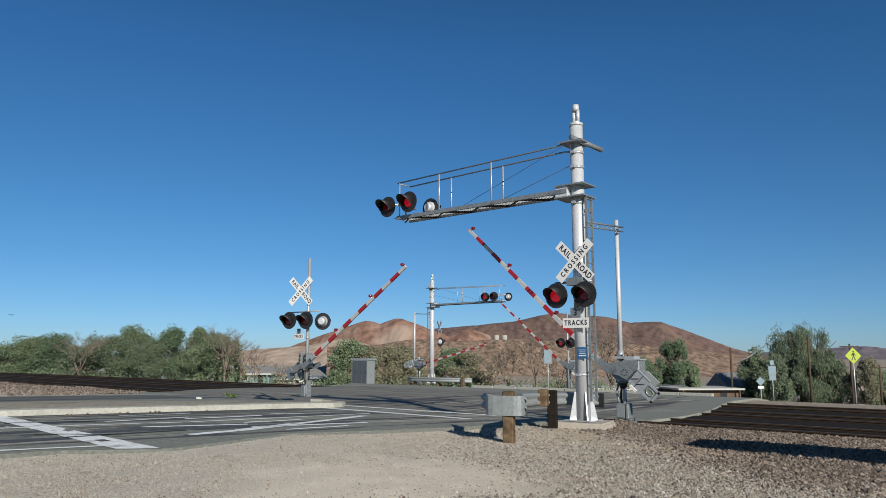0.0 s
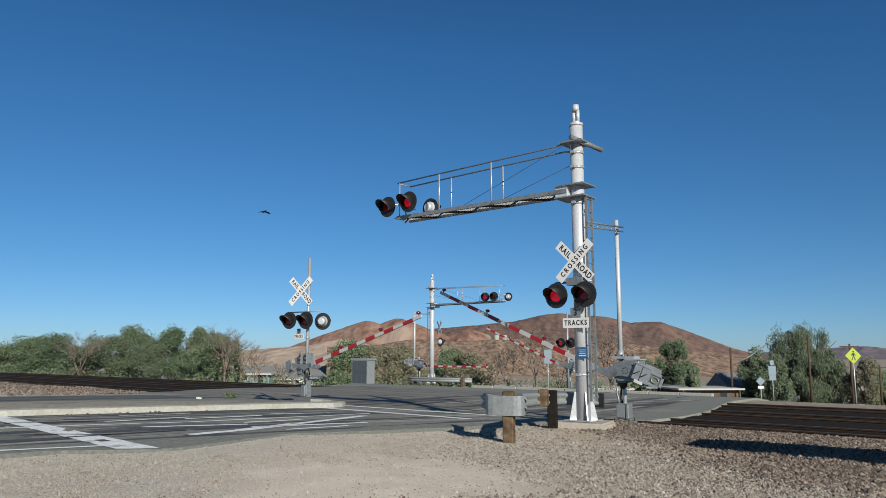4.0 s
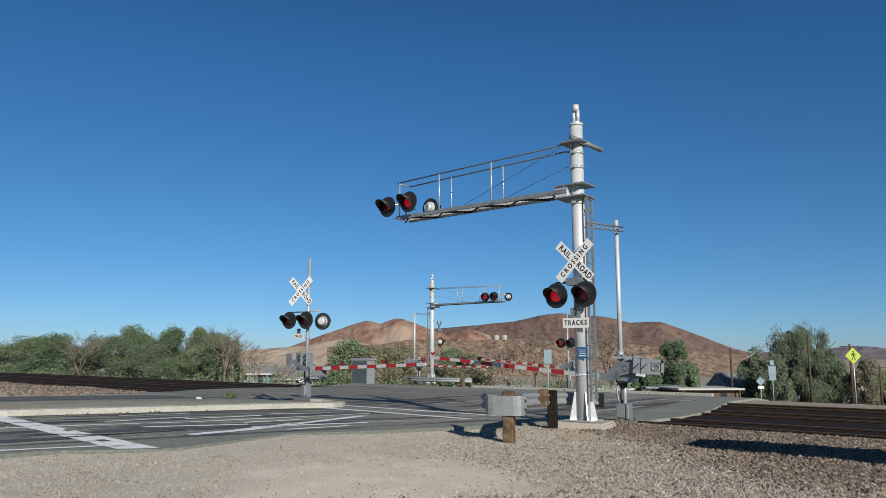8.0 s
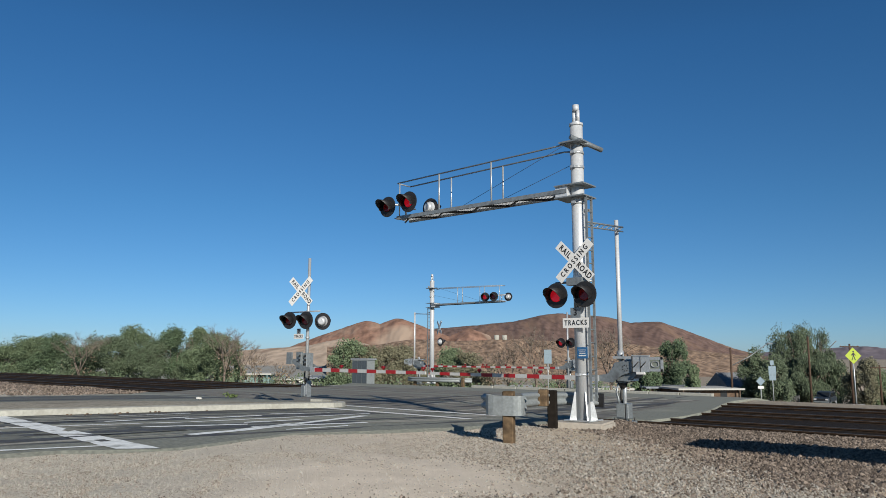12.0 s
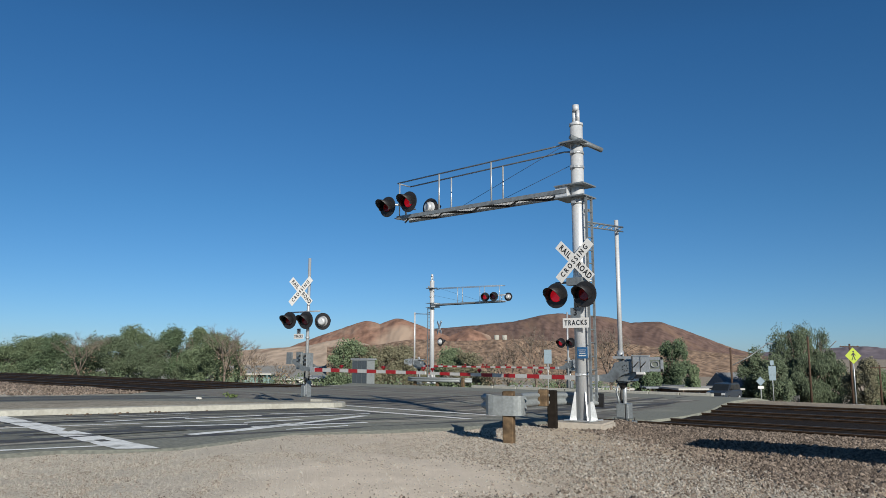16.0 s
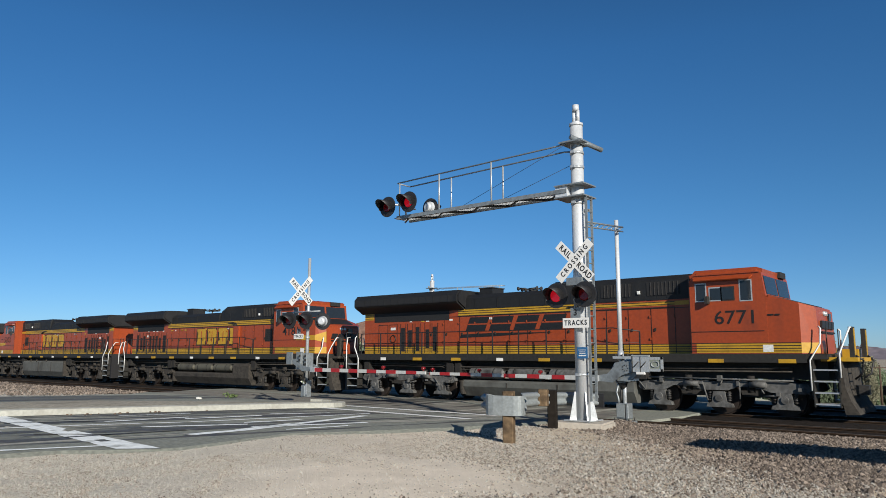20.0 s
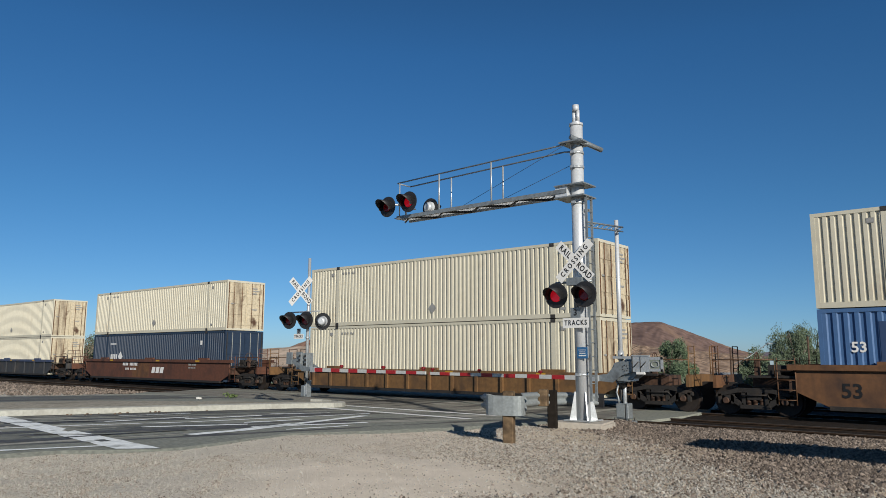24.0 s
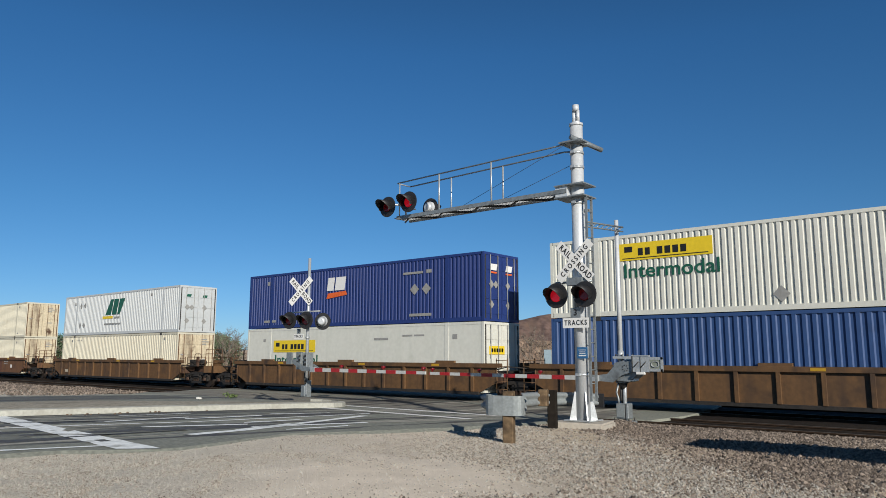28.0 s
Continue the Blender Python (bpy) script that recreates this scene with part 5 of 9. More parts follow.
def build_loco(number, style, olive, light_trucks, label, at):
    t = thing("locomotive", label, "locomotive", "locomotives of the train", at=at)
    # under frame
    bm = boxes((0.75, 21.55, -1.45, 1.45, 1.78, 1.93), (0.9, 21.4, -0.7, 0.7, 1.15, 1.78))
    both(bm, 1.3, 20.7, 1.40, 1.50, 1.67, 1.95)
    part("frame_sill", bm, SILLDARK, t, "dark side sill and walkway")
    for s in (-1, 1):
        y = 1.504 * s
        for i in range(9):
            x = 1.6 + i * 2.15
            part("sill_marker", boxes((x, x + (0.5 if i % 3 != 2 else 0.32), min(y, y + 0.01 * s), max(y, y + 0.01 * s), 1.66, 1.78)), LOCOYELLOW if i % 3 != 2 else WHITE, t)
    for s in (-1, 1):
        for z, r in ((1.50, 0.035), (1.40, 0.025)):
            bm = bmesh.new()
            tube(bm, [(1.8, s * 1.2, z), (6.8, s * 1.25, z - 0.03), (7.4, s * 1.3, z - 0.12), (15.2, s * 1.3, z - 0.1), (15.8, s * 1.2, z), (20.6, s * 1.2, z)], r, 6)
            part("air_pipe", bm, TRUCKGREY, t, "long bent air pipes")
        for x, w, h in ((6.45, 0.35, 0.5), (14.6, 0.3, 0.45), (15.0, 0.35, 0.5), (20.0, 0.3, 0.4)):
            part("equipment_box", boxes((x, x + w, *sorted((s * 0.95, s * 1.38)), 1.58 - h, 1.58)), UNDERBODY, t)
    # hood
    new_style = style == "new"
    rad = 14.65 if new_style else 15.9
    part("hood", boxes((4.7, 20.75, -0.94, 0.94, 1.93, 3.84)), ORANGE, t, "orange engine hood")
    for s in (-1, 1):
        ya, yb = sorted((s * 0.935, s * 0.946))
        part("lower_band", boxes((4.75, 20.73, ya, yb, 1.95, 2.27)), LOCOYELLOW, t, "yellow lower band with black lines")
        part("upper_band", boxes((5.5 if style == "old" else 8.65, rad + 0.4, ya, yb, 3.56, 3.84)), LOCOYELLOW, t, "yellow upper band")
        part("upper_band", boxes((4.75, 5.5 if style == "old" else 8.65, ya, yb, 3.62, 3.76)), LOCOYELLOW, t, "narrow yellow upper band")
        part("rear_flash", boxes((20.15, 20.74, ya, yb, 3.52, 3.82)), LOCOYELLOW, t, "yellow flash at the rear corner")
        for z in (2.03, 2.11, 2.19, 2.275):
            part("pin_stripe", boxes((4.75, 20.73, *sorted((s * 0.945, s * 0.951)), z - 0.012, z + 0.012)), SIGNBLACK, t, "thin black pin stripe")
            part("pin_stripe", boxes((1.42, 4.74, *sorted((s * 1.503, s * 1.509)), z - 0.012, z + 0.012)), SIGNBLACK, t, "thin black pin stripe")
        for z in (3.555, 3.65, 3.74):
            part("pin_stripe", boxes((5.5, rad + 0.4, *sorted((s * 0.945, s * 0.951)), z - 0.012, z + 0.012)), SIGNBLACK, t, "thin black pin stripe")
        for k in range(3):
            part("pin_stripe", boxes((20.15, 20.74, *sorted((s * 0.945, s * 0.951)), 3.57 + k * 0.09, 3.59 + k * 0.09)), SIGNBLACK, t, "thin black pin stripe")
    # engine room doors, latches and louvres
    rr = random.Random(int(number))
    for s in (-1, 1):
        y0, y1 = sorted((s * 0.944, s * 0.952))
        yo, yp = sorted((s * 0.95, s * 0.985))
        for x in np.arange(5.5, 16.0, 0.86):
            part("door_seam", boxes((x, x + 0.02, y0, y1, 1.98, 3.52)), SIGNBLACK, t)
            part("hinge", boxes((x + 0.03, x + 0.07, yo, yp, 2.42, 2.50)), ORANGE, t)
            part("hinge", boxes((x + 0.03, x + 0.07, yo, yp, 3.20, 3.28)), ORANGE, t)
            part("door_latch", boxes((x + 0.70, x + 0.75, yo, yp, 2.74, 2.84)), SILLDARK, t)
        part("door_seam", boxes((4.76, 15.9, y0, y1, 3.515, 3.535)), SIGNBLACK, t)
        # ribbed filter panel low behind the cab and a raised conduit box
        box_panel = part("conduit_box", boxes((8.55, 9.05, *sorted((s * 0.94, s * 1.06)), 2.28, 3.5)), ORANGE, t, "raised orange conduit box")
        for k in range(3):
            part("conduit", mesh(tube, [(8.8 + k * 0.12, s * 1.0, 3.5), (8.85 + k * 0.14, s * 1.0, 3.66), (9.3 + k * 0.2, s * 0.98, 3.72)], 0.018, 6), SILLDARK, box_panel)
        if new_style:
            louvres = [(16.25, 16.48, 2.07, 3.13), (16.69, 16.90, 2.2, 3.02), (17.27, 17.48, 2.07, 3.14), (17.72, 17.94, 2.23, 3.0), (18.15, 18.39, 2.06, 3.12)]
            doors = [(18.62, 19.16), (19.22, 19.82)]
        else:
            louvres = [(16.5, 16.84, 2.06, 3.11), (17.12, 17.32, 2.18, 2.97), (17.52, 17.74, 2.07, 3.10), (17.93, 18.1, 2.08, 3.1), (18.31, 18.49, 2.08, 3.09), (19.1, 19.3, 2.08, 3.1), (19.47, 19.68, 2.18, 2.99), (19.92, 20.13, 2.08, 3.17)]
            doors = [(18.58, 19.0)]
        for xa, xb, za, zb in louvres:
            louvre = part("louvre", boxes((xa, xb, *sorted((s * 0.945, s * 0.953)), za, zb)), GRILLE, t, "dark louvred opening")
            for k in range(7):
                z = za + (zb - za) * (k + 0.5) / 7
                part("slat", boxes((xa + 0.02, xb - 0.02, *sorted((s * 0.95, s * 0.962)), z - 0.02, z + 0.02)), LOCOBLACK, louvre)
            for x in (xa - 0.06, xb + 0.04):
                part("door_seam", boxes((x, x + 0.02, y0, y1, 1.98, 3.3)), SIGNBLACK, t)
        for xa, xb in doors:
            for q in ((xa, xa + 0.02, 2.0, 3.28), (xb - 0.02, xb, 2.0, 3.28), (xa, xb, 3.26, 3.28)):
                part("door_seam", boxes((q[0], q[1], y0, y1, q[2], q[3])), SIGNBLACK, t)
        xa, xb = doors[0]
        part("door_plate", boxes((xa + 0.12, xb - 0.12, y0, y1, 3.02, 3.14)), RAILWHITE, t, "small pale plate")
        ring = [Vector(((xa + xb) / 2 + 0.17 * math.cos(w), s * 0.955, 2.62 + 0.17 * math.sin(w))) for w in np.linspace(0, 2 * math.pi, 15)]
        part("fan_guard", mesh(tube, ring, 0.02, 5), SIGNBLACK, t, "round black grille")
        if style == "old":
            grille = part("equipment_grille", boxes((5.6, 6.2, *sorted((s * 0.945, s * 0.962)), 2.62, 3.3)), SILLDARK, t, "dark square grille behind the cab")
            for k in range(6):
                part("slat", boxes((5.65, 6.15, *sorted((s * 0.962, s * 0.972)), 2.67 + k * 0.105, 2.71 + k * 0.105)), GRILLE, grille)
        for k in range(14):
            x = rr.uniform(7.0, 20.0)
            part("notice_decal", boxes((x, x + rr.uniform(0.08, 0.22), y0, y1, 3.36, 3.36 + rr.uniform(0.04, 0.09))), RAILWHITE if k % 3 else LOCOYELLOW, t, "small pale notice")
        # flat black strip painted as the shadow below the overhanging radiator
        part("radiator_recess", boxes((rad + 0.9, 20.1, *sorted((s * 0.945, s * 0.953)), 3.40, 3.84)), GRILLE, t, "flat black strip painted as the shadow under the radiator")

    def roof_block(x0, x1, top, name="hood_roof", shade="sooty black roof"):
        bm = bmesh.new()
        prism(bm, [(-0.94, 3.84), (0.94, 3.84), (0.93, top - 0.16), (0.74, top), (-0.74, top), (-0.93, top - 0.16)], -x1, -x0, 0, Matrix.Rotation(math.pi / 2, 4, "Z"))
        bmesh.ops.recalc_face_normals(bm, faces=bm.faces[:])
        part(name, bm, LOCOBLACK, t, shade)

    roof_block(4.7, 10.2, 4.68)
    bm = bmesh.new()
    hull8(bm, [(10.2, -0.93, 3.84), (10.7, -0.93, 3.84), (10.7, 0.93, 3.84), (10.2, 0.93, 3.84), (10.2, -0.76, 4.66), (10.7, -0.76, 4.42), (10.7, 0.76, 4.42), (10.2, 0.76, 4.66)])
    part("hood_roof", bm, LOCOBLACK, t, "sloping end of the roof hump")
    roof_block(10.7, rad + 0.05, 4.45 if new_style else 4.36)
    for s in (-1, 1):
        for x in (5.3, 7.1):
            grille = part("roof_grille", boxes((x, x + 1.2, s * 0.945 - 0.01, s * 0.945 + 0.01, 3.98, 4.46)), GRILLE, t)
            for k in range(8):
                part("slat", boxes((x + 0.05 + k * 0.14, x + 0.08 + k * 0.14, *sorted((s * 0.95, s * 0.975)), 3.99, 4.45)), DARKSTEEL, grille)
        for x in np.arange(4.95, rad - 0.3, 1.15):
            part("roof_seam", boxes((x, x + 0.025, *sorted((s * 0.935, s * 0.948)), 3.86, 4.26)), SIGNBLACK, t)
        part("roof_edge", boxes((4.72, rad, *sorted((s * 0.93, s * 0.965)), 3.82, 3.86)), LOCOBLACK, t)
        part("lift_lug", boxes((6.75, 6.85, *sorted((s * 0.94, s * 0.99)), 4.05, 4.17)), RAILWHITE, t, "pale lifting lug")
    # radiator wings overhang the hood
    bm = bmesh.new()
    prism(bm, [(-0.94, 3.80), (0.94, 3.80), (1.42, 4.06), (1.5, 4.14), (1.5, 4.44), (1.32, 4.64), (-1.32, 4.64), (-1.5, 4.44), (-1.5, 4.14), (-1.42, 4.06)], -21.0, -rad, 0, Matrix.Rotation(math.pi / 2, 4, "Z"))
    bmesh.ops.recalc_face_normals(bm, faces=bm.faces[:])
    bmesh.ops.bevel(bm, geom=[e for e in bm.edges if abs(e.verts[0].co.x - e.verts[1].co.x) < 0.01], offset=0.07, segments=2, affect="EDGES")
    part("radiator", bm, LOCOBLACK, t, "wide black radiator housing")
    for s in (-1, 1):
        screen = part("radiator_screen", boxes((rad + 0.3, 20.8, *sorted((s * 1.492, s * 1.504)), 4.17, 4.42)), GRILLE, t)
        for k in range(int((20.4 - rad) / 0.42)):
            part("slat", boxes((rad + 0.5 + k * 0.42, rad + 0.53 + k * 0.42, *sorted((s * 1.50, s * 1.515)), 4.16, 4.43)), LOCOBLACK, screen)
    part("radiator_fan", mesh(rod, (17.2, 0, 4.62), (17.2, 0, 4.70), 0.75, 0.72, 24), LOCOBLACK, t)
    part("radiator_fan", mesh(rod, (19.3, 0, 4.62), (19.3, 0, 4.70), 0.75, 0.72, 24), LOCOBLACK, t)
    sx = 13.95 if new_style else 14.7
    part("exhaust_stack", boxes((sx - 0.33, sx + 0.33, -0.42, 0.42, 4.3, 4.72)), LOCOBLACK, t)
    part("stack_rim", boxes((sx - 0.37, sx + 0.37, -0.46, 0.46, 4.72, 4.76)), DARKSTEEL, t)
    hx = 12.0 if new_style else 12.9
    bm = rods(((hx, 0, 4.3), (hx, 0, 4.62), 0.035, 0.035, 6), ((hx - 0.2, -0.3, 4.56), (hx + 0.2, 0.3, 4.56), 0.03, 0.03, 6))
    for k, (dx, y) in enumerate(((0.32, -0.3), (0.36, -0.1), (-0.32, 0.1), (0.3, 0.3), (-0.34, -0.2))):
        rod(bm, (hx, y, 4.62), (hx + dx, y, 4.62), 0.022, 0.04, 8)
        rod(bm, (hx + dx, y, 4.62), (hx + dx * 1.3, y, 4.62), 0.04, 0.09, 10)
    part("air_horn", bm, DARKSTEEL, t, "dark roof horn cluster")
    # cab
    bm = bmesh.new()
    prism(bm, [(2.35, 1.95), (4.78, 1.95), (4.78, 4.5), (4.6, 4.69), (2.62, 4.69), (2.44, 4.62), (2.46, 4.5), (2.35, 3.7)], -1.5, 1.5)
    bmesh.ops.recalc_face_normals(bm, faces=bm.faces[:])
    bmesh.ops.bevel(bm, geom=[x for x in bm.edges if abs(x.verts[0].co.y) > 1.4 and abs(x.verts[1].co.y - x.verts[0].co.y) < 0.1 and min(x.verts[0].co.z, x.verts[1].co.z) > 4.3], offset=0.14, segments=3, affect="EDGES")
    part("cab", bm, ORANGE, t, "orange driving cab")
    bm = bmesh.new()
    # the nose keeps the cab's width and is bevelled towards the front
    plan = [(2.36, -1.49), (1.42, -1.49), (1.0, -1.1), (1.0, 1.1), (1.42, 1.49), (2.36, 1.49)]
    lo = [bm.verts.new((x, y, 1.95)) for x, y in plan]
    hi = [bm.verts.new((x + (0.05 if x < 1.2 else 0), y, 3.36 + (x - 1.0) * 0.31)) for x, y in plan]
    for k in range(6):
        bm.faces.new((lo[k], lo[(k + 1) % 6], hi[(k + 1) % 6], hi[k]))
    bm.faces.new(hi)
    bm.faces.new(list(reversed(lo)))
    bmesh.ops.recalc_face_normals(bm, faces=bm.faces[:])
    bmesh.ops.bevel(bm, geom=[x for x in bm.edges if min(x.verts[0].co.z, x.verts[1].co.z) > 3.3], offset=0.05, segments=2, affect="EDGES")
    part("nose", bm, ORANGE, t, "orange sloping nose")
    part("nose_top", mesh(hull8, [(1.3, -0.95, 3.45), (2.34, -1.38, 3.776), (2.34, 1.38, 3.776), (1.3, 0.95, 3.45), (1.3, -0.95, 3.468), (2.34, -1.38, 3.79), (2.34, 1.38, 3.79), (1.3, 0.95, 3.468)]), LOCOBLACK, t)
    for s in (-1, 1):
        part("lower_band", boxes((2.4, 4.6, *sorted((s * 1.495, s * 1.506)), 1.97, 2.28)), LOCOYELLOW, t, "yellow lower band on the cab")
    for s in (-1, 1):
        m = Matrix() if s < 0 else Matrix.Diagonal((1, -1, 1, 1))
        bm = bmesh.new()
        hull8(bm, [m @ Vector(p) for p in ((1.42, -1.503, 1.97), (2.40, -1.503, 1.97), (2.40, -1.47, 1.97), (1.42, -1.47, 1.97), (1.42, -1.503, 2.28), (2.40, -1.503, 2.28), (2.40, -1.47, 2.28), (1.42, -1.47, 2.28))])
        bmesh.ops.recalc_face_normals(bm, faces=bm.faces[:])
        part("nose_band", bm, LOCOYELLOW, t)
        bm = bmesh.new()
        hull8(bm, [m @ Vector(p) for p in ((0.99, -1.105, 1.97), (1.42, -1.506, 1.97), (1.42, -1.47, 1.97), (1.01, -1.07, 1.97), (1.0, -1.105, 2.28), (1.42, -1.506, 2.28), (1.42, -1.47, 2.28), (1.02, -1.07, 2.28))])
        bmesh.ops.recalc_face_normals(bm, faces=bm.faces[:])
        part("nose_band", bm, LOCOYELLOW, t)
        if style == "old":
            bm = bmesh.new()
            hull8(bm, [m @ Vector(p) for p in ((1.005, -1.12, 2.5), (1.42, -1.506, 2.62), (1.42, -1.47, 2.62), (1.03, -1.07, 2.5), (1.02, -1.12, 3.05), (1.42, -1.506, 2.88), (1.42, -1.47, 2.88), (1.05, -1.07, 3.05))])
            bmesh.ops.recalc_face_normals(bm, faces=bm.faces[:])
            part("nose_flash", bm, LOCOYELLOW, t, "yellow flash along the nose")
            part("nose_flash", boxes((1.42, 2.9, *sorted((s * 1.49, s * 1.508)), 2.63, 2.87)), LOCOYELLOW, t, "yellow flash along the nose")
        y = s * 1.505
        for x0, x1, z0, z1 in ((2.79, 3.11, 3.64, 4.26), (3.34, 3.70, 3.68, 4.06), (3.74, 4.08, 3.68, 4.06), (4.23, 4.53, 3.67, 4.21)):
            win = part("side_window", boxes((x0 - 0.04, x1 + 0.04, *sorted((y, y - 0.015 * s)), z0 - 0.04, z1 + 0.04)), GALV if x0 < 3 or x0 > 3.7 else SILLDARK, t, "cab side window in a metal frame")
            part("pane", boxes((x0, x1, *sorted((y, y + 0.008 * s)), z0, z1)), GLASSDARK, win, "dark glass pane")
        part("mirror", boxes((4.1, 4.2, *sorted((y, y + 0.22 * s)), 3.56, 3.80)), SILLDARK, t, "small side mirror")
        bm = bmesh.new()
        hull8(bm, [(2.72, y - 0.01, 4.40), (4.62, y - 0.01, 4.40), (4.62, y + 0.01, 4.44), (2.72, y + 0.01, 4.44), (2.78, y + s * 0.16, 4.30), (4.56, y + s * 0.16, 4.30), (4.56, y + s * 0.18, 4.33), (2.78, y + s * 0.18, 4.33)])
        bmesh.ops.recalc_face_normals(bm, faces=bm.faces[:])
        part("sun_shade", bm, ORANGE, t)
        q = pose(3.30, -1.506, 3.08) if s < 0 else pose(3.30, 1.506, 3.08, 0, 0, 180)
        lettering("road_number", number, 0.62, SIGNBLACK, t, q, 0.003, stretch=1.12, bold=0.004)
        part("pin_line", boxes((2.45, 4.74, min(y, y + 0.004 * s), max(y, y + 0.004 * s), 2.64, 2.665)), SIGNBLACK, t)
        part("placard", boxes((2.22, 2.52, min(y, y + 0.006 * s), max(y, y + 0.006 * s), 2.0, 2.22)), RAILWHITE, t, "small white placard")
        part("builder_mark", boxes((1.98, 2.12, min(y, y + 0.006 * s), max(y, y + 0.006 * s), 3.12, 3.17)), SIGNBLACK, t)
        part("builder_mark", boxes((2.16, 2.34, min(y, y + 0.006 * s), max(y, y + 0.006 * s), 3.12, 3.17)), SIGNBLACK, t)
        part("cab_seam", boxes((4.755, 4.775, min(y, y + 0.004 * s), max(y, y + 0.004 * s), 1.97, 4.45)), SIGNBLACK, t)
        part("gutter", boxes((2.5, 4.74, min(y, y + 0.03 * s), max(y, y + 0.03 * s), 4.50, 4.53)), ORANGE, t)
        logo_blocks(t, style, s)
        # walkway handrails
        bm = bmesh.new()
        tube(bm, [(6.6, s * 1.45, 2.72), (7.6, s * 1.45, 2.86), (20.4, s * 1.45, 2.86), (20.6, s * 1.45, 2.6), (20.6, s * 1.45, 1.9)], 0.02, 6)
        part("handrail", bm, BLACK, t)
        part("handrail", mesh(rod, (6.6, s * 1.45, 2.32), (20.6, s * 1.45, 2.32), 0.013, 0.013, 6), BLACK, t)
        for x in np.arange(6.6, 20.5, 1.26):
            part("stanchion", boxes((x - 0.02, x + 0.02, s * 1.45 - 0.02, s * 1.45 + 0.02, 1.9, 2.72 if x < 7 else 2.87)), BLACK, t)
        # steps at both ends
        for x, d in ((0.82, 1), (21.0, -1)):
            bm = bmesh.new()
            for k in range(4):
                box(bm, x - 0.36, x + 0.36, s * 1.32 - 0.16, s * 1.32 + 0.16, 0.44 + k * 0.335, 0.48 + k * 0.335)
            steps = part("step_well", bm, GALV, t, "worn steel steps")
            part("step_side", boxes((x - 0.36, x - 0.33, s * 1.32 - 0.17, s * 1.32 + 0.17, 0.38, 1.85), (x + 0.33, x + 0.36, s * 1.32 - 0.17, s * 1.32 + 0.17, 0.38, 1.85)), SILLDARK, steps)
            inner = [(x + d * 0.40, s * 1.5, 0.85), (x + d * 0.40, s * 1.5, 1.75), (x + d * 0.10, s * 1.46, 2.25), (x + d * 0.08, s * 1.40, 2.7), (x + d * 0.14, s * 1.36, 2.76)]
            outer = [(x - d * 0.40, s * 1.5, 1.25), (x - d * 0.40, s * 1.5, 1.95), (x - d * 0.52, s * 1.4, 2.3), (x - d * 0.66, s * 1.2, 2.72), (x - d * 0.68, s * 1.0, 2.72)]
            for way in (inner, outer):
                part("grab_rail", mesh(tube, way, 0.026), RAILWHITE, t, "white grab rail")
    # front face
    bm = bmesh.new()
    box(bm, 2.32, 2.35, -1.36, -0.06, 3.82, 4.40)
    box(bm, 2.32, 2.35, 0.06, 1.36, 3.82, 4.40)
    for v in bm.verts:
        v.co.x += 0.012 + (v.co.z - 3.7) * 0.1375
    part("windshield", bm, GLASSDARK, t, "dark windscreen")
    for y in (-0.80, -0.38, 0.04, 0.46):
        part("front_emblem", mesh(hull8, [(0.962, y, 2.72), (1.05, y, 2.72), (1.05, y + 0.34, 2.72), (0.962, y + 0.34, 2.72), (0.968, y - 0.1, 2.96), (1.05, y - 0.1, 2.96), (1.05, y + 0.24, 2.96), (0.968, y + 0.24, 2.96)]), SIGNBLACK, t, "dark slanted emblem block on the nose")
    part("front_underline", boxes((0.962, 1.05, -0.95, 0.8, 2.58, 2.63)), SIGNBLACK, t, "dark emblem underline on the nose")
    part("roof_unit", boxes((3.0, 4.2, -0.7, 0.7, 4.6, 4.72)), LOCOBLACK, t, "low black air conditioner on the cab roof")
    bm = boxes((2.36, 2.6, -1.0, -0.35, 4.46, 4.66))
    part("number_board", bm, SILLDARK, t, "dark number board over the windscreen")
    for y in (-0.12, 0.12):
        part("headlight", mesh(rod, (0.99, y, 3.2), (1.1, y, 3.2), 0.07, 0.08, 14), GALV, t)
    part("nose_window", boxes((0.985, 1.06, -0.62, -0.34, 2.98, 3.22)), GLASSDARK, t, "small dark nose window")
    for y in (-1.02, 0.66):
        part("front_rail", mesh(tube, [(0.9, y, 1.95), (0.9, y, 2.75)], 0.02, 6), SILLDARK, t)
    part("pilot", mesh(prism, [(0.02, 0.2), (0.4, 0.18), (0.62, 1.5), (0.55, 1.75), (0.42, 1.75), (0.36, 0.95), (0.22, 0.55)], -1.35, 1.35), TRUCKGREY, t, "dusty black plough and pilot plate")
    part("pilot", boxes((21.45, 21.6, -1.35, 1.35, 0.3, 1.85)), BLACK, t, "black rear pilot plate")
    for x0, x1 in ((-0.05, 0.8), (21.5, 22.3)):
        part("coupler", boxes((x0, x1, -0.14, 0.14, 0.72, 1.0)), DARKSTEEL, t)
    deck_paint = LOCOYELLOW if light_trucks is True else TRUCKGREY
    part("front_platform", boxes((0.0, 0.98, -1.25, 1.25, 1.72, 1.84)), deck_paint, t, "front end platform")
    for y in (-0.95, 0.95):
        stand = part("cable_stand", boxes((0.10, 0.22, y - 0.16, y + 0.16, 1.84, 2.74)), SILLDARK, t, "upright cable stand")
        part("stand_plate", boxes((0.085, 0.10, y - 0.05, y + 0.07, 1.9, 2.7)), deck_paint, stand)
        part("cable_hose", mesh(tube, [(0.1, y, 1.9), (-0.08, y * 0.9, 1.75), (0.0, y * 0.8, 1.35), (0.2, y * 0.7, 1.2)], 0.03, 6), BLACK, t)
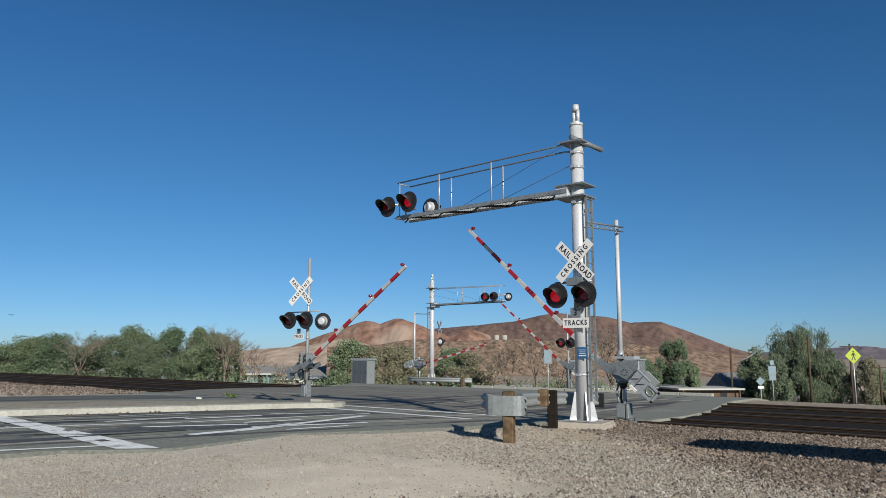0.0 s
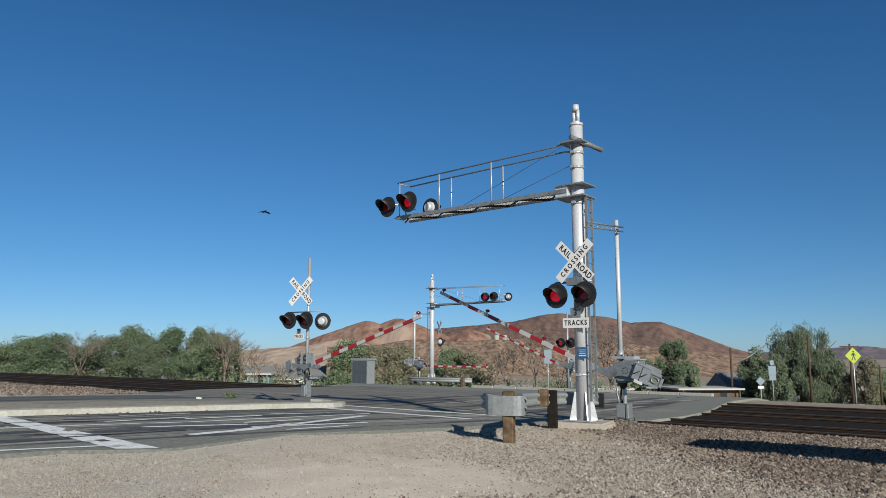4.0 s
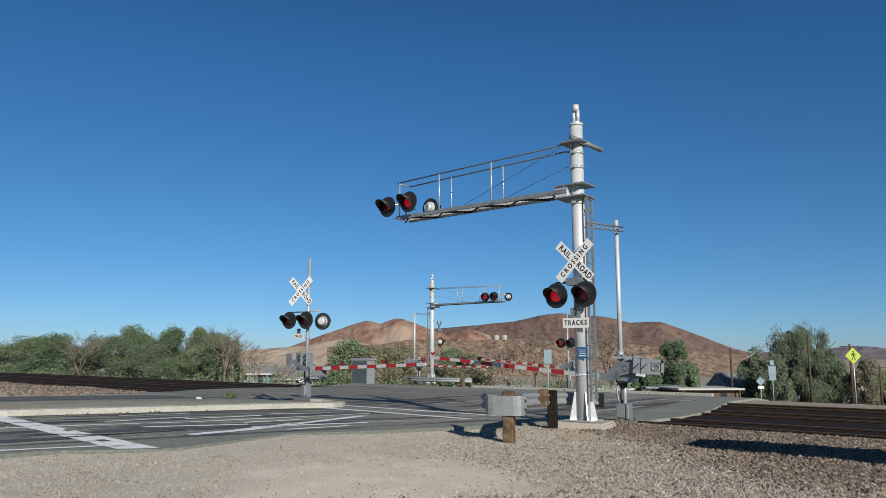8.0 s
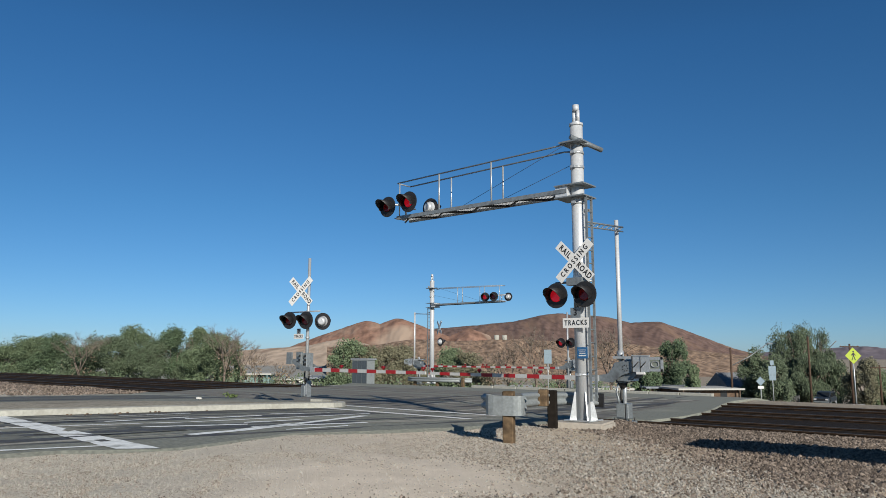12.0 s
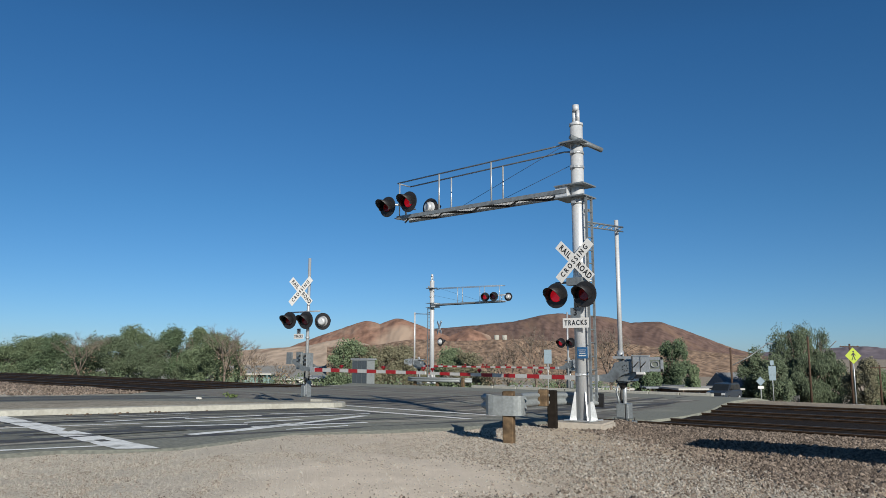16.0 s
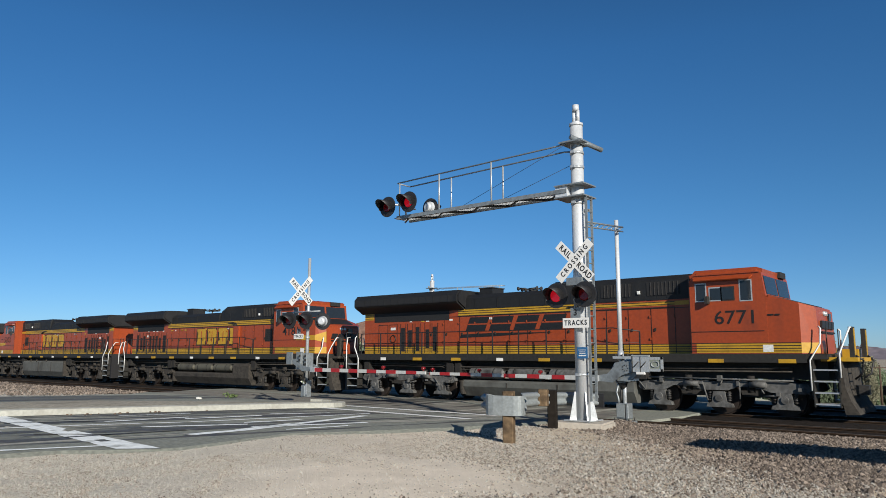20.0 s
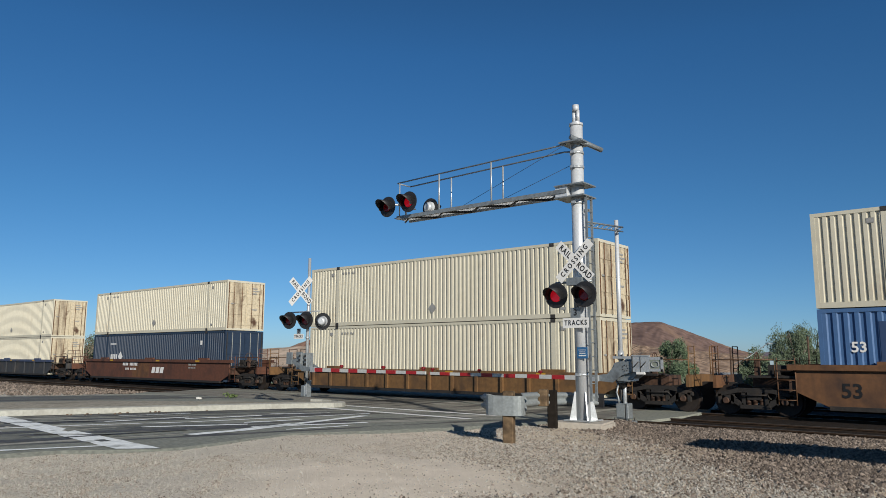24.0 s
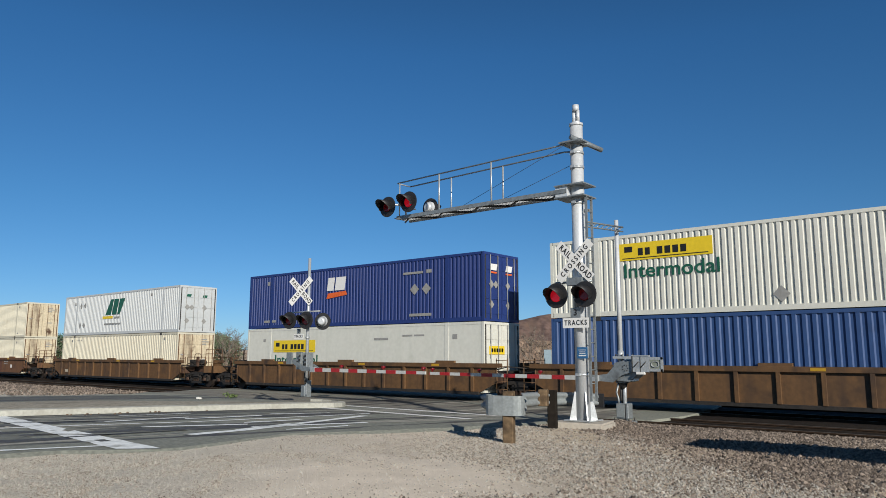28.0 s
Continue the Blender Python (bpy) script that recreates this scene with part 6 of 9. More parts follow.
    part("front_box", boxes((0.3, 0.75, -1.15, -0.65, 1.84, 2.1)), deck_paint, t)
    bm = bmesh.new()
    for y in (-1.35, -0.6, 0.6, 1.35):
        rod(bm, (21.6, y, 1.9), (21.6, y, 2.95), 0.022, 0.022, 6)
    rod(bm, (21.6, -1.35, 2.95), (21.6, -0.6, 2.95), 0.02, 0.02, 6)
    rod(bm, (21.6, 0.6, 2.95), (21.6, 1.35, 2.95), 0.02, 0.02, 6)
    part("end_rail", bm, BLACK, t)
    # fuel tank
    tank_paint = TANKOLIVE if olive and not light_trucks else TANKGREY if not light_trucks else TRUCKGREY if olive else TANKGREY
    for xa, xb, top in (((6.88, 8.35, 1.38), (8.35, 14.45, 0.88)) if light_trucks else ((6.88, 14.45, 1.38),)):
        bm = bmesh.new()
        prism(bm, [(-1.46, 0.62), (-1.2, 0.24), (1.2, 0.24), (1.46, 0.62), (1.46, top - 0.08), (1.36, top), (-1.36, top), (-1.46, top - 0.08)], -xb, -xa, 0, Matrix.Rotation(math.pi / 2, 4, "Z"))
        bmesh.ops.recalc_face_normals(bm, faces=bm.faces[:])
        part("fuel_tank", bm, tank_paint, t, "large dusty fuel tank")
    for sy in (-1, 1):
        for x in (9.9, 12.2):
            part("tank_seam", boxes((x, x + 0.05, *sorted((sy * 1.45, sy * 1.475)), 0.62, 0.8 if light_trucks else 1.32)), TRUCKGREY, t)
        for x in () if light_trucks else (8.3, 9.4, 11.2):
            part("filler_cap", mesh(rod, (x, sy * 1.38, 1.36), (x, sy * 1.44, 1.48), 0.07, 0.06, 10), TRUCKGREY, t)
        part("tank_cap", boxes((14.40, 14.50, *sorted((sy * 0.3, sy * 1.5)), 0.3, 0.86 if light_trucks else 1.4)), TRUCKGREY, t)
    if light_trucks:
        for s in (-1, 1):
            for x in (9.5, 11.4, 13.3):
                bm = bmesh.new()
                rod(bm, (x - 0.76, s * 1.25, 1.16), (x + 0.76, s * 1.25, 1.16), 0.22, 0.22, 16, caps=False)
                rod(bm, (x - 0.86, s * 1.25, 1.16), (x - 0.76, s * 1.25, 1.16), 0.1, 0.22, 16)
                rod(bm, (x + 0.76, s * 1.25, 1.16), (x + 0.86, s * 1.25, 1.16), 0.22, 0.1, 16)
                for q in (-0.45, 0.45):
                    part("tank_strap", mesh(rod, (x + q, s * 1.25, 1.16), (x + q + 0.05, s * 1.25, 1.16), 0.23, 0.23, 16), SILLDARK, t)
                part("air_tank", bm, TRUCKLIGHT if light_trucks is True else TANKOLIVE, t, "dusty cylindrical air tank")
    loco_truck(t, 4.05, TRUCKLIGHT if light_trucks is True else TRUCKGREY)
    loco_truck(t, 17.75, TRUCKLIGHT if light_trucks is True else TRUCKGREY)
    return t


def coords(s, t):
    return s - SPEED * (t - 20.0)


MOVERS = []


def add_mover(ob, s, turn=0.0):
    MOVERS.append((ob, s, turn))
    ob.matrix_world = pose(s, TRAIN_Y, RAIL, 0, 0, turn)
    return ob


add_mover(build_loco("7363", "new", True, False, "orange and black diesel locomotive leading the train", None), -92.98)
add_mover(build_loco("5203", "old", False, False, "orange diesel locomotive with yellow bands, second in the train", None), -70.7)
add_mover(build_loco("4181", "old", True, "tanks", "orange diesel locomotive with a yellow nose flash, running backwards", None), -26.42, 180)
add_mover(build_loco("6771", "new", False, True, "orange diesel locomotive with silvery trucks, last of four", None), -4.12, 180)

# ---- containers ----
CL, CW, CH = 16.154, 2.59, 2.896


def container_paint(name, colour, stain, amount):
    return mat(name, colour, 0.55, 0.0, 0.05, 6, stain, amount, 0.8, 0.03, 30, streak=0.2)


BEIGE = container_paint("beige_container_paint", (0.61, 0.58, 0.465), (0.44, 0.375, 0.265), 0.3)
BEIGERUST = mat("rusty_beige_door_paint", (0.60, 0.52, 0.37), 0.7, 0.0, 0.15, 8, (0.085, 0.042, 0.022), 0.44, 1.3, 0.15, 20, streak=0.62)
RUSTBAR = mat("rusted_locking_bar", (0.16, 0.085, 0.045), 0.75, 0.2, 0.3, 14, (0.36, 0.28, 0.18), 0.4, 3.0)
PATCHBLUE = container_paint("dark_repainted_blue", (0.028, 0.062, 0.15), (0.02, 0.045, 0.11), 0.3)
DEEPBLUE = container_paint("deep_blue_container_paint", (0.026, 0.072, 0.205), (0.014, 0.036, 0.11), 0.35)
NAVY = container_paint("navy_blue_container_paint", (0.014, 0.036, 0.17), (0.010, 0.022, 0.10), 0.2)
MIDBLUE = container_paint("faded_blue_container_paint", (0.055, 0.135, 0.30), (0.10, 0.165, 0.28), 0.3)
INKBLUE = container_paint("ink_blue_container_paint", (0.016, 0.034, 0.068), (0.035, 0.045, 0.065), 0.25)
WHITEBOX = container_paint("white_container_paint", (0.665, 0.67, 0.61), (0.47, 0.50, 0.43), 0.25)
GREYBOX = container_paint("pale_grey_container_paint", (0.52, 0.55, 0.565), (0.40, 0.46, 0.46), 0.2)
GREENMARK = mat("dark_green_mark", (0.008, 0.10, 0.06), 0.5)
YELLOWMARK = mat("yellow_mark", (0.80, 0.58, 0.02), 0.5, spread=0.05)
ORANGEMARK = mat("orange_mark", (0.75, 0.13, 0.02), 0.5)
GREYMARK = mat("grey_mark", (0.30, 0.30, 0.29), 0.6)


def corrugated(side, smooth_wall=False, wide=False):
    """A pressed steel wall along x; side -1 or +1."""
    bm = bmesh.new()
    y_out, d = CW / 2 - 0.012, 0.0 if smooth_wall else 0.040
    z0, z1 = 0.16, CH - 0.10
    xs = []
    x, p = 0.12, 0.29 if wide else 0.2145
    while x + p < CL - 0.1:
        xs += [(x, 0), (x + 0.11, 0), (x + 0.15, d), (x + 0.25, d)] if wide else [(x, 0), (x + 0.105, 0), (x + 0.125, d), (x + 0.1945, d)]
        x += p
    xs += [(CL - 0.1, 0)]
    prev = None
    for x, dd in xs:
        a = bm.verts.new((x, side * (y_out - dd), z0))
        b = bm.verts.new((x, side * (y_out - dd), z1))
        if prev:
            f = (prev[0], a, b, prev[1])
            bm.faces.new(f if side < 0 else tuple(reversed(f)))
        prev = (a, b)
    return bm


def build_container(name, label, paint, door_paint, smooth_wall=False, posts=True, dark_posts=True, wide=False):
    t = thing(name, label, "shipping container", "containers on the train")
    part("side_wall", corrugated(-1, smooth_wall, wide), paint, t, "ribbed steel side wall")
    part("side_wall", corrugated(1, smooth_wall, wide), paint, t, "ribbed steel side wall")
    part("roof", boxes((0.05, CL - 0.05, -CW / 2 + 0.04, CW / 2 - 0.04, CH - 0.06, CH - 0.012)), paint, t)
    part("floor", boxes((0.05, CL - 0.05, -CW / 2 + 0.05, CW / 2 - 0.05, 0.02, 0.16)), DARKSTEEL, t)
    for s in (-1, 1):
        y0, y1 = sorted((s * CW / 2, s * (CW / 2 - 0.07)))
        part("top_rail", boxes((0.1, CL - 0.1, y0, y1, CH - 0.11, CH)), paint, t)
        part("bottom_rail", boxes((0.1, CL - 0.1, y0, y1, 0.0, 0.17)), paint, t)
        for x0, x1 in ((0.0, 0.12), (CL - 0.12, CL)):
            part("corner_post", boxes((x0, x1, y0, y1, 0.0, CH)), paint, t)
        if posts:
            for x in (1.98, CL - 1.98):
                post = part("stacking_post", boxes((x - 0.1, x + 0.1, y0 - (0.004 if s < 0 else -0.0), y1 + (0.004 if s > 0 else 0.0), 0.02, CH - 0.02)), paint, t)
                for z0, z1 in ((CH - 0.14, CH + 0.004), (0.0, 0.14)):
                    part("casting", boxes((x - 0.1, x + 0.1, y0 - 0.012, y1 + 0.012, z0, z1)), DARKSTEEL if dark_posts else paint, post)
    part("front_wall", boxes((0.0, 0.06, -CW / 2 + 0.07, CW / 2 - 0.07, 0.0, CH)), paint, t)
    for s in (-1, 1):
        y0, y1 = sorted((s * 0.012, s * (CW / 2 - 0.08)))
        bm = boxes((CL - 0.07, CL - 0.02, y0, y1, 0.12, CH - 0.12))
        door = part("door", bm, door_paint, t, "steel door leaf")
        for k in range(4):
            part("door_panel", boxes((CL - 0.02, CL + 0.0, y0 + 0.06, y1 - 0.06, 0.3 + k * 0.62, 0.75 + k * 0.62)), door_paint, door)
        for f in (0.3, 0.75):
            y = y0 + (y1 - y0) * f
            part("locking_bar", mesh(rod, (CL + 0.035, y, 0.1), (CL + 0.035, y, CH - 0.1), 0.018, 0.018, 6), RUSTBAR if door_paint is BEIGERUST else GREYMARK, door, "upright locking bar")
        part("hinge_line", boxes((CL - 0.02, CL + 0.02, *((y0, y0 + 0.05) if s < 0 else (y1 - 0.05, y1)), 0.1, CH - 0.1)), RUSTBAR if door_paint is BEIGERUST else DARKSTEEL, door)
    part("door_header", boxes((CL - 0.08, CL, -CW / 2 + 0.07, CW / 2 - 0.07, CH - 0.12, CH)), paint, t)
    part("door_sill", boxes((CL - 0.08, CL, -CW / 2 + 0.07, CW / 2 - 0.07, 0.0, 0.12)), paint, t)
    return t


def mark(parent, name, material, label, *rects):
    """Flat paint on the near wall, in x and z."""
    if name == "code_marks":
        for r in rects:
            mark(parent, "code_mark", material, label, r)
        return None
    bm = bmesh.new()
    y = -CW / 2 + 0.004
    for r in rects:
        if len(r) == 4:
            x0, x1, z0, z1 = r
            prism(bm, [(x0, z0), (x1, z0), (x1, z1), (x0, z1)], y - 0.006, y)
        else:
            prism(bm, [(r[2 * i], r[2 * i + 1]) for i in range(len(r) // 2)], y - 0.006, y)
    bmesh.ops.recalc_face_normals(bm, faces=bm.faces[:])
    return part(name, bm, material, parent, label)


def diamond(x, z, r):
    return (x - r, z, x, z - r, x + r, z, x, z + r)


beige = build_container("container", "beige ribbed shipping container with rust-streaked doors", BEIGE, BEIGERUST)
mark(beige, "code_marks", GREYMARK, "small unreadable code marks", (2.3, 2.42, 2.5, 2.6), (2.5, 2.62, 2.5, 2.6), (2.7, 2.82, 2.5, 2.6), (2.95, 3.05, 2.5, 2.6), (3.1, 3.2, 2.5, 2.6), (1.5, 1.7, 2.45, 2.6), (14.5, 14.7, 2.45, 2.6), (14.5, 14.75, 0.3, 0.4))
beige_top = copy_thing(beige, Matrix())
mark(beige_top, "emblem_plate", GREYMARK, "grey diamond plate", diamond(8.1, 0.62, 0.24))
midblue = build_container("container", "faded blue ribbed shipping container", MIDBLUE, MIDBLUE, wide=True)
mark(midblue, "code_marks", WHITE, "small white marks", (11.5, 11.65, 2.4, 2.55), (11.75, 12.3, 2.4, 2.52), (12.4, 12.6, 2.4, 2.55))
lettering("length_number", "53", 0.42, WHITE, midblue, pose(1.05, -CW / 2 - 0.005, 1.75), 0.002)
deepblue = build_container("container", "deep blue ribbed shipping container", DEEPBLUE, DEEPBLUE, wide=True)
patched = copy_thing(midblue, Matrix())
mark(patched, "faded_patch", PATCHBLUE, "darker repainted patches", (1.6, 4.6, 1.35, 2.5), (5.3, 11.0, 1.25, 1.75))
inkblue = build_container("container", "dark ink-blue shipping container with a small white emblem", INKBLUE, INKBLUE)
mark(inkblue, "emblem", WHITE, "white bars and a diamond ring", (2.6, 2.75, 1.2, 1.55), (2.85, 3.0, 1.2, 1.55), (3.1, 3.25, 1.2, 1.55), (3.35, 3.5, 1.2, 1.55), diamond(3.95, 1.4, 0.32), (2.5, 2.6, 2.2, 2.3), (2.7, 3.3, 2.2, 2.28), (13.6, 13.8, 2.1, 2.35))
navy = build_container("container", "navy blue ribbed shipping container with white markings", NAVY, NAVY, dark_posts=False)
mark(navy, "emblem", WHITE, "white emblem blocks", (6.42, 1.75, 6.9, 1.75, 7.0, 2.4, 6.52, 2.4), (7.0, 1.75, 7.7, 1.75, 7.8, 2.4, 7.1, 2.4))
mark(navy, "emblem_underline", ORANGEMARK, "orange slanted underline", (6.4, 1.35, 7.9, 1.5, 7.8, 1.7, 6.5, 1.62))
mark(navy, "code_marks", GREYMARK, "grey marks and diamonds", diamond(12.3, 1.5, 0.26), diamond(13.0, 1.5, 0.26), (11.6, 12.8, 2.2, 2.3), (13.0, 13.3, 2.2, 2.35), (12.0, 13.3, 0.3, 0.42), (1.6, 1.8, 2.3, 2.5), (1.4, 2.4, 0.3, 0.42))
white_low = build_container("container", "white smooth-sided shipping container with a yellow panel", WHITEBOX, WHITEBOX, True, dark_posts=False)
white_top = build_container("container", "white ribbed shipping container with a yellow panel", WHITEBOX, WHITEBOX, False, dark_posts=False)
for c, x0, zp in ((white_low, 2.3, 1.65), (white_top, 2.9, 1.95)):
    panel = mark(c, "panel", YELLOWMARK, "yellow panel with dark bars", (x0, x0 + 3.35, zp, zp + 0.62))
    bm = bmesh.new()
    for k, (a, b) in enumerate(((0.72, 0.90), (0.98, 1.16), (1.42, 1.62), (1.7, 1.9), (1.98, 2.18), (2.26, 2.46))):
        box(bm, x0 + a, x0 + b, -CW / 2 - 0.008, -CW / 2 - 0.002, zp + 0.16, zp + 0.42)
    box(bm, x0 + 0.12, x0 + 3.2, -CW / 2 - 0.008, -CW / 2 - 0.002, zp + 0.06, zp + 0.09)
    box(bm, x0 + 0.2, x0 + 0.5, -CW / 2 - 0.008, -CW / 2 - 0.002, zp + 0.3, zp + 0.5)
    part("panel_bars", bm, SIGNBLACK, panel)
    lettering("word", "Intermodal", 0.70, GREENMARK, c, pose(x0 + 1.86, -CW / 2 - 0.006, zp - 0.40), 0.002, "dark green lettering", stretch=1.12, bold=0.012)
mark(white_top, "emblem_plate", GREYMARK, "pale grey diamond plate", diamond(8.3, 0.5, 0.26))
mark(white_low, "code_marks", GREYMARK, "small grey marks", (9.8, 10.7, 2.2, 2.3), (11.6, 12.2, 2.35, 2.42), (12.3, 12.9, 2.35, 2.42), (14.5, 14.75, 2.2, 2.4), (1.4, 1.6, 2.2, 2.35))
pale = build_container("container", "pale grey ribbed shipping container with a green emblem", GREYBOX, GREYBOX, dark_posts=False)
mark(pale, "emblem", GREENMARK, "dark green slanted emblem blocks", (6.5, 1.35, 7.3, 1.35, 7.62, 2.42, 7.2, 2.42), (7.42, 1.35, 8.08, 1.35, 8.36, 2.42, 7.72, 2.42), (8.2, 1.35, 8.55, 1.35, 9.2, 2.42, 8.48, 2.42))
mark(pale, "emblem_underline", YELLOWMARK, "yellow bar", (6.1, 7.6, 1.08, 1.26))
mark(pale, "code_marks", GREYMARK, "grey diamonds and marks", diamond(2.65, 2.15, 0.2), diamond(3.25, 2.15, 0.2), diamond(2.65, 0.7, 0.2), diamond(3.25, 0.7, 0.2), (7.8, 8.6, 1.08, 1.2), (6.4, 8.8, 0.66, 0.76), (1.6, 1.8, 2.2, 2.4), (12.6, 12.8, 2.4, 2.55))



def door_mark(parent, material, label, name, y0, y1, z0, z1, slant=0.0):
    """Flat paint or a plate on the door end."""
    bm = bmesh.new()
    hull8(bm, [(CL + 0.003, y0, z0), (CL + 0.012, y0, z0), (CL + 0.012, y1, z0), (CL + 0.003, y1, z0), (CL + 0.003, y0 + slant, z1), (CL + 0.012, y0 + slant, z1), (CL + 0.012, y1 + slant, z1), (CL + 0.003, y1 + slant, z1)])
    part(name, bm, material, parent, label)


for y in (-0.85, 0.28):
    door_mark(navy, WHITE, "white emblem block", "emblem", y, y + 0.45, 2.15, 2.42, 0.08)
    door_mark(navy, ORANGEMARK, "orange underline", "emblem_underline", y, y + 0.45, 2.02, 2.09, 0.05)
    door_mark(pale, GREENMARK, "dark green emblem block", "emblem", y, y + 0.3, 2.2, 2.36, 0.06)
for c in (navy, pale):
    for y, z in ((-0.75, 1.55), (-0.45, 1.55), (0.45, 1.55), (-0.75, 0.7), (0.45, 0.7)):
        bm = bmesh.new()
        rod(bm, (CL + 0.003, y, z), (CL + 0.012, y, z), 0.17, 0.17, 4)
        part("emblem_plate", bm, GREYMARK, c, "grey diamond plate")
for c in (white_low, white_top):
    door_mark(c, YELLOWMARK, "yellow panel", "panel", -0.95, 0.15, 1.55, 1.9)
    for k in range(5):
        door_mark(c, SIGNBLACK, "dark bar", "panel_bar", -0.8 + k * 0.18, -0.68 + k * 0.18, 1.64, 1.8)
for c in (beige, beige_top):
    for y, z, w in ((0.35, 2.45, 0.4), (0.35, 2.3, 0.55), (0.4, 2.15, 0.3), (-1.05, 1.5, 0.25), (0.35, 1.2, 0.4)):
        door_mark(c, GREYMARK, "small unreadable code mark", "code_mark", y, y + w, z, z + 0.07)

STACKS = [  # start of each stack along the train, lower box, upper box
    (-0.10, beige, beige_top), (19.3, beige, beige_top), (38.75, beige, beige_top), (62.2, inkblue, beige_top), (85.75, beige, beige_top),
    (109.1, patched, beige_top), (128.45, midblue, beige_top), (147.8, beige, beige_top), (171.3, beige, pale), (194.7, white_low, navy), (214.05, deepblue, white_top)]
FLOOR = 0.37
used = set()
for s, low, high in STACKS:
    for c, z in ((low, FLOOR), (high, FLOOR + CH + 0.032)):
        ob = c if c not in used else copy_thing(c, Matrix())
        used.add(c)
        MOVERS.append((ob, s, ("z", z)))
        ob.matrix_world = pose(s, TRAIN_Y, RAIL + z)

# ---- well cars ----
def car_paint(name, colour, stain):
    return mat(name, colour, 0.7, 0.0, 0.2, 7, stain, 0.5, 0.9, 0.1, 25, streak=0.6)


CARDARK = car_paint("dark_grey_car_paint", (0.032, 0.036, 0.042), (0.075, 0.062, 0.05))
CARBLUE = car_paint("slate_blue_sill_paint", (0.045, 0.065, 0.13), (0.09, 0.085, 0.08))
CARBROWN = car_paint("brown_car_paint", (0.145, 0.066, 0.026), (0.055, 0.028, 0.017))
CARRUST = car_paint("rust_red_car_paint", (0.115, 0.044, 0.024), (0.055, 0.026, 0.017))
CARMUSTARD = car_paint("mustard_brown_car_paint", (0.165, 0.086, 0.030), (0.07, 0.04, 0.021))
CARTAN = car_paint("ribbed_tan_brown_paint", (0.125, 0.064, 0.024), (0.045, 0.026, 0.016))
# near-black tone also holds the shade beneath the cars
UNDERFRAME = mat("sooty_shaded_underframe_steel", (0.022, 0.019, 0.017), 0.75, 0.1, 0.35, 12, (0.06, 0.042, 0.03), 0.35, 2.5, 0.2, 25)
PLATFORM = mat("rusty_dark_platform_paint", (0.075, 0.038, 0.022), 0.75, 0.0, 0.35, 8, (0.03, 0.02, 0.015), 0.5, 1.5, 0.15, 25)


def freight_truck(parent, x):
    tr = part("truck", boxes((x - 0.22, x + 0.22, -1.15, 1.15, 0.5, 0.74)), UNDERFRAME, parent, "two-axle freight truck")
    for s in (-1, 1):
        y0, y1 = sorted((s * 0.98, s * 1.12))
        bm = bmesh.new()
        # cast frame: arched top bar, sloping legs, spring seat and pedestals
        prism(bm, [(x - 1.22, 0.56), (x - 0.5, 0.72), (x + 0.5, 0.72), (x + 1.22, 0.56), (x + 1.2, 0.68), (x + 0.5, 0.86), (x - 0.5, 0.86), (x - 1.2, 0.68)], y0, y1)
        prism(bm, [(x - 0.95, 0.6), (x - 0.72, 0.66), (x - 0.3, 0.32), (x - 0.4, 0.22)], y0, y1)
        prism(bm, [(x + 0.95, 0.6), (x + 0.72, 0.66), (x + 0.3, 0.32), (x + 0.4, 0.22)], y0, y1)
        prism(bm, [(x - 0.45, 0.22), (x + 0.45, 0.22), (x + 0.45, 0.34), (x - 0.45, 0.34)], y0 - 0.02, y1 + 0.02)
        for q in (-0.34, 0.34):
            prism(bm, [(x + q - 0.06, 0.34), (x + q + 0.06, 0.34), (x + q + 0.06, 0.74), (x + q - 0.06, 0.74)], y0, y1)
        for ax in (-0.89, 0.89):
            for q in (-0.2, 0.2):
                prism(bm, [(x + ax + q - 0.05, 0.36), (x + ax + q + 0.05, 0.36), (x + ax + q + 0.05, 0.66), (x + ax + q - 0.05, 0.66)], y0, y1)
        bmesh.ops.recalc_face_normals(bm, faces=bm.faces[:])
        # side frame coloured as dark as the shadow it stands in
        part("side_frame", bm, UNDERFRAME, tr)
        for q in (-0.2, 0.0, 0.2):
            bm = bmesh.new()
            for k in range(5):
                rod(bm, (x + q, s * 1.06, 0.35 + k * 0.04), (x + q, s * 1.06, 0.372 + k * 0.04), 0.085, 0.085, 10)
            part("spring", bm, PLATFORM, tr)
        for ax in (-0.89, 0.89):
            bm = bmesh.new()
            rod(bm, (x + ax, s * 0.7, 0.46), (x + ax, s * 0.84, 0.46), 0.46, 0.44, 24, caps=False)
            rod(bm, (x + ax, s * 0.835, 0.46), (x + ax, s * 0.80, 0.46), 0.44, 0.36, 24)
            rod(bm, (x + ax, s * 0.66, 0.46), (x + ax, s * 0.7, 0.46), 0.49, 0.49, 24)
            rod(bm, (x + ax, s * 0.78, 0.46), (x + ax, s * 0.9, 0.46), 0.14, 0.12, 12)
            part("wheel", bm, WHEEL, tr)
            part("bearing", mesh(rod, (x + ax, s * 0.95, 0.46), (x + ax, s * 1.18, 0.46), 0.12, 0.09, 12), PLATFORM, tr)
        part("brake_beam", mesh(tube, [(x - 0.45, s * 0.9, 0.4), (x - 0.4, s * 1.2, 0.62), (x + 0.4, s * 1.2, 0.66), (x + 0.5, s * 0.9, 0.42)], 0.025, 6), UNDERFRAME, tr)
    return tr


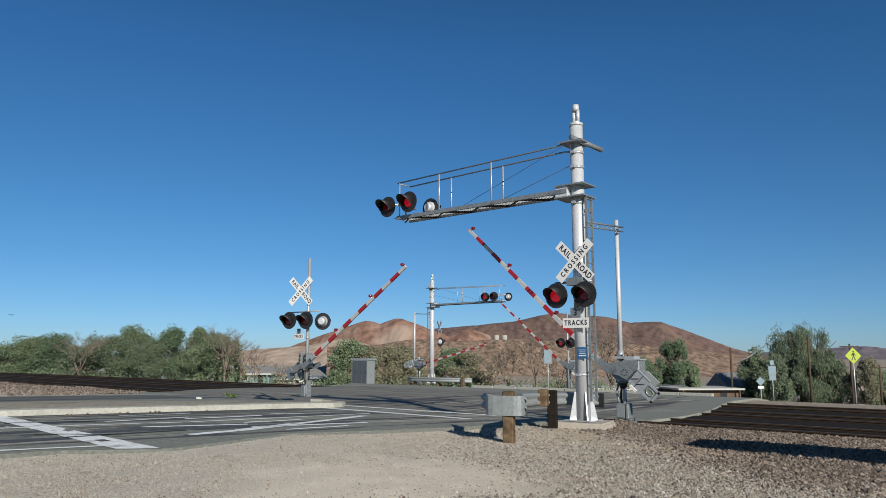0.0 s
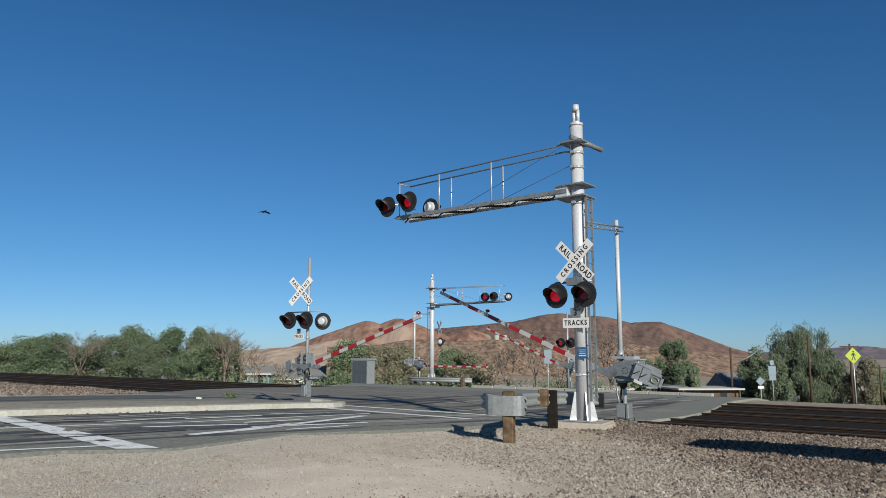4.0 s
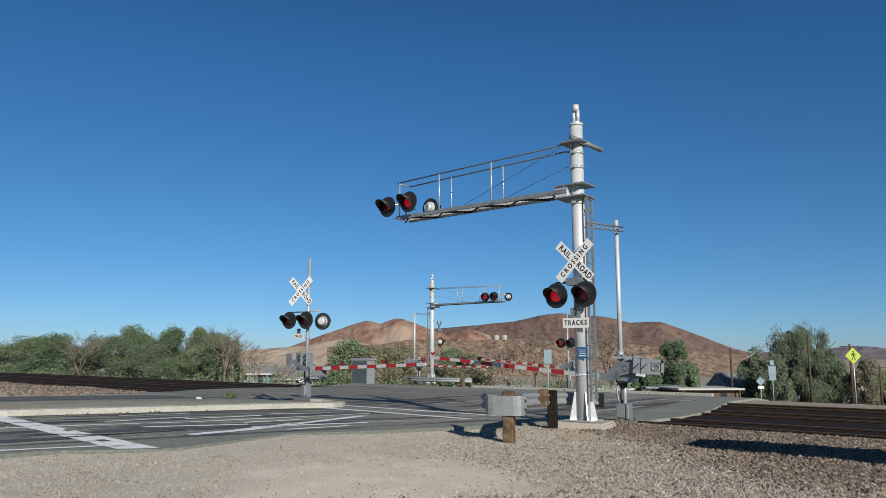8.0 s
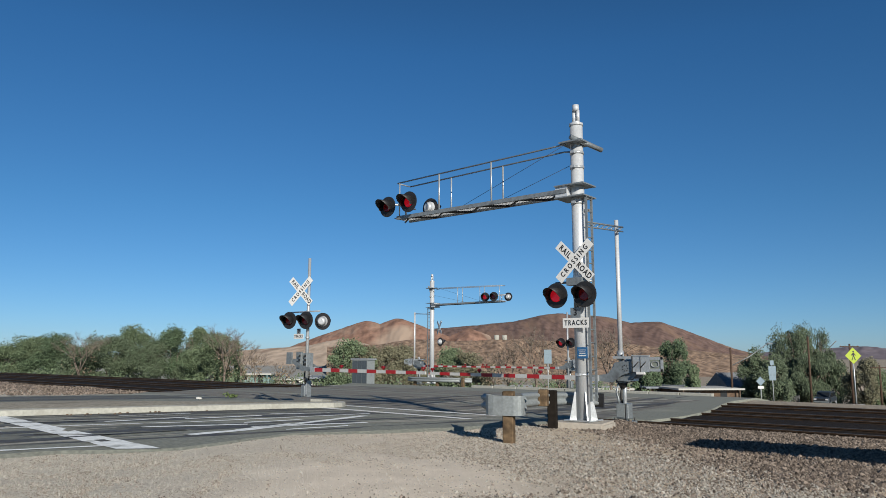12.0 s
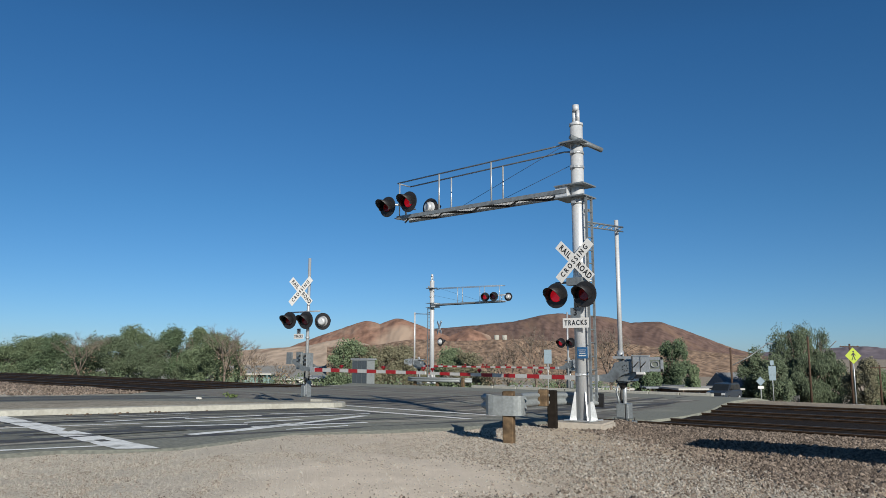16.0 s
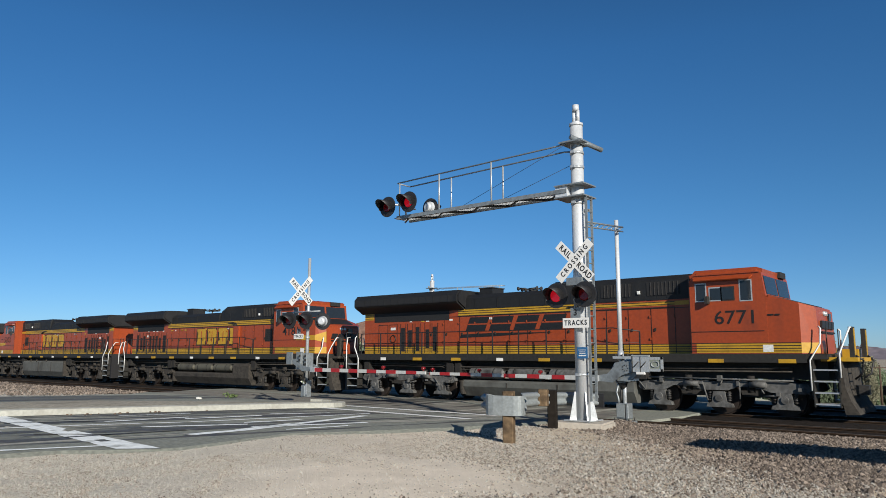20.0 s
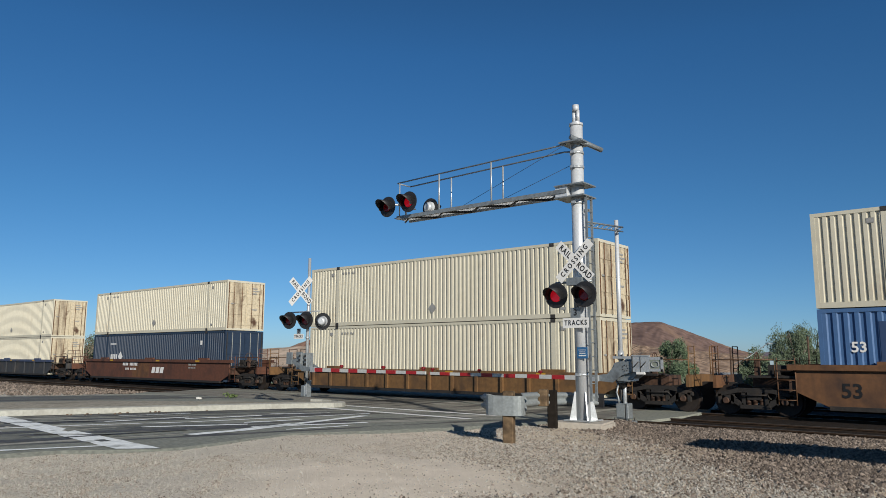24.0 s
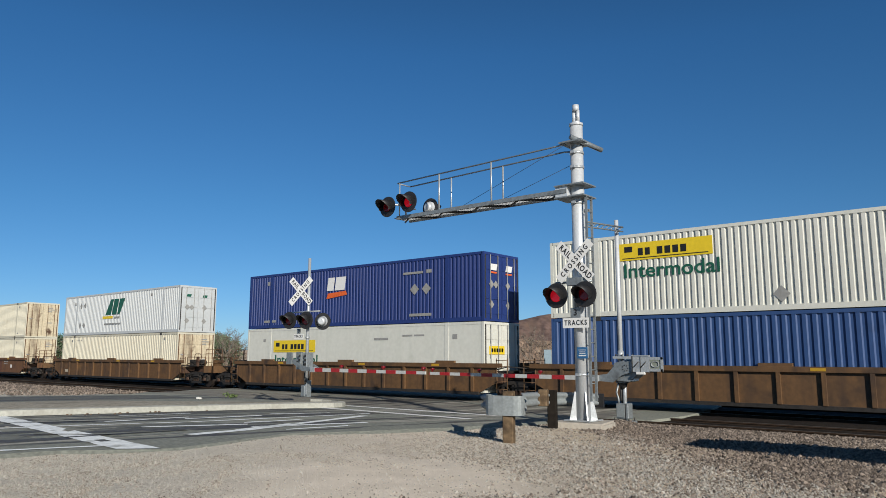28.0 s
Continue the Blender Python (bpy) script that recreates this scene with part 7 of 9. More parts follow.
def build_well(label, paint, ribs, top, left_truck, right_truck, sill_paint=None):
    """A well for one stack; x = 0 at the stack's start. left_truck, right_truck: metres from the stack to the truck's centre."""
    t = thing("well_car", label, "freight car", "well cars of the train")
    z0 = 0.33
    for s in (-1, 1):
        y0, y1 = sorted((s * 1.36, s * 1.40))
        bm = bmesh.new()
        prism(bm, [(-0.7, 0.8), (0.3, z0), (CL - 0.3, z0), (CL + 0.7, 0.8), (CL + 0.7, top), (-0.7, top)], y0, y1)
        bmesh.ops.recalc_face_normals(bm, faces=bm.faces[:])
        side = part("side_plate", bm, paint, t, "tall steel side plate")
        y0, y1 = sorted((s * 1.30, s * 1.50))
        part("top_chord", boxes((-0.9, CL + 0.9, y0, y1, top - 0.17, top)), sill_paint or paint, t)
        # black chord colour also stands for the shade below the side plate
        part("bottom_chord", boxes((0.2, CL - 0.2, *sorted((s * 1.34, s * 1.47)), z0 - 0.03, z0 + 0.09)), UNDERFRAME, t)
        if ribs:
            for k in range(ribs):
                x = 0.5 + (CL - 1.0) * k / (ribs - 1)
                part("rib", boxes((x - 0.06, x + 0.06, *sorted((s * 1.40, s * 1.49)), z0 + 0.09, top - 0.17)), paint, side)
        for x in (1.98, 8.0, CL - 1.98):
            part("guide", boxes((x - 0.5, x + 0.5, *sorted((s * 1.31, s * 1.44)), top, top + 0.10)), sill_paint or paint, t)
        for x in (3.0, 9.0, 13.5):
            part("reflector", boxes((x, x + 0.42, *sorted((s * 1.502, s * 1.506)), top - 0.13, top - 0.04)), LOCOYELLOW, t)
    part("floor", boxes((0.1, CL - 0.1, -1.34, 1.34, z0, z0 + 0.03)), DARKSTEEL, t)
    for x, d, trk in ((0.0, -1, left_truck), (CL, 1, right_truck)):
        xa, xb = sorted((x + d * 0.15, x + d * (trk + 0.2)))
        bm = boxes((xa, xb, -0.55, 0.55, 0.85, 1.2), (*sorted((x + d * 0.1, x + d * 0.9)), -1.36, 1.36, 0.78, 1.16))
        part("end_platform", bm, PLATFORM, t, "dark end platform over the truck")
        # grab irons at the near corners and a grated walkway
        for sy in (-1, 1):
            xc = x + d * 0.95
            bm = bmesh.new()
            for z in (0.55, 0.85, 1.15, 1.45, top + 0.12):
                tube(bm, [(xc - 0.24, sy * 1.40, z), (xc - 0.24, sy * 1.47, z), (xc + 0.24, sy * 1.47, z), (xc + 0.24, sy * 1.40, z)], 0.014, 5)
            rod(bm, (xc - 0.26, sy * 1.41, 0.4), (xc - 0.26, sy * 1.41, top + 0.2), 0.02, 0.02, 5)
            rod(bm, (xc + 0.26, sy * 1.41, 0.4), (xc + 0.26, sy * 1.41, top + 0.2), 0.02, 0.02, 5)
            part("corner_ladder", bm, paint, t, "corner ladder of bent grab irons")
        bm = bmesh.new()
        xa2, xb2 = sorted((x + d * 0.45, x + d * (trk + 0.1)))
        for k in range(int((xb2 - xa2) / 0.16)):
            box(bm, xa2 + k * 0.16, xa2 + k * 0.16 + 0.05, -1.3, -0.6, 1.22, 1.26)
        box(bm, xa2, xb2, -1.32, -1.28, 1.2, 1.27)
        box(bm, xa2, xb2, -0.62, -0.58, 1.2, 1.27)
        part("walkway_grating", bm, UNDERFRAME, t)
        bm = bmesh.new()
        tube(bm, [(x + d * 0.3, -1.0, 0.72), (x + d * 0.9, -1.05, 0.66), (x + d * 1.5, -0.9, 0.7), (x + d * (trk + 0.3), -0.3, 0.6)], 0.03, 6)
        tube(bm, [(x + d * 0.2, -0.7, 1.3), (x + d * 0.8, -0.75, 1.42), (x + d * trk, -0.6, 1.36)], 0.025, 6)
        part("brake_pipe", bm, UNDERFRAME, t, "bent brake pipes")
        single = trk > 1.7
        if single:
            xe = x + d * 3.2
            part("end_beam", boxes((*sorted((xe, xe - d * 0.1)), -1.35, 1.35, 0.85, 1.25)), paint, t)
            part("coupler", boxes((*sorted((x + d * 2.9, x + d * 3.62)), -0.14, 0.14, 0.72, 1.0)), UNDERFRAME, t)
            for ya, yb in ((-1.3, -0.75), (0.75, 1.3)):
                bm = bmesh.new()
                for y in (ya, yb):
                    rod(bm, (xe, y, 1.2), (xe, y, 2.2), 0.02, 0.02, 6)
                for z in (1.45, 1.7, 1.95, 2.2):
                    rod(bm, (xe, ya, z), (xe, yb, z), 0.016, 0.016, 6)
                part("end_ladder", bm, paint, t)
            part("hand_rail", mesh(tube, [(xe, -1.33, 1.25), (xe, -1.33, 1.75), (x + d * 1.3, -1.33, 1.75), (x + d * 1.3, -1.33, 1.25)], 0.02, 6), paint, t)
            xw = x + d * 1.9
            rim = [Vector((xw, -1.0 + 0.24 * math.cos(w), 1.75 + 0.24 * math.sin(w))) for w in np.linspace(0, 2 * math.pi, 17)]
            bm = bmesh.new()
            tube(bm, rim, 0.018, 5)
            for k in range(0, 16, 4):
                rod(bm, Vector((xw, -1.0, 1.75)), rim[k], 0.012, 0.012, 5)
            wheel = part("brake_wheel", bm, PLATFORM, t, "spoked hand brake wheel")
            part("brake_stand", boxes((xw - 0.08, xw + 0.08, -1.06, -0.94, 1.2, 1.78)), PLATFORM, wheel)
            bm = bmesh.new()
            x1r, x2r = sorted((x + d * 0.95, x + d * 1.6))
            rod(bm, (x1r, -0.35, 1.42), (x2r, -0.35, 1.42), 0.17, 0.17, 14, caps=False)
            rod(bm, (x1r - 0.07, -0.35, 1.42), (x1r, -0.35, 1.42), 0.09, 0.17, 14)
            rod(bm, (x2r, -0.35, 1.42), (x2r + 0.07, -0.35, 1.42), 0.17, 0.09, 14)
            for xx in (x1r + 0.12, x2r - 0.16):
                rod(bm, (xx, -0.35, 1.42), (xx + 0.04, -0.35, 1.42), 0.185, 0.185, 14)
                box(bm, xx, xx + 0.04, -0.42, -0.28, 1.18, 1.3)
            part("brake_reservoir", bm, UNDERFRAME, t, "strapped brake air reservoir")
            part("valve_box", boxes((x1r, x1r + 0.3, -0.95, -0.6, 1.27, 1.6)), UNDERFRAME, t)
    if left_truck > 1.7:
        freight_truck(t, -left_truck)
    freight_truck(t, CL + right_truck)
    return t


def graffiti(car, paint, edge, x0, x1, top, seed, label):
    """Rounded painted blobs along the side plate, each with a pale outline and ragged strokes; no letters."""
    rnd = random.Random(seed)
    x, count = x0, 0
    while x < x1 - 0.35:
        w = min(rnd.uniform(0.7, 1.9), x1 + 0.3 - x)
        zl, zh = 0.46 + rnd.uniform(0, 0.08), top - 0.2 - rnd.uniform(0, 0.08)
        cx, cz = x + w / 2, (zl + zh) / 2
        out = []
        n = rnd.randint(9, 13)
        for k in range(n):
            u = 2 * math.pi * k / n + rnd.uniform(-0.15, 0.15)
            r = rnd.uniform(0.95, 1.25) if k % 3 else rnd.uniform(0.6, 0.9)
            c, s = math.cos(u), math.sin(u)
            q = 1 / max(abs(c), abs(s)) ** 0.7
            out.append((cx + c * q * r * w * 0.47, min(zh + 0.04, max(zl - 0.04, cz + s * q * r * (zh - zl) * 0.5))))
        for _ in range(2):
            out = [(p[0] * (1 - f) + q[0] * f, p[1] * (1 - f) + q[1] * f) for p, q in zip(out, out[1:] + out[:1]) for f in (0.25, 0.75)]
        lift = 0.0004 * (count % 9)
        bm = bmesh.new()
        prism(bm, [(cx + 0.07 + (a - cx) * 1.14, max(0.4, cz - 0.07 + (b - cz) * 1.12)) for a, b in out], -1.4024 - lift * 0.1, -1.4014, 2)
        prism(bm, [(cx + (a - cx) * 1.14, cz + (b - cz) * 1.12) for a, b in out], -1.4062 - lift, -1.4030, 1)
        prism(bm, out, -1.4105 - lift, -1.4066 - lift, 0)
        for q in range(rnd.randint(2, 4)):
            sx, sz, lean = cx + rnd.uniform(-0.42, 0.42) * w, cz + rnd.uniform(-0.34, 0.34), rnd.uniform(-0.5, 0.5)
            prism(bm, [(sx - 0.03, sz - 0.10), (sx + 0.04, sz - 0.12), (sx + 0.02 + lean * 0.6, sz + 0.02), (sx + 0.03 + lean, sz + 0.13), (sx - 0.02 + lean * 0.4, sz + 0.05)], -1.4125 - lift - 0.0001 * q, -1.4107 - lift, 1)
        bmesh.ops.recalc_face_normals(bm, faces=bm.faces[:])
        part("graffiti_patch", bm, (paint, edge, GRAFBLACK), car, label)
        x += w * 0.86
        count += 1


GRAFBLUE = mat("blue_spray_paint", (0.12, 0.27, 0.50), 0.6, 0.0, 0.2, 5, (0.42, 0.52, 0.58), 0.5, 1.6)
GRAFWHITE = mat("white_spray_paint", (0.72, 0.75, 0.72), 0.6, 0.0, 0.1, 5, (0.25, 0.42, 0.3), 0.2, 1.5)
GRAFBLACK = mat("black_spray_paint", (0.02, 0.02, 0.022), 0.6, 0.0, 0.2, 5, (0.1, 0.1, 0.1), 0.4, 3.0)
GRAFPALE = mat("pale_scuffed_paint", (0.48, 0.42, 0.33), 0.7, 0.0, 0.2, 5, (0.22, 0.1, 0.05), 0.3, 2.0)



def car_marks(car, material, x, z, widths, h, y, label="small white marks"):
    """A row of plain painted bars on the near side, one part each."""
    for w in widths:
        if w > 0:
            part("code_mark", boxes((x, x + w, y - 0.003, y, z, z + h)), material, car, label)
        x += abs(w) + 0.06


def paint_patch(car, material, outline, label, y=-1.4):
    part("paint_patch", mesh(prism, outline, y - 0.0025, y - 0.0005), material, car, label)


def add_well(s, *a, **k):
    ob = build_well(*a, **k)
    MOVERS.append((ob, s, ("z", 0.0)))
    ob.matrix_world = pose(s, TRAIN_Y, RAIL)
    return ob


add_well(-0.10, "dark grey well car with a slate blue top sill", CARDARK, 9, 1.50, 2.0, 1.62, sill_paint=CARBLUE)
add_well(19.3, "dark grey middle well car with a slate blue top sill", CARDARK, 9, 1.50, 1.62, 1.62, sill_paint=CARBLUE)
add_well(38.75, "dark grey end well car with a slate blue top sill", CARDARK, 9, 1.50, 1.62, 2.0, sill_paint=CARBLUE)
d_car = add_well(62.2, "rust-red flat-sided well car", CARRUST, 0, 1.60, 2.0, 2.0)
e_car = add_well(85.75, "mustard brown ribbed well car with low sides", CARMUSTARD, 13, 1.26, 2.0, 2.0)
g1_car = add_well(109.1, "brown well car with dark spray-painted graffiti", CARBROWN, 0, 1.62, 2.0, 1.62)
g2_car = add_well(128.45, "brown well car covered in blue and white graffiti", CARBROWN, 0, 1.62, 1.62, 1.62)
f_car = add_well(147.8, "brown well car with pale scuffed patches", CARBROWN, 0, 1.62, 1.62, 2.0)
abf_car = add_well(171.3, "rust-brown ribbed well car", CARTAN, 13, 1.56, 2.0, 2.0)
add_well(194.7, "tan brown ribbed well car", CARTAN, 13, 1.56, 2.0, 1.62)
add_well(214.05, "tan brown ribbed middle well car", CARTAN, 13, 1.56, 1.62, 1.62)
graffiti(g1_car, GRAFBLACK, GRAFWHITE, 6.2, 13.8, 1.62, 3, "black rounded graffiti with white outline")
part("graffiti_ground", mesh(prism, [(0.3 + 15.5 * (k / 30 if k < 31 else (61 - k) / 30), (0.44 + 0.05 * math.sin(k * 1.9)) if k < 31 else (1.44 - 0.16 * abs(math.sin(k * 0.8)))) for k in range(62)], -1.4016, -1.4004), mat("mint_spray_paint", (0.40, 0.47, 0.38), 0.7, 0.0, 0.2, 3, (0.16, 0.085, 0.045), 0.35, 0.7), g2_car, "pale mint painted ground")
part("graffiti_ground", mesh(prism, [(6.1, 0.42), (7.1, 0.42), (7.3, 0.7), (7.05, 1.0), (7.4, 1.3), (7.2, 1.45), (6.2, 1.45), (5.9, 1.2), (6.15, 0.9), (5.95, 0.6)], -1.4024, -1.4018), mat("green_spray_paint", (0.03, 0.12, 0.06), 0.6, 0.0, 0.3, 3), g2_car, "dark green painted band")
graffiti(g2_car, GRAFBLUE, GRAFWHITE, 2.2, 5.6, 1.62, 5, "blue rounded graffiti with white outline")
graffiti(g2_car, GRAFBLUE, GRAFWHITE, 7.5, 14.9, 1.62, 8, "blue rounded graffiti with white outline")
graffiti(f_car, GRAFPALE, GRAFPALE, 3.0, 6.0, 1.62, 6, "pale scuffed paint patch")

# stencilled marks, repainted panels and emblem blocks on the wells
for car in (d_car, f_car, g1_car):
    car_marks(car, WHITE, 4.6, 1.18, (0.13, 0.13, 0.13, 0.13, -0.12, 0.1, 0.12, 0.12, 0.1, 0.12, 0.12), 0.2, -1.4)
    car_marks(car, WHITE, 5.0, 0.9, (0.1, 0.1, 0.1, -0.1, 0.1, 0.1, 0.1, 0.1, 0.1), 0.14, -1.4)
    car_marks(car, GREYMARK, 12.6, 1.25, (0.3, 0.12, 0.3), 0.1, -1.4, "small grey marks")
    car_marks(car, GREYMARK, 12.6, 1.08, (0.2, 0.25, 0.2), 0.07, -1.4, "small grey marks")
for a in (8.35, 8.85, 9.35):
    paint_patch(d_car, WHITE, [(a, 0.75), (a + 0.38, 0.75), (a + 0.48, 1.12), (a + 0.1, 1.12)], "white slanted emblem block")
paint_patch(d_car, CARBROWN, [(5.9, 0.45), (8.0, 0.47), (8.1, 1.35), (6.0, 1.38)], "repainted brown panel")
paint_patch(f_car, CARMUSTARD, [(0.6, 0.5), (2.4, 0.48), (2.5, 1.4), (0.5, 1.42)], "mustard repainted panel")
paint_patch(f_car, CARRUST, [(9.3, 0.45), (12.2, 0.47), (12.1, 1.42), (9.4, 1.4)], "rust-red repainted panel")
car_marks(f_car, WHITE, 14.0, 0.8, (0.12, 0.16), 0.26, -1.4)
for car in (abf_car, e_car):
    car_marks(car, CARMUSTARD, 3.0, 0.75, (0.55,), 0.4, -1.4, "faded square panel")
    part("placard_holder", boxes((10.1, 10.9, -1.41, -1.401, 0.72, 0.9)), CARMUSTARD, car, "pale riveted placard holder")
car_marks(abf_car, GRAFPALE, 1.0, 0.62, (0.12, 0.12, 0.12, 0.12, 0.12), 0.2, -1.4)
lettering("weight_mark", "125 T", 0.26, WHITE, g2_car, pose(-0.1, -1.404, 1.22), 0.002, "white stencilled weight mark")
for car in (f_car, g1_car):
    lettering("length_number", "53", 0.58, SIGNBLACK, car, pose(0.8, -1.406, 0.85), 0.002, "black stencilled length mark")


# ---- hills ----
def bump_sum(a, peaks):
    """The highest of several rounded peaks: (centre, height, left width, right width)."""
    h = 0.0
    for c, top, wl, wr in peaks:
        u = (a - c) / (wl if a < c else wr)
        h = max(h, top * (1 - (math.sqrt(u * u + 0.0025) - 0.05)))
    return h


def build_hill(name, label, a0, a1, depth, width, peaks, material, rough, seed, cols=220, rows=40):
    """A range across the view; heights are per metre of depth."""
    bm = bmesh.new()
    grid = []
    for j in range(rows + 1):
        v = -1 + 2 * j / rows
        d = depth + v * width
        row = []
        for i in range(cols + 1):
            a = a0 + (a1 - a0) * i / cols
            p = spot(a, d)
            crest = bump_sum(a, peaks) * depth
            prof = max(0.0, 1 - abs(v)) ** 1.15
            gully = 0.9 - 2.2 * abs(noise.noise((a * 30 + seed + v * 0.8, v * 2.6, seed))) + 0.75 * (0.4 - abs(noise.noise((a * 75 + seed - v, v * 4, seed + 3)))) * 2 + 0.4 * noise.noise((a * 170 + seed, v * 12, seed + 8))
            h = crest * prof + rough * 1.9 * depth * gully * prof * (0.22 + min(0.78, 4 * max(0, -v))) * min(1, crest / (depth * 0.012) + 0.2)
            row.append(bm.verts.new((p.x, p.y, -6.3 + h + (7.5 if crest > 0 else 0) * prof)))
        grid.append(row)
    for r0, r1 in zip(grid, grid[1:]):
        for i in range(cols):
            bm.faces.new((r0[i], r0[i + 1], r1[i + 1], r1[i])).smooth = True
    return tagged(part(name, bm, material), label, "hill", kind="structure")


RED_EARTH = mat("reddish_desert_rock", (0.36, 0.215, 0.155), 0.95, 0.0, 0.4, 0.12, (0.55, 0.42, 0.32), 0.55, 0.02, 0.8, 0.12, downhill=0.16)
BROWN_EARTH = mat("brown_desert_hillside", (0.212, 0.143, 0.120), 0.95, 0.0, 0.30, 0.16, (0.285, 0.19, 0.14), 0.5, 0.02, 0.8, 0.15, downhill=0.16)
TAN_EARTH = mat("tan_desert_foothill", (0.36, 0.255, 0.18), 0.95, 0.0, 0.55, 0.5, (0.19, 0.13, 0.09), 0.5, 0.16, 0.8, 0.4, downhill=0.16)
PALE_EARTH = mat("pale_sandy_ridge", (0.60, 0.475, 0.365), 0.95, 0.0, 0.3, 0.11, (0.33, 0.23, 0.165), 0.42, 0.03, 0.8, 0.12, downhill=0.3)
# the blue-grey of distance haze is mixed into this rock colour
HAZE_EARTH = mat("haze_tinted_mountain_rock", (0.20, 0.175, 0.20), 1.0, 0.0, 0.15, 0.02, (0.27, 0.22, 0.23), 0.4, 0.004, 0.5, 0.02)

build_hill("hill_range_far", "hazy blue-grey mountains on the horizon", 0.40, 0.95, 2700, 500, [(0.585, 0.0145, 0.22, 0.12), (0.66, 0.014, 0.10, 0.14), (0.50, 0.009, 0.1, 0.1), (0.85, 0.014, 0.2, 0.2)], HAZE_EARTH, 0.0010, 9.0)
build_hill("hill_brown", "broad brown rounded desert hill", -0.10, 0.52, 1100, 420, [(0.158, 0.0590, 0.245, 0.28), (0.215, 0.0555, 0.6, 0.22), (0.300, 0.0475, 0.6, 0.125)], BROWN_EARTH, 0.0012, 2.0, 420, 50)
build_hill("hill_red", "reddish eroded desert hills with pale flanks", -0.26, 0.14, 950, 300, [(-0.105, 0.0478, 0.135, 0.15), (-0.062, 0.0512, 0.14, 0.135), (0.036, 0.0378, 0.085, 0.095)], RED_EARTH, 0.0012, 5.0, 380, 50)
build_hill("hill_pale", "pale sandy ridge", -0.40, -0.05, 760, 220, [(-0.20, 0.0125, 0.16, 0.3), (-0.26, 0.0075, 0.10, 0.1), (-0.14, 0.0235, 0.10, 0.10)], PALE_EARTH, 0.0008, 7.0)
build_hill("foothill", "tan brown scrubby foothill", -0.16, 0.44, 420, 170, [(-0.04, 0.0225, 0.14, 0.45), (0.10, 0.0235, 0.5, 0.33), (0.24, 0.0180, 0.4, 0.19)], TAN_EARTH, 0.0016, 3.0, 420, 44)
# a graded bench and two pale tanks on the foothill
for a in (0.0745, 0.0855):
    p = spot(a, 420, 9.3)
    tk = tagged(part("water_tank", mesh(rod, p, p + Vector((0, 0, 4.3)), 1.5, 1.5, 20), KERB), "pale round water tank on the hillside bench", "water tank", "hillside tanks")


# ---- plants ----
def leaf_material(name, colour):
    return mat(name, colour, 0.75, 0.0, 0.3, 1.2, tuple(c * 1.35 for c in colour), 0.25, 0.5, island=0.26)


LEAF_GREEN = leaf_material("dusty_green_leaves", (0.138, 0.19, 0.102))
LEAF_DARK = leaf_material("dark_green_leaves", (0.098, 0.15, 0.080))
LEAF_OLIVE = leaf_material("olive_brown_leaves", (0.18, 0.175, 0.11))
LEAF_WILLOW = leaf_material("grey_green_leaves", (0.112, 0.153, 0.088))
LEAF_RUST = leaf_material("dry_tan_leaves", (0.26, 0.20, 0.14))
BARK = mat("grey_brown_bark", (0.21, 0.175, 0.145), 0.95, 0.0, 0.3, 6, None, 0, 1, 0.5, 12)


def leaves(rnd, blobs, count, size, droop=False):
    """Small folded leaf sprays scattered through several uneven masses."""
    vs, fs = [], []
    for _ in range(count):
        c, rx, ry, rz = rnd.choice(blobs)
        u = Vector((rnd.gauss(0, 1), rnd.gauss(0, 1), rnd.gauss(0, 1))).normalized() * (rnd.random() ** 0.45) * 1.1
        u *= 1 + 0.5 * noise.noise(Vector((u.x * 2.2 + c[0], u.y * 2.2 + c[1], u.z * 2.2)))
        p = Vector((c[0] + u.x * rx, c[1] + u.y * ry, c[2] + u.z * rz))
        d = Vector((rnd.gauss(0, 1), rnd.gauss(0, 1), rnd.gauss(0, 0.7))).normalized()
        if droop:
            d = Vector((d.x * 0.35, d.y * 0.35, 1)).normalized()
        e = d.orthogonal().normalized()
        if droop:
            e = (Matrix.Rotation(rnd.uniform(0, 3.14), 3, d) @ e) * 0.5
            d = d * 1.7
        s = size * rnd.uniform(0.6, 1.5)
        k = len(vs)
        vs += [p - e * s * 0.5, p + d * s * 0.55, p + e * s * 0.5, p - d * s * 0.5]
        fs.append((k, k + 1, k + 2, k + 3))
    return vs, fs


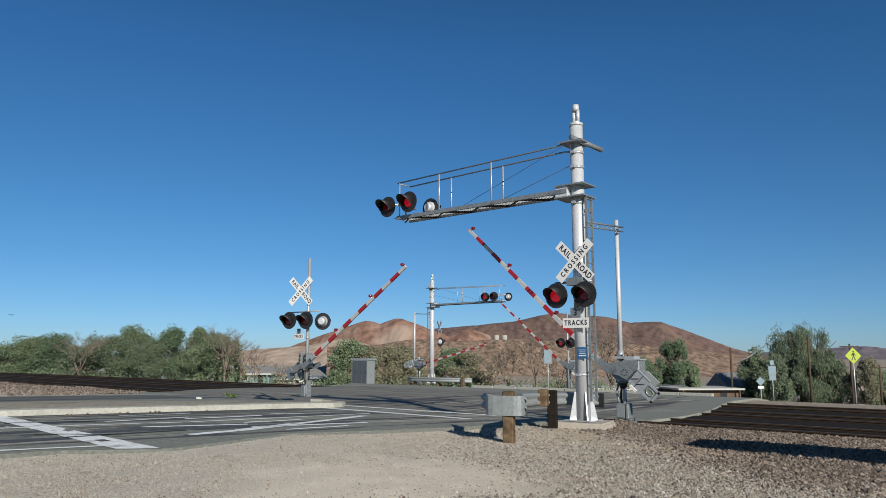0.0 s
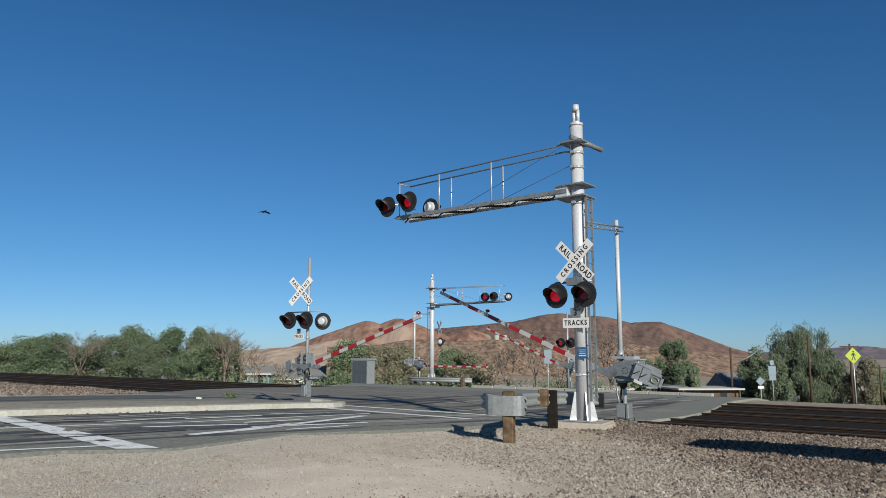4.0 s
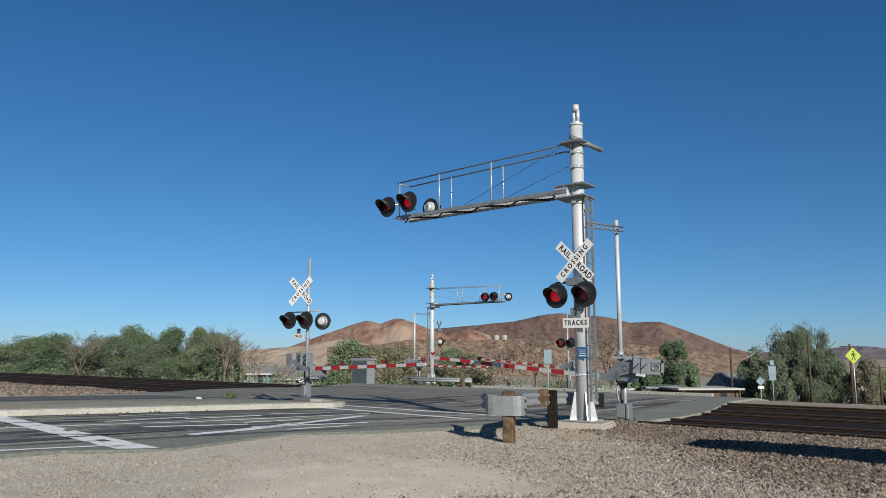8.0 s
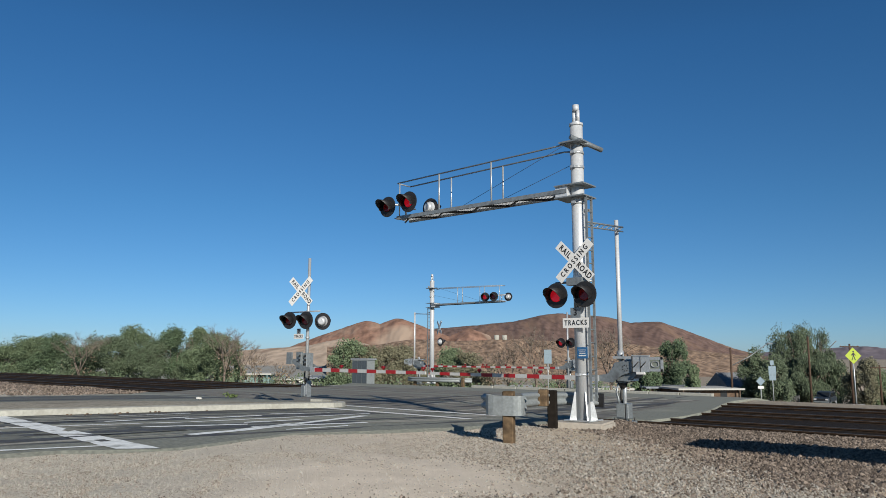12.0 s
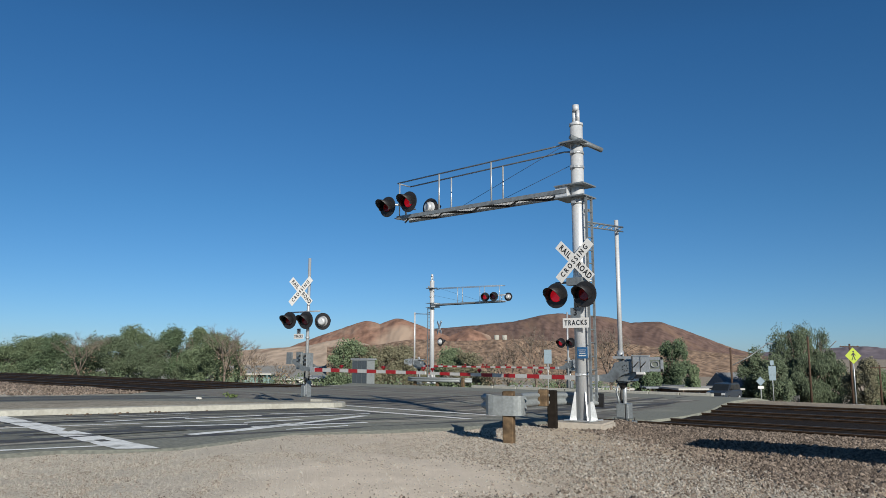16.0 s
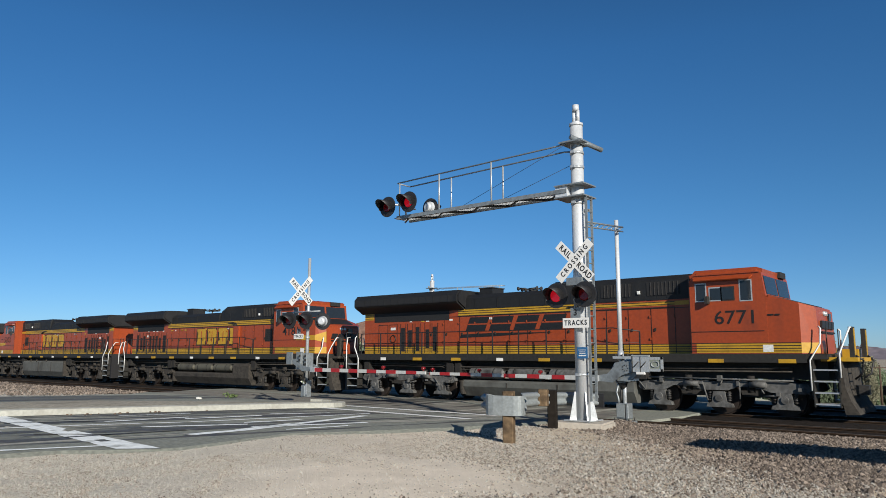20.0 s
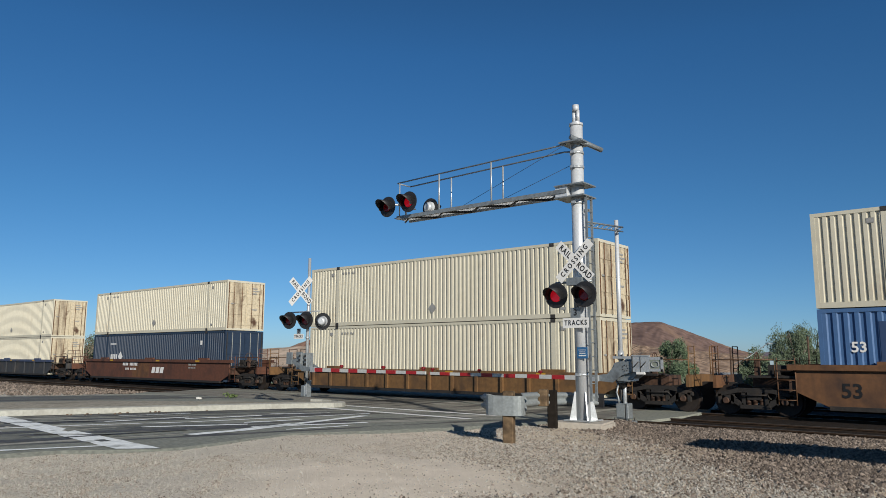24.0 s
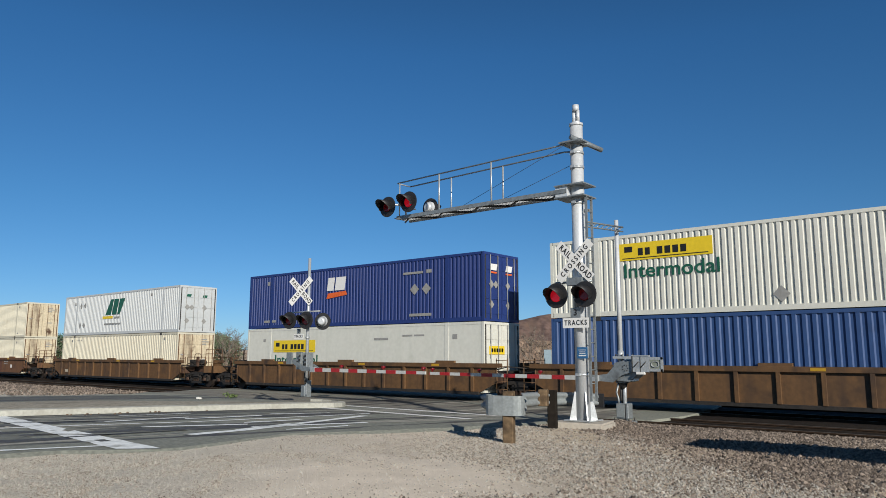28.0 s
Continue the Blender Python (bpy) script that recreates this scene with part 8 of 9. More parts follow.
def build_tree(label, at, h, w, material, seed, count=2600, size=0.32, bare=False, group="roadside trees"):
    rnd = random.Random(seed)
    t = thing("tree", label, "tree", group, at=Matrix.Translation(at))
    bm = bmesh.new()
    rod(bm, (0, 0, -0.4), (rnd.uniform(-0.2, 0.2), 0, h * 0.3), 0.05 * h * 0.5, 0.03 * h * 0.5, 8)
    tips = []

    def limb(p, d, l, r, depth):
        q = p + d * l
        rod(bm, p, q, r, r * 0.6, 5)
        if depth == 0:
            tips.append(q)
            return
        for _ in range(3 if bare else 2):
            e = (d + Vector((rnd.gauss(0, 0.5), rnd.gauss(0, 0.5), rnd.uniform(-0.1, 0.35)))).normalized()
            limb(q, e, l * rnd.uniform(0.55, 0.8), r * 0.6, depth - 1)

    n = 5
    for i in range(n):
        w0 = 2 * math.pi * i / n + rnd.uniform(-0.4, 0.4)
        d = Vector((math.cos(w0) * w / h, math.sin(w0) * w / h, 0.9)).normalized()
        limb(Vector((0, 0, h * rnd.uniform(0.12, 0.3))), d, h * (0.30 if bare else 0.26), 0.011 * h, 4 if bare else 2)
    part("trunk", bm, BARK, t, "grey-brown trunk and limbs")
    if count:
        blobs = []
        for i in range(26):
            w0, q = rnd.uniform(0, 2 * math.pi), rnd.uniform(0.1, 0.9)
            z = rnd.uniform(0.10, 0.84)
            s = rnd.uniform(0.16, 0.34)
            k = 1 - max(0, z - 0.45) * 1.1
            blobs.append(((math.cos(w0) * w * q * k, math.sin(w0) * w * q * k, h * z), w * s * 1.1, w * s * 1.1, h * s * 0.52))
        droop = "pepper" in label
        vs, fs = leaves(rnd, blobs, count * 2 if droop else count, size, droop)
        me = bpy.data.meshes.new("crown")
        me.from_pydata(vs, [], fs)
        me.materials.append(material)
        crown = new("crown", me)
        crown.parent = t
        crown["label"] = "uneven crown of small leaves"
    return t


def plant(px, top, half, depth, material, seed, label, bare=False, count=2600, size=0.32):
    """px, top, half: bearing, height and half width, all in thousandths of the depth."""
    p = spot(px / 1000, depth)
    p.z = ground_z(p.x, p.y)
    h = 1.5 + top / 1000 * depth - p.z
    return build_tree(label, p, h, half / 1000 * depth, material, seed, count, size, bare)


GREEN_LABEL = "dense dusty green desert tree beyond the tracks"
BARE_LABEL = "leafless brown tree with fine branches"
for i, (px, top, half, depth, material, label) in enumerate((
        (-640, 20, 50, 120, LEAF_GREEN, GREEN_LABEL), (-600, 22, 44, 118, LEAF_GREEN, GREEN_LABEL), (-565, 30, 46, 122, LEAF_GREEN, GREEN_LABEL), (-532, 34, 44, 120, LEAF_DARK, "dark green rounded tree beyond the tracks"),
        (-494, 20, 30, 112, LEAF_WILLOW, "grey-green spreading tree beyond the tracks"), (-462, 30, 44, 116, LEAF_WILLOW, "grey-green spreading tree beyond the tracks"), (-430, 44, 38, 124, LEAF_GREEN, "tall dusty green tree beyond the tracks"),
        (-400, 28, 42, 114, LEAF_WILLOW, "grey-green spreading tree beyond the tracks"), (-368, 42, 40, 118, LEAF_DARK, "dark green rounded tree beyond the tracks"), (-340, 46, 36, 124, LEAF_GREEN, "tall dusty green tree beyond the tracks"),
        (-318, 36, 36, 112, LEAF_GREEN, "olive-brown scrubby tree beyond the tracks"), (-300, 40, 28, 116, LEAF_GREEN, GREEN_LABEL), (-128, 28, 36, 92, LEAF_GREEN, GREEN_LABEL), (-88, 20, 40, 96, LEAF_OLIVE, "olive-brown scrubby desert tree"),
        (-55, 16, 36, 98, LEAF_OLIVE, "olive-brown scrubby desert tree"), (15, 14, 36, 100, LEAF_GREEN, "low dusty green desert tree"), (45, 10, 36, 96, LEAF_OLIVE, "low olive-brown desert bush"),
        (282, 8, 20, 105, LEAF_DARK, "dark green tree behind the low houses"), (318, 26, 28, 110, LEAF_DARK, "dark green upright tree behind the low houses"), (345, -10, 14, 100, LEAF_GREEN, "small round dark green tree"),
        (430, 16, 28, 108, LEAF_WILLOW, "grey-green tree beside the fence"), (455, 4, 30, 104, LEAF_WILLOW, "grey-green tree beside the fence"), (486, 51, 38, 124, LEAF_WILLOW, "large grey-green pepper tree beside the fence"), (512, 45, 31, 126, LEAF_WILLOW, "large drooping grey-green pepper tree"), (500, 10, 44, 122, LEAF_WILLOW, "drooping grey-green pepper tree"), (538, -4, 24, 122, LEAF_WILLOW, "drooping grey-green pepper tree"),
        (580, 2, 26, 104, LEAF_OLIVE, "olive-brown scrubby desert tree"), (612, -12, 24, 104, LEAF_GREEN, "low dusty green desert tree"), (640, 0, 30, 110, LEAF_GREEN, GREEN_LABEL))):
    plant(px, top, half, depth, material, 40 + i, label, count=24000 if abs(px) > 280 else 15000, size=0.15)
for i, (px, top, half, depth) in enumerate(((-277, 22, 22, 112), (-500, 30, 26, 106), (-300, 34, 16, 104), (-258, 4, 18, 90), (90, 14, 30, 78), (128, 36, 34, 76), (160, 10, 30, 84), (232, 40, 34, 74), (-222, -8, 22, 82), (70, 6, 22, 90), (200, 4, 24, 88))):
    plant(px, top, half, depth, LEAF_RUST, 90 + i, BARE_LABEL, True, 160, 0.2)
# low scrub filling the distance
rnd = random.Random(5)
vs, fs = [], []
for i in range(420):
    a, d = rnd.uniform(-0.8, 0.8), rnd.uniform(70, 170)
    p = spot(a, d)
    if -40 < p.x < -8 and p.y < 60 or a > 0.36 and d < 130 or -32 < p.x < -14:
        continue
    z = ground_z(p.x, p.y)
    r = rnd.uniform(0.5, 1.5)
    v, f = leaves(rnd, [((p.x, p.y, z + r * 0.5), r, r, r * 0.7)], 110, 0.17)
    k = len(vs)
    vs += v
    fs += [tuple(q + k for q in g) for g in f]
me = bpy.data.meshes.new("scrub")
me.from_pydata(vs, [], fs)
me.materials.append(LEAF_GREEN)
tagged(new("scrub", me), "low dusty green desert scrub", "scrub", kind="stuff")

# ---- buildings beyond the tracks ----
STUCCO = mat("pale_stucco", (0.62, 0.62, 0.58), 0.9, 0.0, 0.08, 4, (0.45, 0.43, 0.38), 0.3, 0.6, 0.1, 20)
# teal darkened to hold the shade under the porch roof
TEAL = mat("porch_shaded_teal_wall", (0.19, 0.29, 0.28), 0.85, 0.0, 0.1, 4)
# dark brown wall tone stands in for the shade under the roofs
WALLBROWN = mat("eave_shade_brown_wall", (0.13, 0.09, 0.065), 0.9, 0.0, 0.25, 4, (0.22, 0.17, 0.13), 0.4, 0.8)
ROOFGREY = mat("blue_grey_roofing", (0.24, 0.27, 0.31), 0.85, 0.0, 0.15, 3, (0.15, 0.16, 0.18), 0.4, 0.5)
ROOFDARK = mat("dark_blue_grey_shingles", (0.19, 0.205, 0.225), 0.85, 0.0, 0.2, 3, (0.06, 0.065, 0.075), 0.4, 0.5)
ROOFWHITE = mat("white_roof_coating", (0.50, 0.50, 0.47), 0.8, 0.0, 0.06, 3)
WINDOWDARK = mat("dark_window_glass", (0.03, 0.035, 0.04), 0.08)
FENCEMETAL = mat("chain_link_grey", (0.30, 0.31, 0.31), 0.6, 0.5, 0.1)
POLEWOOD = mat("creosoted_pole_wood", (0.095, 0.065, 0.048), 0.9, 0.0, 0.25, 4, None, 0, 1, 0.3, 15)


def build_house(side, depth, width, top, wall, roof, label, gable=0.0, turn=0.0, deep=7.0):
    """top: roof height in thousandths of the depth."""
    p = spot(side, depth)
    g = ground_z(p.x, p.y) - 0.2
    h = 1.5 + top / 1000 * depth - g - gable
    t = thing("house", label, "house", "low houses beyond the tracks", at=Matrix.Translation((p.x, p.y, g)) @ pose(0, 0, 0, 0, 0, 39.6 + turn))
    w = width / 2
    part("wall", boxes((-w, w, 0, deep, 0, h)), wall, t)
    if gable:
        bm = bmesh.new()
        prism(bm, [(-0.5, h - 0.05), (deep + 0.5, h - 0.05), (deep / 2, h + gable)], -w - 0.4, w + 0.4, 0, Matrix.Rotation(math.pi / 2, 4, "Z"))
        bmesh.ops.recalc_face_normals(bm, faces=bm.faces[:])
        part("roof", bm, roof, t)
    else:
        part("roof", boxes((-w - 0.5, w + 0.5, -0.9, deep + 0.4, h, h + 0.22)), roof, t)
    n = max(2, int(width / 3))
    for i in range(n):
        x = -w + width * (i + 0.5) / n
        if i == n // 2:
            part("door", boxes((x - 0.45, x + 0.45, -0.03, 0.02, 0, min(2.05, h - 0.1))), WINDOWDARK, t, "dark doorway")
        else:
            win = part("window", boxes((x - 0.75, x + 0.75, -0.03, 0.02, h * 0.42, h * 0.8)), ROOFWHITE, t, "white framed window")
            part("pane", boxes((x - 0.66, x - 0.04, -0.045, -0.03, h * 0.45, h * 0.77), (x + 0.04, x + 0.66, -0.045, -0.03, h * 0.45, h * 0.77)), WINDOWDARK, win)
    part("porch_post", boxes((-w + 0.1, -w + 0.25, -0.85, -0.7, 0, h), (w - 0.25, w - 0.1, -0.85, -0.7, 0, h)), wall, t)
    return t


build_house(-0.262, 118, 5.6, -26, TEAL, ROOFWHITE, "low pale teal house with a flat white roof")
build_house(-0.208, 122, 4.6, -33, STUCCO, ROOFWHITE, "low white house with a flat roof")
build_house(-0.170, 100, 3.6, -31, STUCCO, ROOFGREY, "small white house with a grey roof")
build_house(0.432, 112, 8.8, -22, WALLBROWN, ROOFDARK, "low building with a dark blue-grey gabled roof", 2.5, 8)
build_house(0.365, 96, 8.0, -45, WALLBROWN, ROOFWHITE, "low building with a long white flat roof", 0, 5)
build_house(0.318, 102, 7.5, -43, WALLBROWN, ROOFGREY, "low shed with a weathered roof")
build_house(0.225, 98, 6.0, -45, STUCCO, ROOFWHITE, "low white outbuilding beyond the tracks")
build_house(0.09, 96, 6.5, -44, STUCCO, ROOFWHITE, "low white outbuilding behind bare trees")


def build_pole(side, depth, top, arms, label, lamp=False):
    p = spot(side, depth)
    g = ground_z(p.x, p.y)
    h = 1.5 + top / 1000 * depth - g
    t = thing("utility_pole", label, "utility pole", "utility poles", at=Matrix.Translation((p.x, p.y, g)) @ pose(0, 0, 0, 0, 0, 39.6))
    part("pole", mesh(rod, (0, 0, -0.5), (0.05, 0, h), 0.16, 0.11, 10), POLEWOOD, t)
    for k in range(arms):
        z = h - 0.35 - 0.9 * k
        part("crossarm", boxes((-1.2, 1.2, -0.06, 0.06, z - 0.06, z + 0.06)), POLEWOOD, t)
        for x in (-1.1, -0.5, 0.5, 1.1):
            part("insulator", mesh(rod, (x, 0, z + 0.06), (x, 0, z + 0.2), 0.04, 0.03, 8), GREYMETAL, t)
    if lamp:
        part("lamp_arm", mesh(tube, [(0, 0, h - 2.4), (2.5, 0, h - 1.2), (5.3, 0.4, h + 0.6)], 0.06), GREYMETAL, t)
        part("lamp_head", mesh(rod, (5.2, 0.4, h + 0.62), (6.0, 0.45, h + 0.60), 0.14, 0.1, 8), GREYMETAL, t)
    return t


build_pole(0.397, 98, 12, 0, "bare brown utility pole beside the fence", True)
build_pole(0.505, 94, 28, 0, "dark wooden pole against the pepper tree")
build_pole(0.562, 92, 18, 1, "wooden utility pole with one crossarm")
build_pole(0.601, 100, -11, 1, "short wooden utility pole with one crossarm")
build_pole(-0.410, 160, 28, 1, "distant wooden utility pole with one crossarm")
bm = bmesh.new()
for a, b, za, zb in ((spot(0.401, 98), spot(0.50, 130), 4.0, 6.4), (spot(0.401, 98), spot(0.8, 130), 3.4, 5.0)):
    pts = []
    for i in range(13):
        f = i / 12
        q = a.lerp(b, f)
        pts.append((q.x, q.y, -2.0 + za + (zb - za) * f - 0.8 * math.sin(math.pi * f) + 0.0))
    tube(bm, pts, 0.015, 5)
tagged(part("overhead_wires", bm, DARKSTEEL), "thin dark overhead wires between the poles", "wires")


def build_sign(side, depth, name, label, category, plates, top):
    """Flat plates on a thin post: (shape, width, height, lift below the top, material)."""
    p = spot(side, depth)
    g = ground_z(p.x, p.y)
    h = 1.5 + top / 1000 * depth - g
    t = thing(name, label, category, "roadside signs", at=Matrix.Translation((p.x, p.y, g)) @ pose(0, 0, 0, 0, 0, 39.6))
    part("post", mesh(rod, (0, 0.03, -0.3), (0, 0.03, h), 0.035, 0.035, 8), GALV, t)
    for shape, w, hh, drop, m in plates:
        z = h - drop - hh / 2
        bm = bmesh.new()
        if shape == "diamond":
            prism(bm, [(-w / 2, z), (0, z - hh / 2), (w / 2, z), (0, z + hh / 2)], -0.008, 0.0)
        else:
            prism(bm, [(-w / 2, z - hh / 2), (w / 2, z - hh / 2), (w / 2, z + hh / 2), (-w / 2, z + hh / 2)], -0.008, 0.0)
        bmesh.ops.recalc_face_normals(bm, faces=bm.faces[:])
        part("plate", bm, m, t)
    return t, h


SIGNGREY = mat("grey_sign_back", (0.17, 0.235, 0.28), 0.5, 0.4, 0.1, 10)
ped, hp = build_sign(0.5665, 47, "warning_sign", "fluorescent yellow-green diamond sign with a dark walking symbol", "road sign", [("diamond", 1.06, 1.06, 0.0, YELLOWSIGN)], 13)
bm = bmesh.new()
z = hp - 0.53
rod(bm, (0.02, -0.012, z + 0.27), (0.02, -0.016, z + 0.27), 0.055, 0.055, 12)
for quad in (((-0.03, 0.2), (0.08, 0.2), (0.06, -0.02), (-0.04, -0.02)), ((-0.03, -0.02), (0.02, -0.02), (-0.08, -0.3), (-0.14, -0.3)), ((0.0, -0.02), (0.06, -0.02), (0.15, -0.28), (0.09, -0.3)), ((0.07, 0.17), (0.17, 0.02), (0.13, 0.0), (0.05, 0.1)), ((-0.03, 0.17), (-0.15, 0.04), (-0.11, 0.0), (0.0, 0.1))):
    prism(bm, [(x, z + q) for x, q in quad], -0.016, -0.012)
bmesh.ops.recalc_face_normals(bm, faces=bm.faces[:])
part("symbol", bm, SIGNBLACK, ped, "dark walking symbol")
build_sign(0.4535, 60, "road_sign", "stacked grey sign backs on a thin post", "road sign", [("rect", 0.32, 0.38, 0.0, SIGNGREY), ("rect", 0.62, 0.72, 0.45, SIGNGREY), ("rect", 0.55, 0.42, 1.2, SIGNGREY)], -5)
build_sign(0.4365, 58, "road_sign", "pale diamond sign back over a small plate", "road sign", [("diamond", 0.72, 0.72, 0.0, SIGNGREY), ("rect", 0.45, 0.2, 0.74, WHITE)], -27)
build_sign(0.145, 58, "road_sign", "blue-grey sign back on a thin post", "road sign", [("rect", 0.60, 1.1, 0.0, SIGNGREY)], 9)


def build_fence():
    t = thing("chain_link_fence", "grey chain-link fence along the lower road", "fence", kind="structure")
    a, b = spot(0.39, 112), spot(0.488, 112)
    n = 9
    for i in range(n):
        p = a.lerp(b, i / (n - 1))
        g = ground_z(p.x, p.y)
        part("fence_post", mesh(rod, (p.x, p.y, g - 0.3), (p.x, p.y, g + 1.55), 0.05, 0.05, 6), FENCEMETAL, t)
    bm = bmesh.new()
    d = (b - a) / (n * 10)
    for i in range(n * 10):
        p = a + d * i
        g = ground_z(p.x, p.y)
        rod(bm, (p.x, p.y, g + 0.05), (p.x + d.x, p.y + d.y, g + 1.45), 0.014, 0.014, 3)
        rod(bm, (p.x + d.x, p.y + d.y, g + 0.05), (p.x, p.y, g + 1.45), 0.014, 0.014, 3)
    part("fence_mesh", bm, FENCEMETAL, t, "woven wire mesh")


build_fence()


def build_car(at, paint, label):
    t = thing("car", label, "car", "parked cars", at=at)
    bm = bmesh.new()
    prism(bm, [(-2.2, 0.35), (2.2, 0.35), (2.25, 0.75), (1.3, 0.92), (0.7, 1.42), (-1.1, 1.45), (-1.9, 0.95), (-2.25, 0.85)], -0.85, 0.85)
    bmesh.ops.recalc_face_normals(bm, faces=bm.faces[:])
    bmesh.ops.bevel(bm, geom=bm.edges[:], offset=0.07, segments=2, affect="EDGES")
    part("body", bm, paint, t)
    part("window", mesh(prism, [(-1.55, 0.97), (1.05, 0.97), (0.62, 1.34), (-1.05, 1.37)], -0.862, 0.862), GLASSDARK, t)
    for x in (-1.35, 1.4):
        for y in (-0.8, 0.8):
            wh = part("wheel", mesh(rod, (x, y - 0.1, 0.33), (x, y + 0.1, 0.33), 0.33, 0.33, 18), BLACK, t)
            part("rim", mesh(rod, (x, y - 0.11, 0.33), (x, y + 0.11, 0.33), 0.2, 0.2, 12), GALV, wh)
    return t


SUVPAINT = mat("dark_blue_grey_car_paint", (0.055, 0.072, 0.098), 0.3, 0.4, 0.1, 6, (0.08, 0.085, 0.09), 0.2, 1.5)
HEADLAMP = mat("clear_headlamp_lens", (0.75, 0.78, 0.8), 0.12, 0.3)


def build_suv():
    """A tall estate car, nose towards +x, standing on z = 0."""
    t = thing("suv", "dark blue-grey sport utility car driving up to the crossing", "car")
    bm = bmesh.new()
    prism(bm, [(-2.25, 0.42), (2.2, 0.38), (2.32, 0.62), (2.28, 0.98), (1.25, 1.12), (-2.2, 1.12), (-2.34, 0.8)], -0.94, 0.94)
    bmesh.ops.recalc_face_normals(bm, faces=bm.faces[:])
    bmesh.ops.bevel(bm, geom=bm.edges[:], offset=0.09, segments=3, affect="EDGES")
    part("body", bm, SUVPAINT, t)
    bm = bmesh.new()
    prism(bm, [(1.22, 1.08), (0.48, 1.68), (0.2, 1.76), (-1.9, 1.74), (-2.28, 1.08)], -0.83, 0.83)
    bmesh.ops.recalc_face_normals(bm, faces=bm.faces[:])
    bmesh.ops.bevel(bm, geom=bm.edges[:], offset=0.06, segments=2, affect="EDGES")
    part("cabin", bm, SUVPAINT, t)
    bm = bmesh.new()
    bm.faces.new([bm.verts.new(p) for p in ((1.17, -0.74, 1.15), (1.17, 0.74, 1.15), (0.55, 0.68, 1.655), (0.55, -0.68, 1.655))])
    solid(part("windscreen", bm, GLASSDARK, t, "dark reflecting windscreen"), 0.03)
    for x0, x1, x2, x3 in ((-0.05, 0.98, 0.42, -0.05), (-1.05, -0.12, -0.12, -1.05), (-2.0, -1.12, -1.12, -1.78)):
        for y in (-0.84, 0.84):
            part("side_window", mesh(prism, [(x0, 1.16), (x1, 1.16), (x2, 1.62), (x3, 1.62)], y - 0.012, y + 0.012), GLASSDARK, t)
    part("grille", boxes((2.24, 2.32, -0.5, 0.5, 0.68, 0.9)), BLACK, t, "black grille")
    part("bumper", boxes((2.2, 2.36, -0.88, 0.88, 0.42, 0.6)), GREYMETAL, t, "grey bumper")
    for y in (-0.7, 0.7):
        part("headlight", boxes((2.2, 2.33, y - 0.16, y + 0.16, 0.72, 0.92)), HEADLAMP, t, "clear headlight")
        part("mirror", boxes((0.75, 0.9, y * 1.42 - 0.1, y * 1.42 + 0.1, 1.14, 1.3)), BLACK, t)
        part("roof_rail", boxes((-1.7, 0.1, y - 0.02, y + 0.02, 1.76, 1.81)), BLACK, t)
    for x in (-1.4, 1.42):
        for y in (-0.84, 0.84):
            wh = part("wheel", mesh(rod, (x, y - 0.12, 0.36), (x, y + 0.12, 0.36), 0.36, 0.36, 20), BLACK, t)
            part("rim", mesh(rod, (x, y - 0.13, 0.36), (x, y + 0.13, 0.36), 0.22, 0.22, 12), GALV, wh)
    return t


suv = build_suv()
p = spot(-0.1765, 112)
build_car(Matrix.Translation((p.x, p.y, ground_z(p.x, p.y))) @ pose(0, 0, 0, 0, 0, 40), STUCCO, "pale car parked beside a small house")


CABINETDARK = mat("dark_blue_grey_door_paint", (0.085, 0.105, 0.12), 0.5, 0.2, 0.15, 10, (0.09, 0.10, 0.11), 0.4, 3.0)


def build_cabinet():
    t = thing("relay_cabinet", "grey steel relay cabinet beyond the tracks", "equipment box", at=pose(-38.95, 37.9, -0.78, 0, 0, 8))
    part("body", boxes((-0.70, 0.70, -0.45, 0.45, 0.1, 2.0)), GALVDULL, t)
    part("roof", boxes((-0.82, 0.82, -0.52, 0.52, 2.0, 2.08)), GALV, t)
    for x in (-0.66, -0.21, 0.24):
        d = part("door", boxes((x, x + 0.41, -0.475, -0.455, 0.18, 1.92)), CABINETDARK, t, "grey steel door")
        part("handle", boxes((x + 0.36, x + 0.4, -0.5, -0.476, 0.95, 1.15)), DARKSTEEL, d)
    part("plinth", boxes((-0.8, 0.8, -0.5, 0.5, 0.0, 0.1)), CONCRETE, t)


build_cabinet()


def build_far_barrier():
    t = thing("guard_rail", "short galvanised crash barrier round the far mast", "guard rail", "guard rails")
    z = -0.08
    bm = bmesh.new()
    w_beam(bm, [(-34.3, 38.0, z), (-34.15, 37.6, z), (-33.6, 37.4, z), (-31.5, 37.5, z), (-28.8, 37.9, z)])
    solid(part("beam", bm, GALVDULL, t, "folded galvanised beam"), 0.006)
    for x in (-33.6, -31.6, -29.4):
        part("post", boxes((x - 0.08, x + 0.08, 37.6, 37.76, -0.6, 0.12)), WOOD, t)


build_far_barrier()


# ---- added out-of-view roof whose shadow falls across the gravel ----
def build_shadow_roof():
    t = thing("shelter_roof", "unseen flat steel roof on two posts, added to cast a shadow", "shelter")
    bm = bmesh.new()
    hull8(bm, [(-0.22, 10.22, 2.25), (2.9, 9.62, 2.25), (2.65, 11.65, 2.25), (-0.27, 11.28, 2.25), (-0.22, 10.22, 2.33), (2.9, 9.62, 2.33), (2.65, 11.65, 2.33), (-0.27, 11.28, 2.33)])
    part("roof", bm, GALV, t)
    for x, y in ((2.7, 10.0), (2.5, 11.65)):
        part("post", mesh(rod, (x, y, ground_z(x, y) - 0.2), (x, y, 2.25), 0.05, 0.05, 8), GALV, t)


build_shadow_roof()


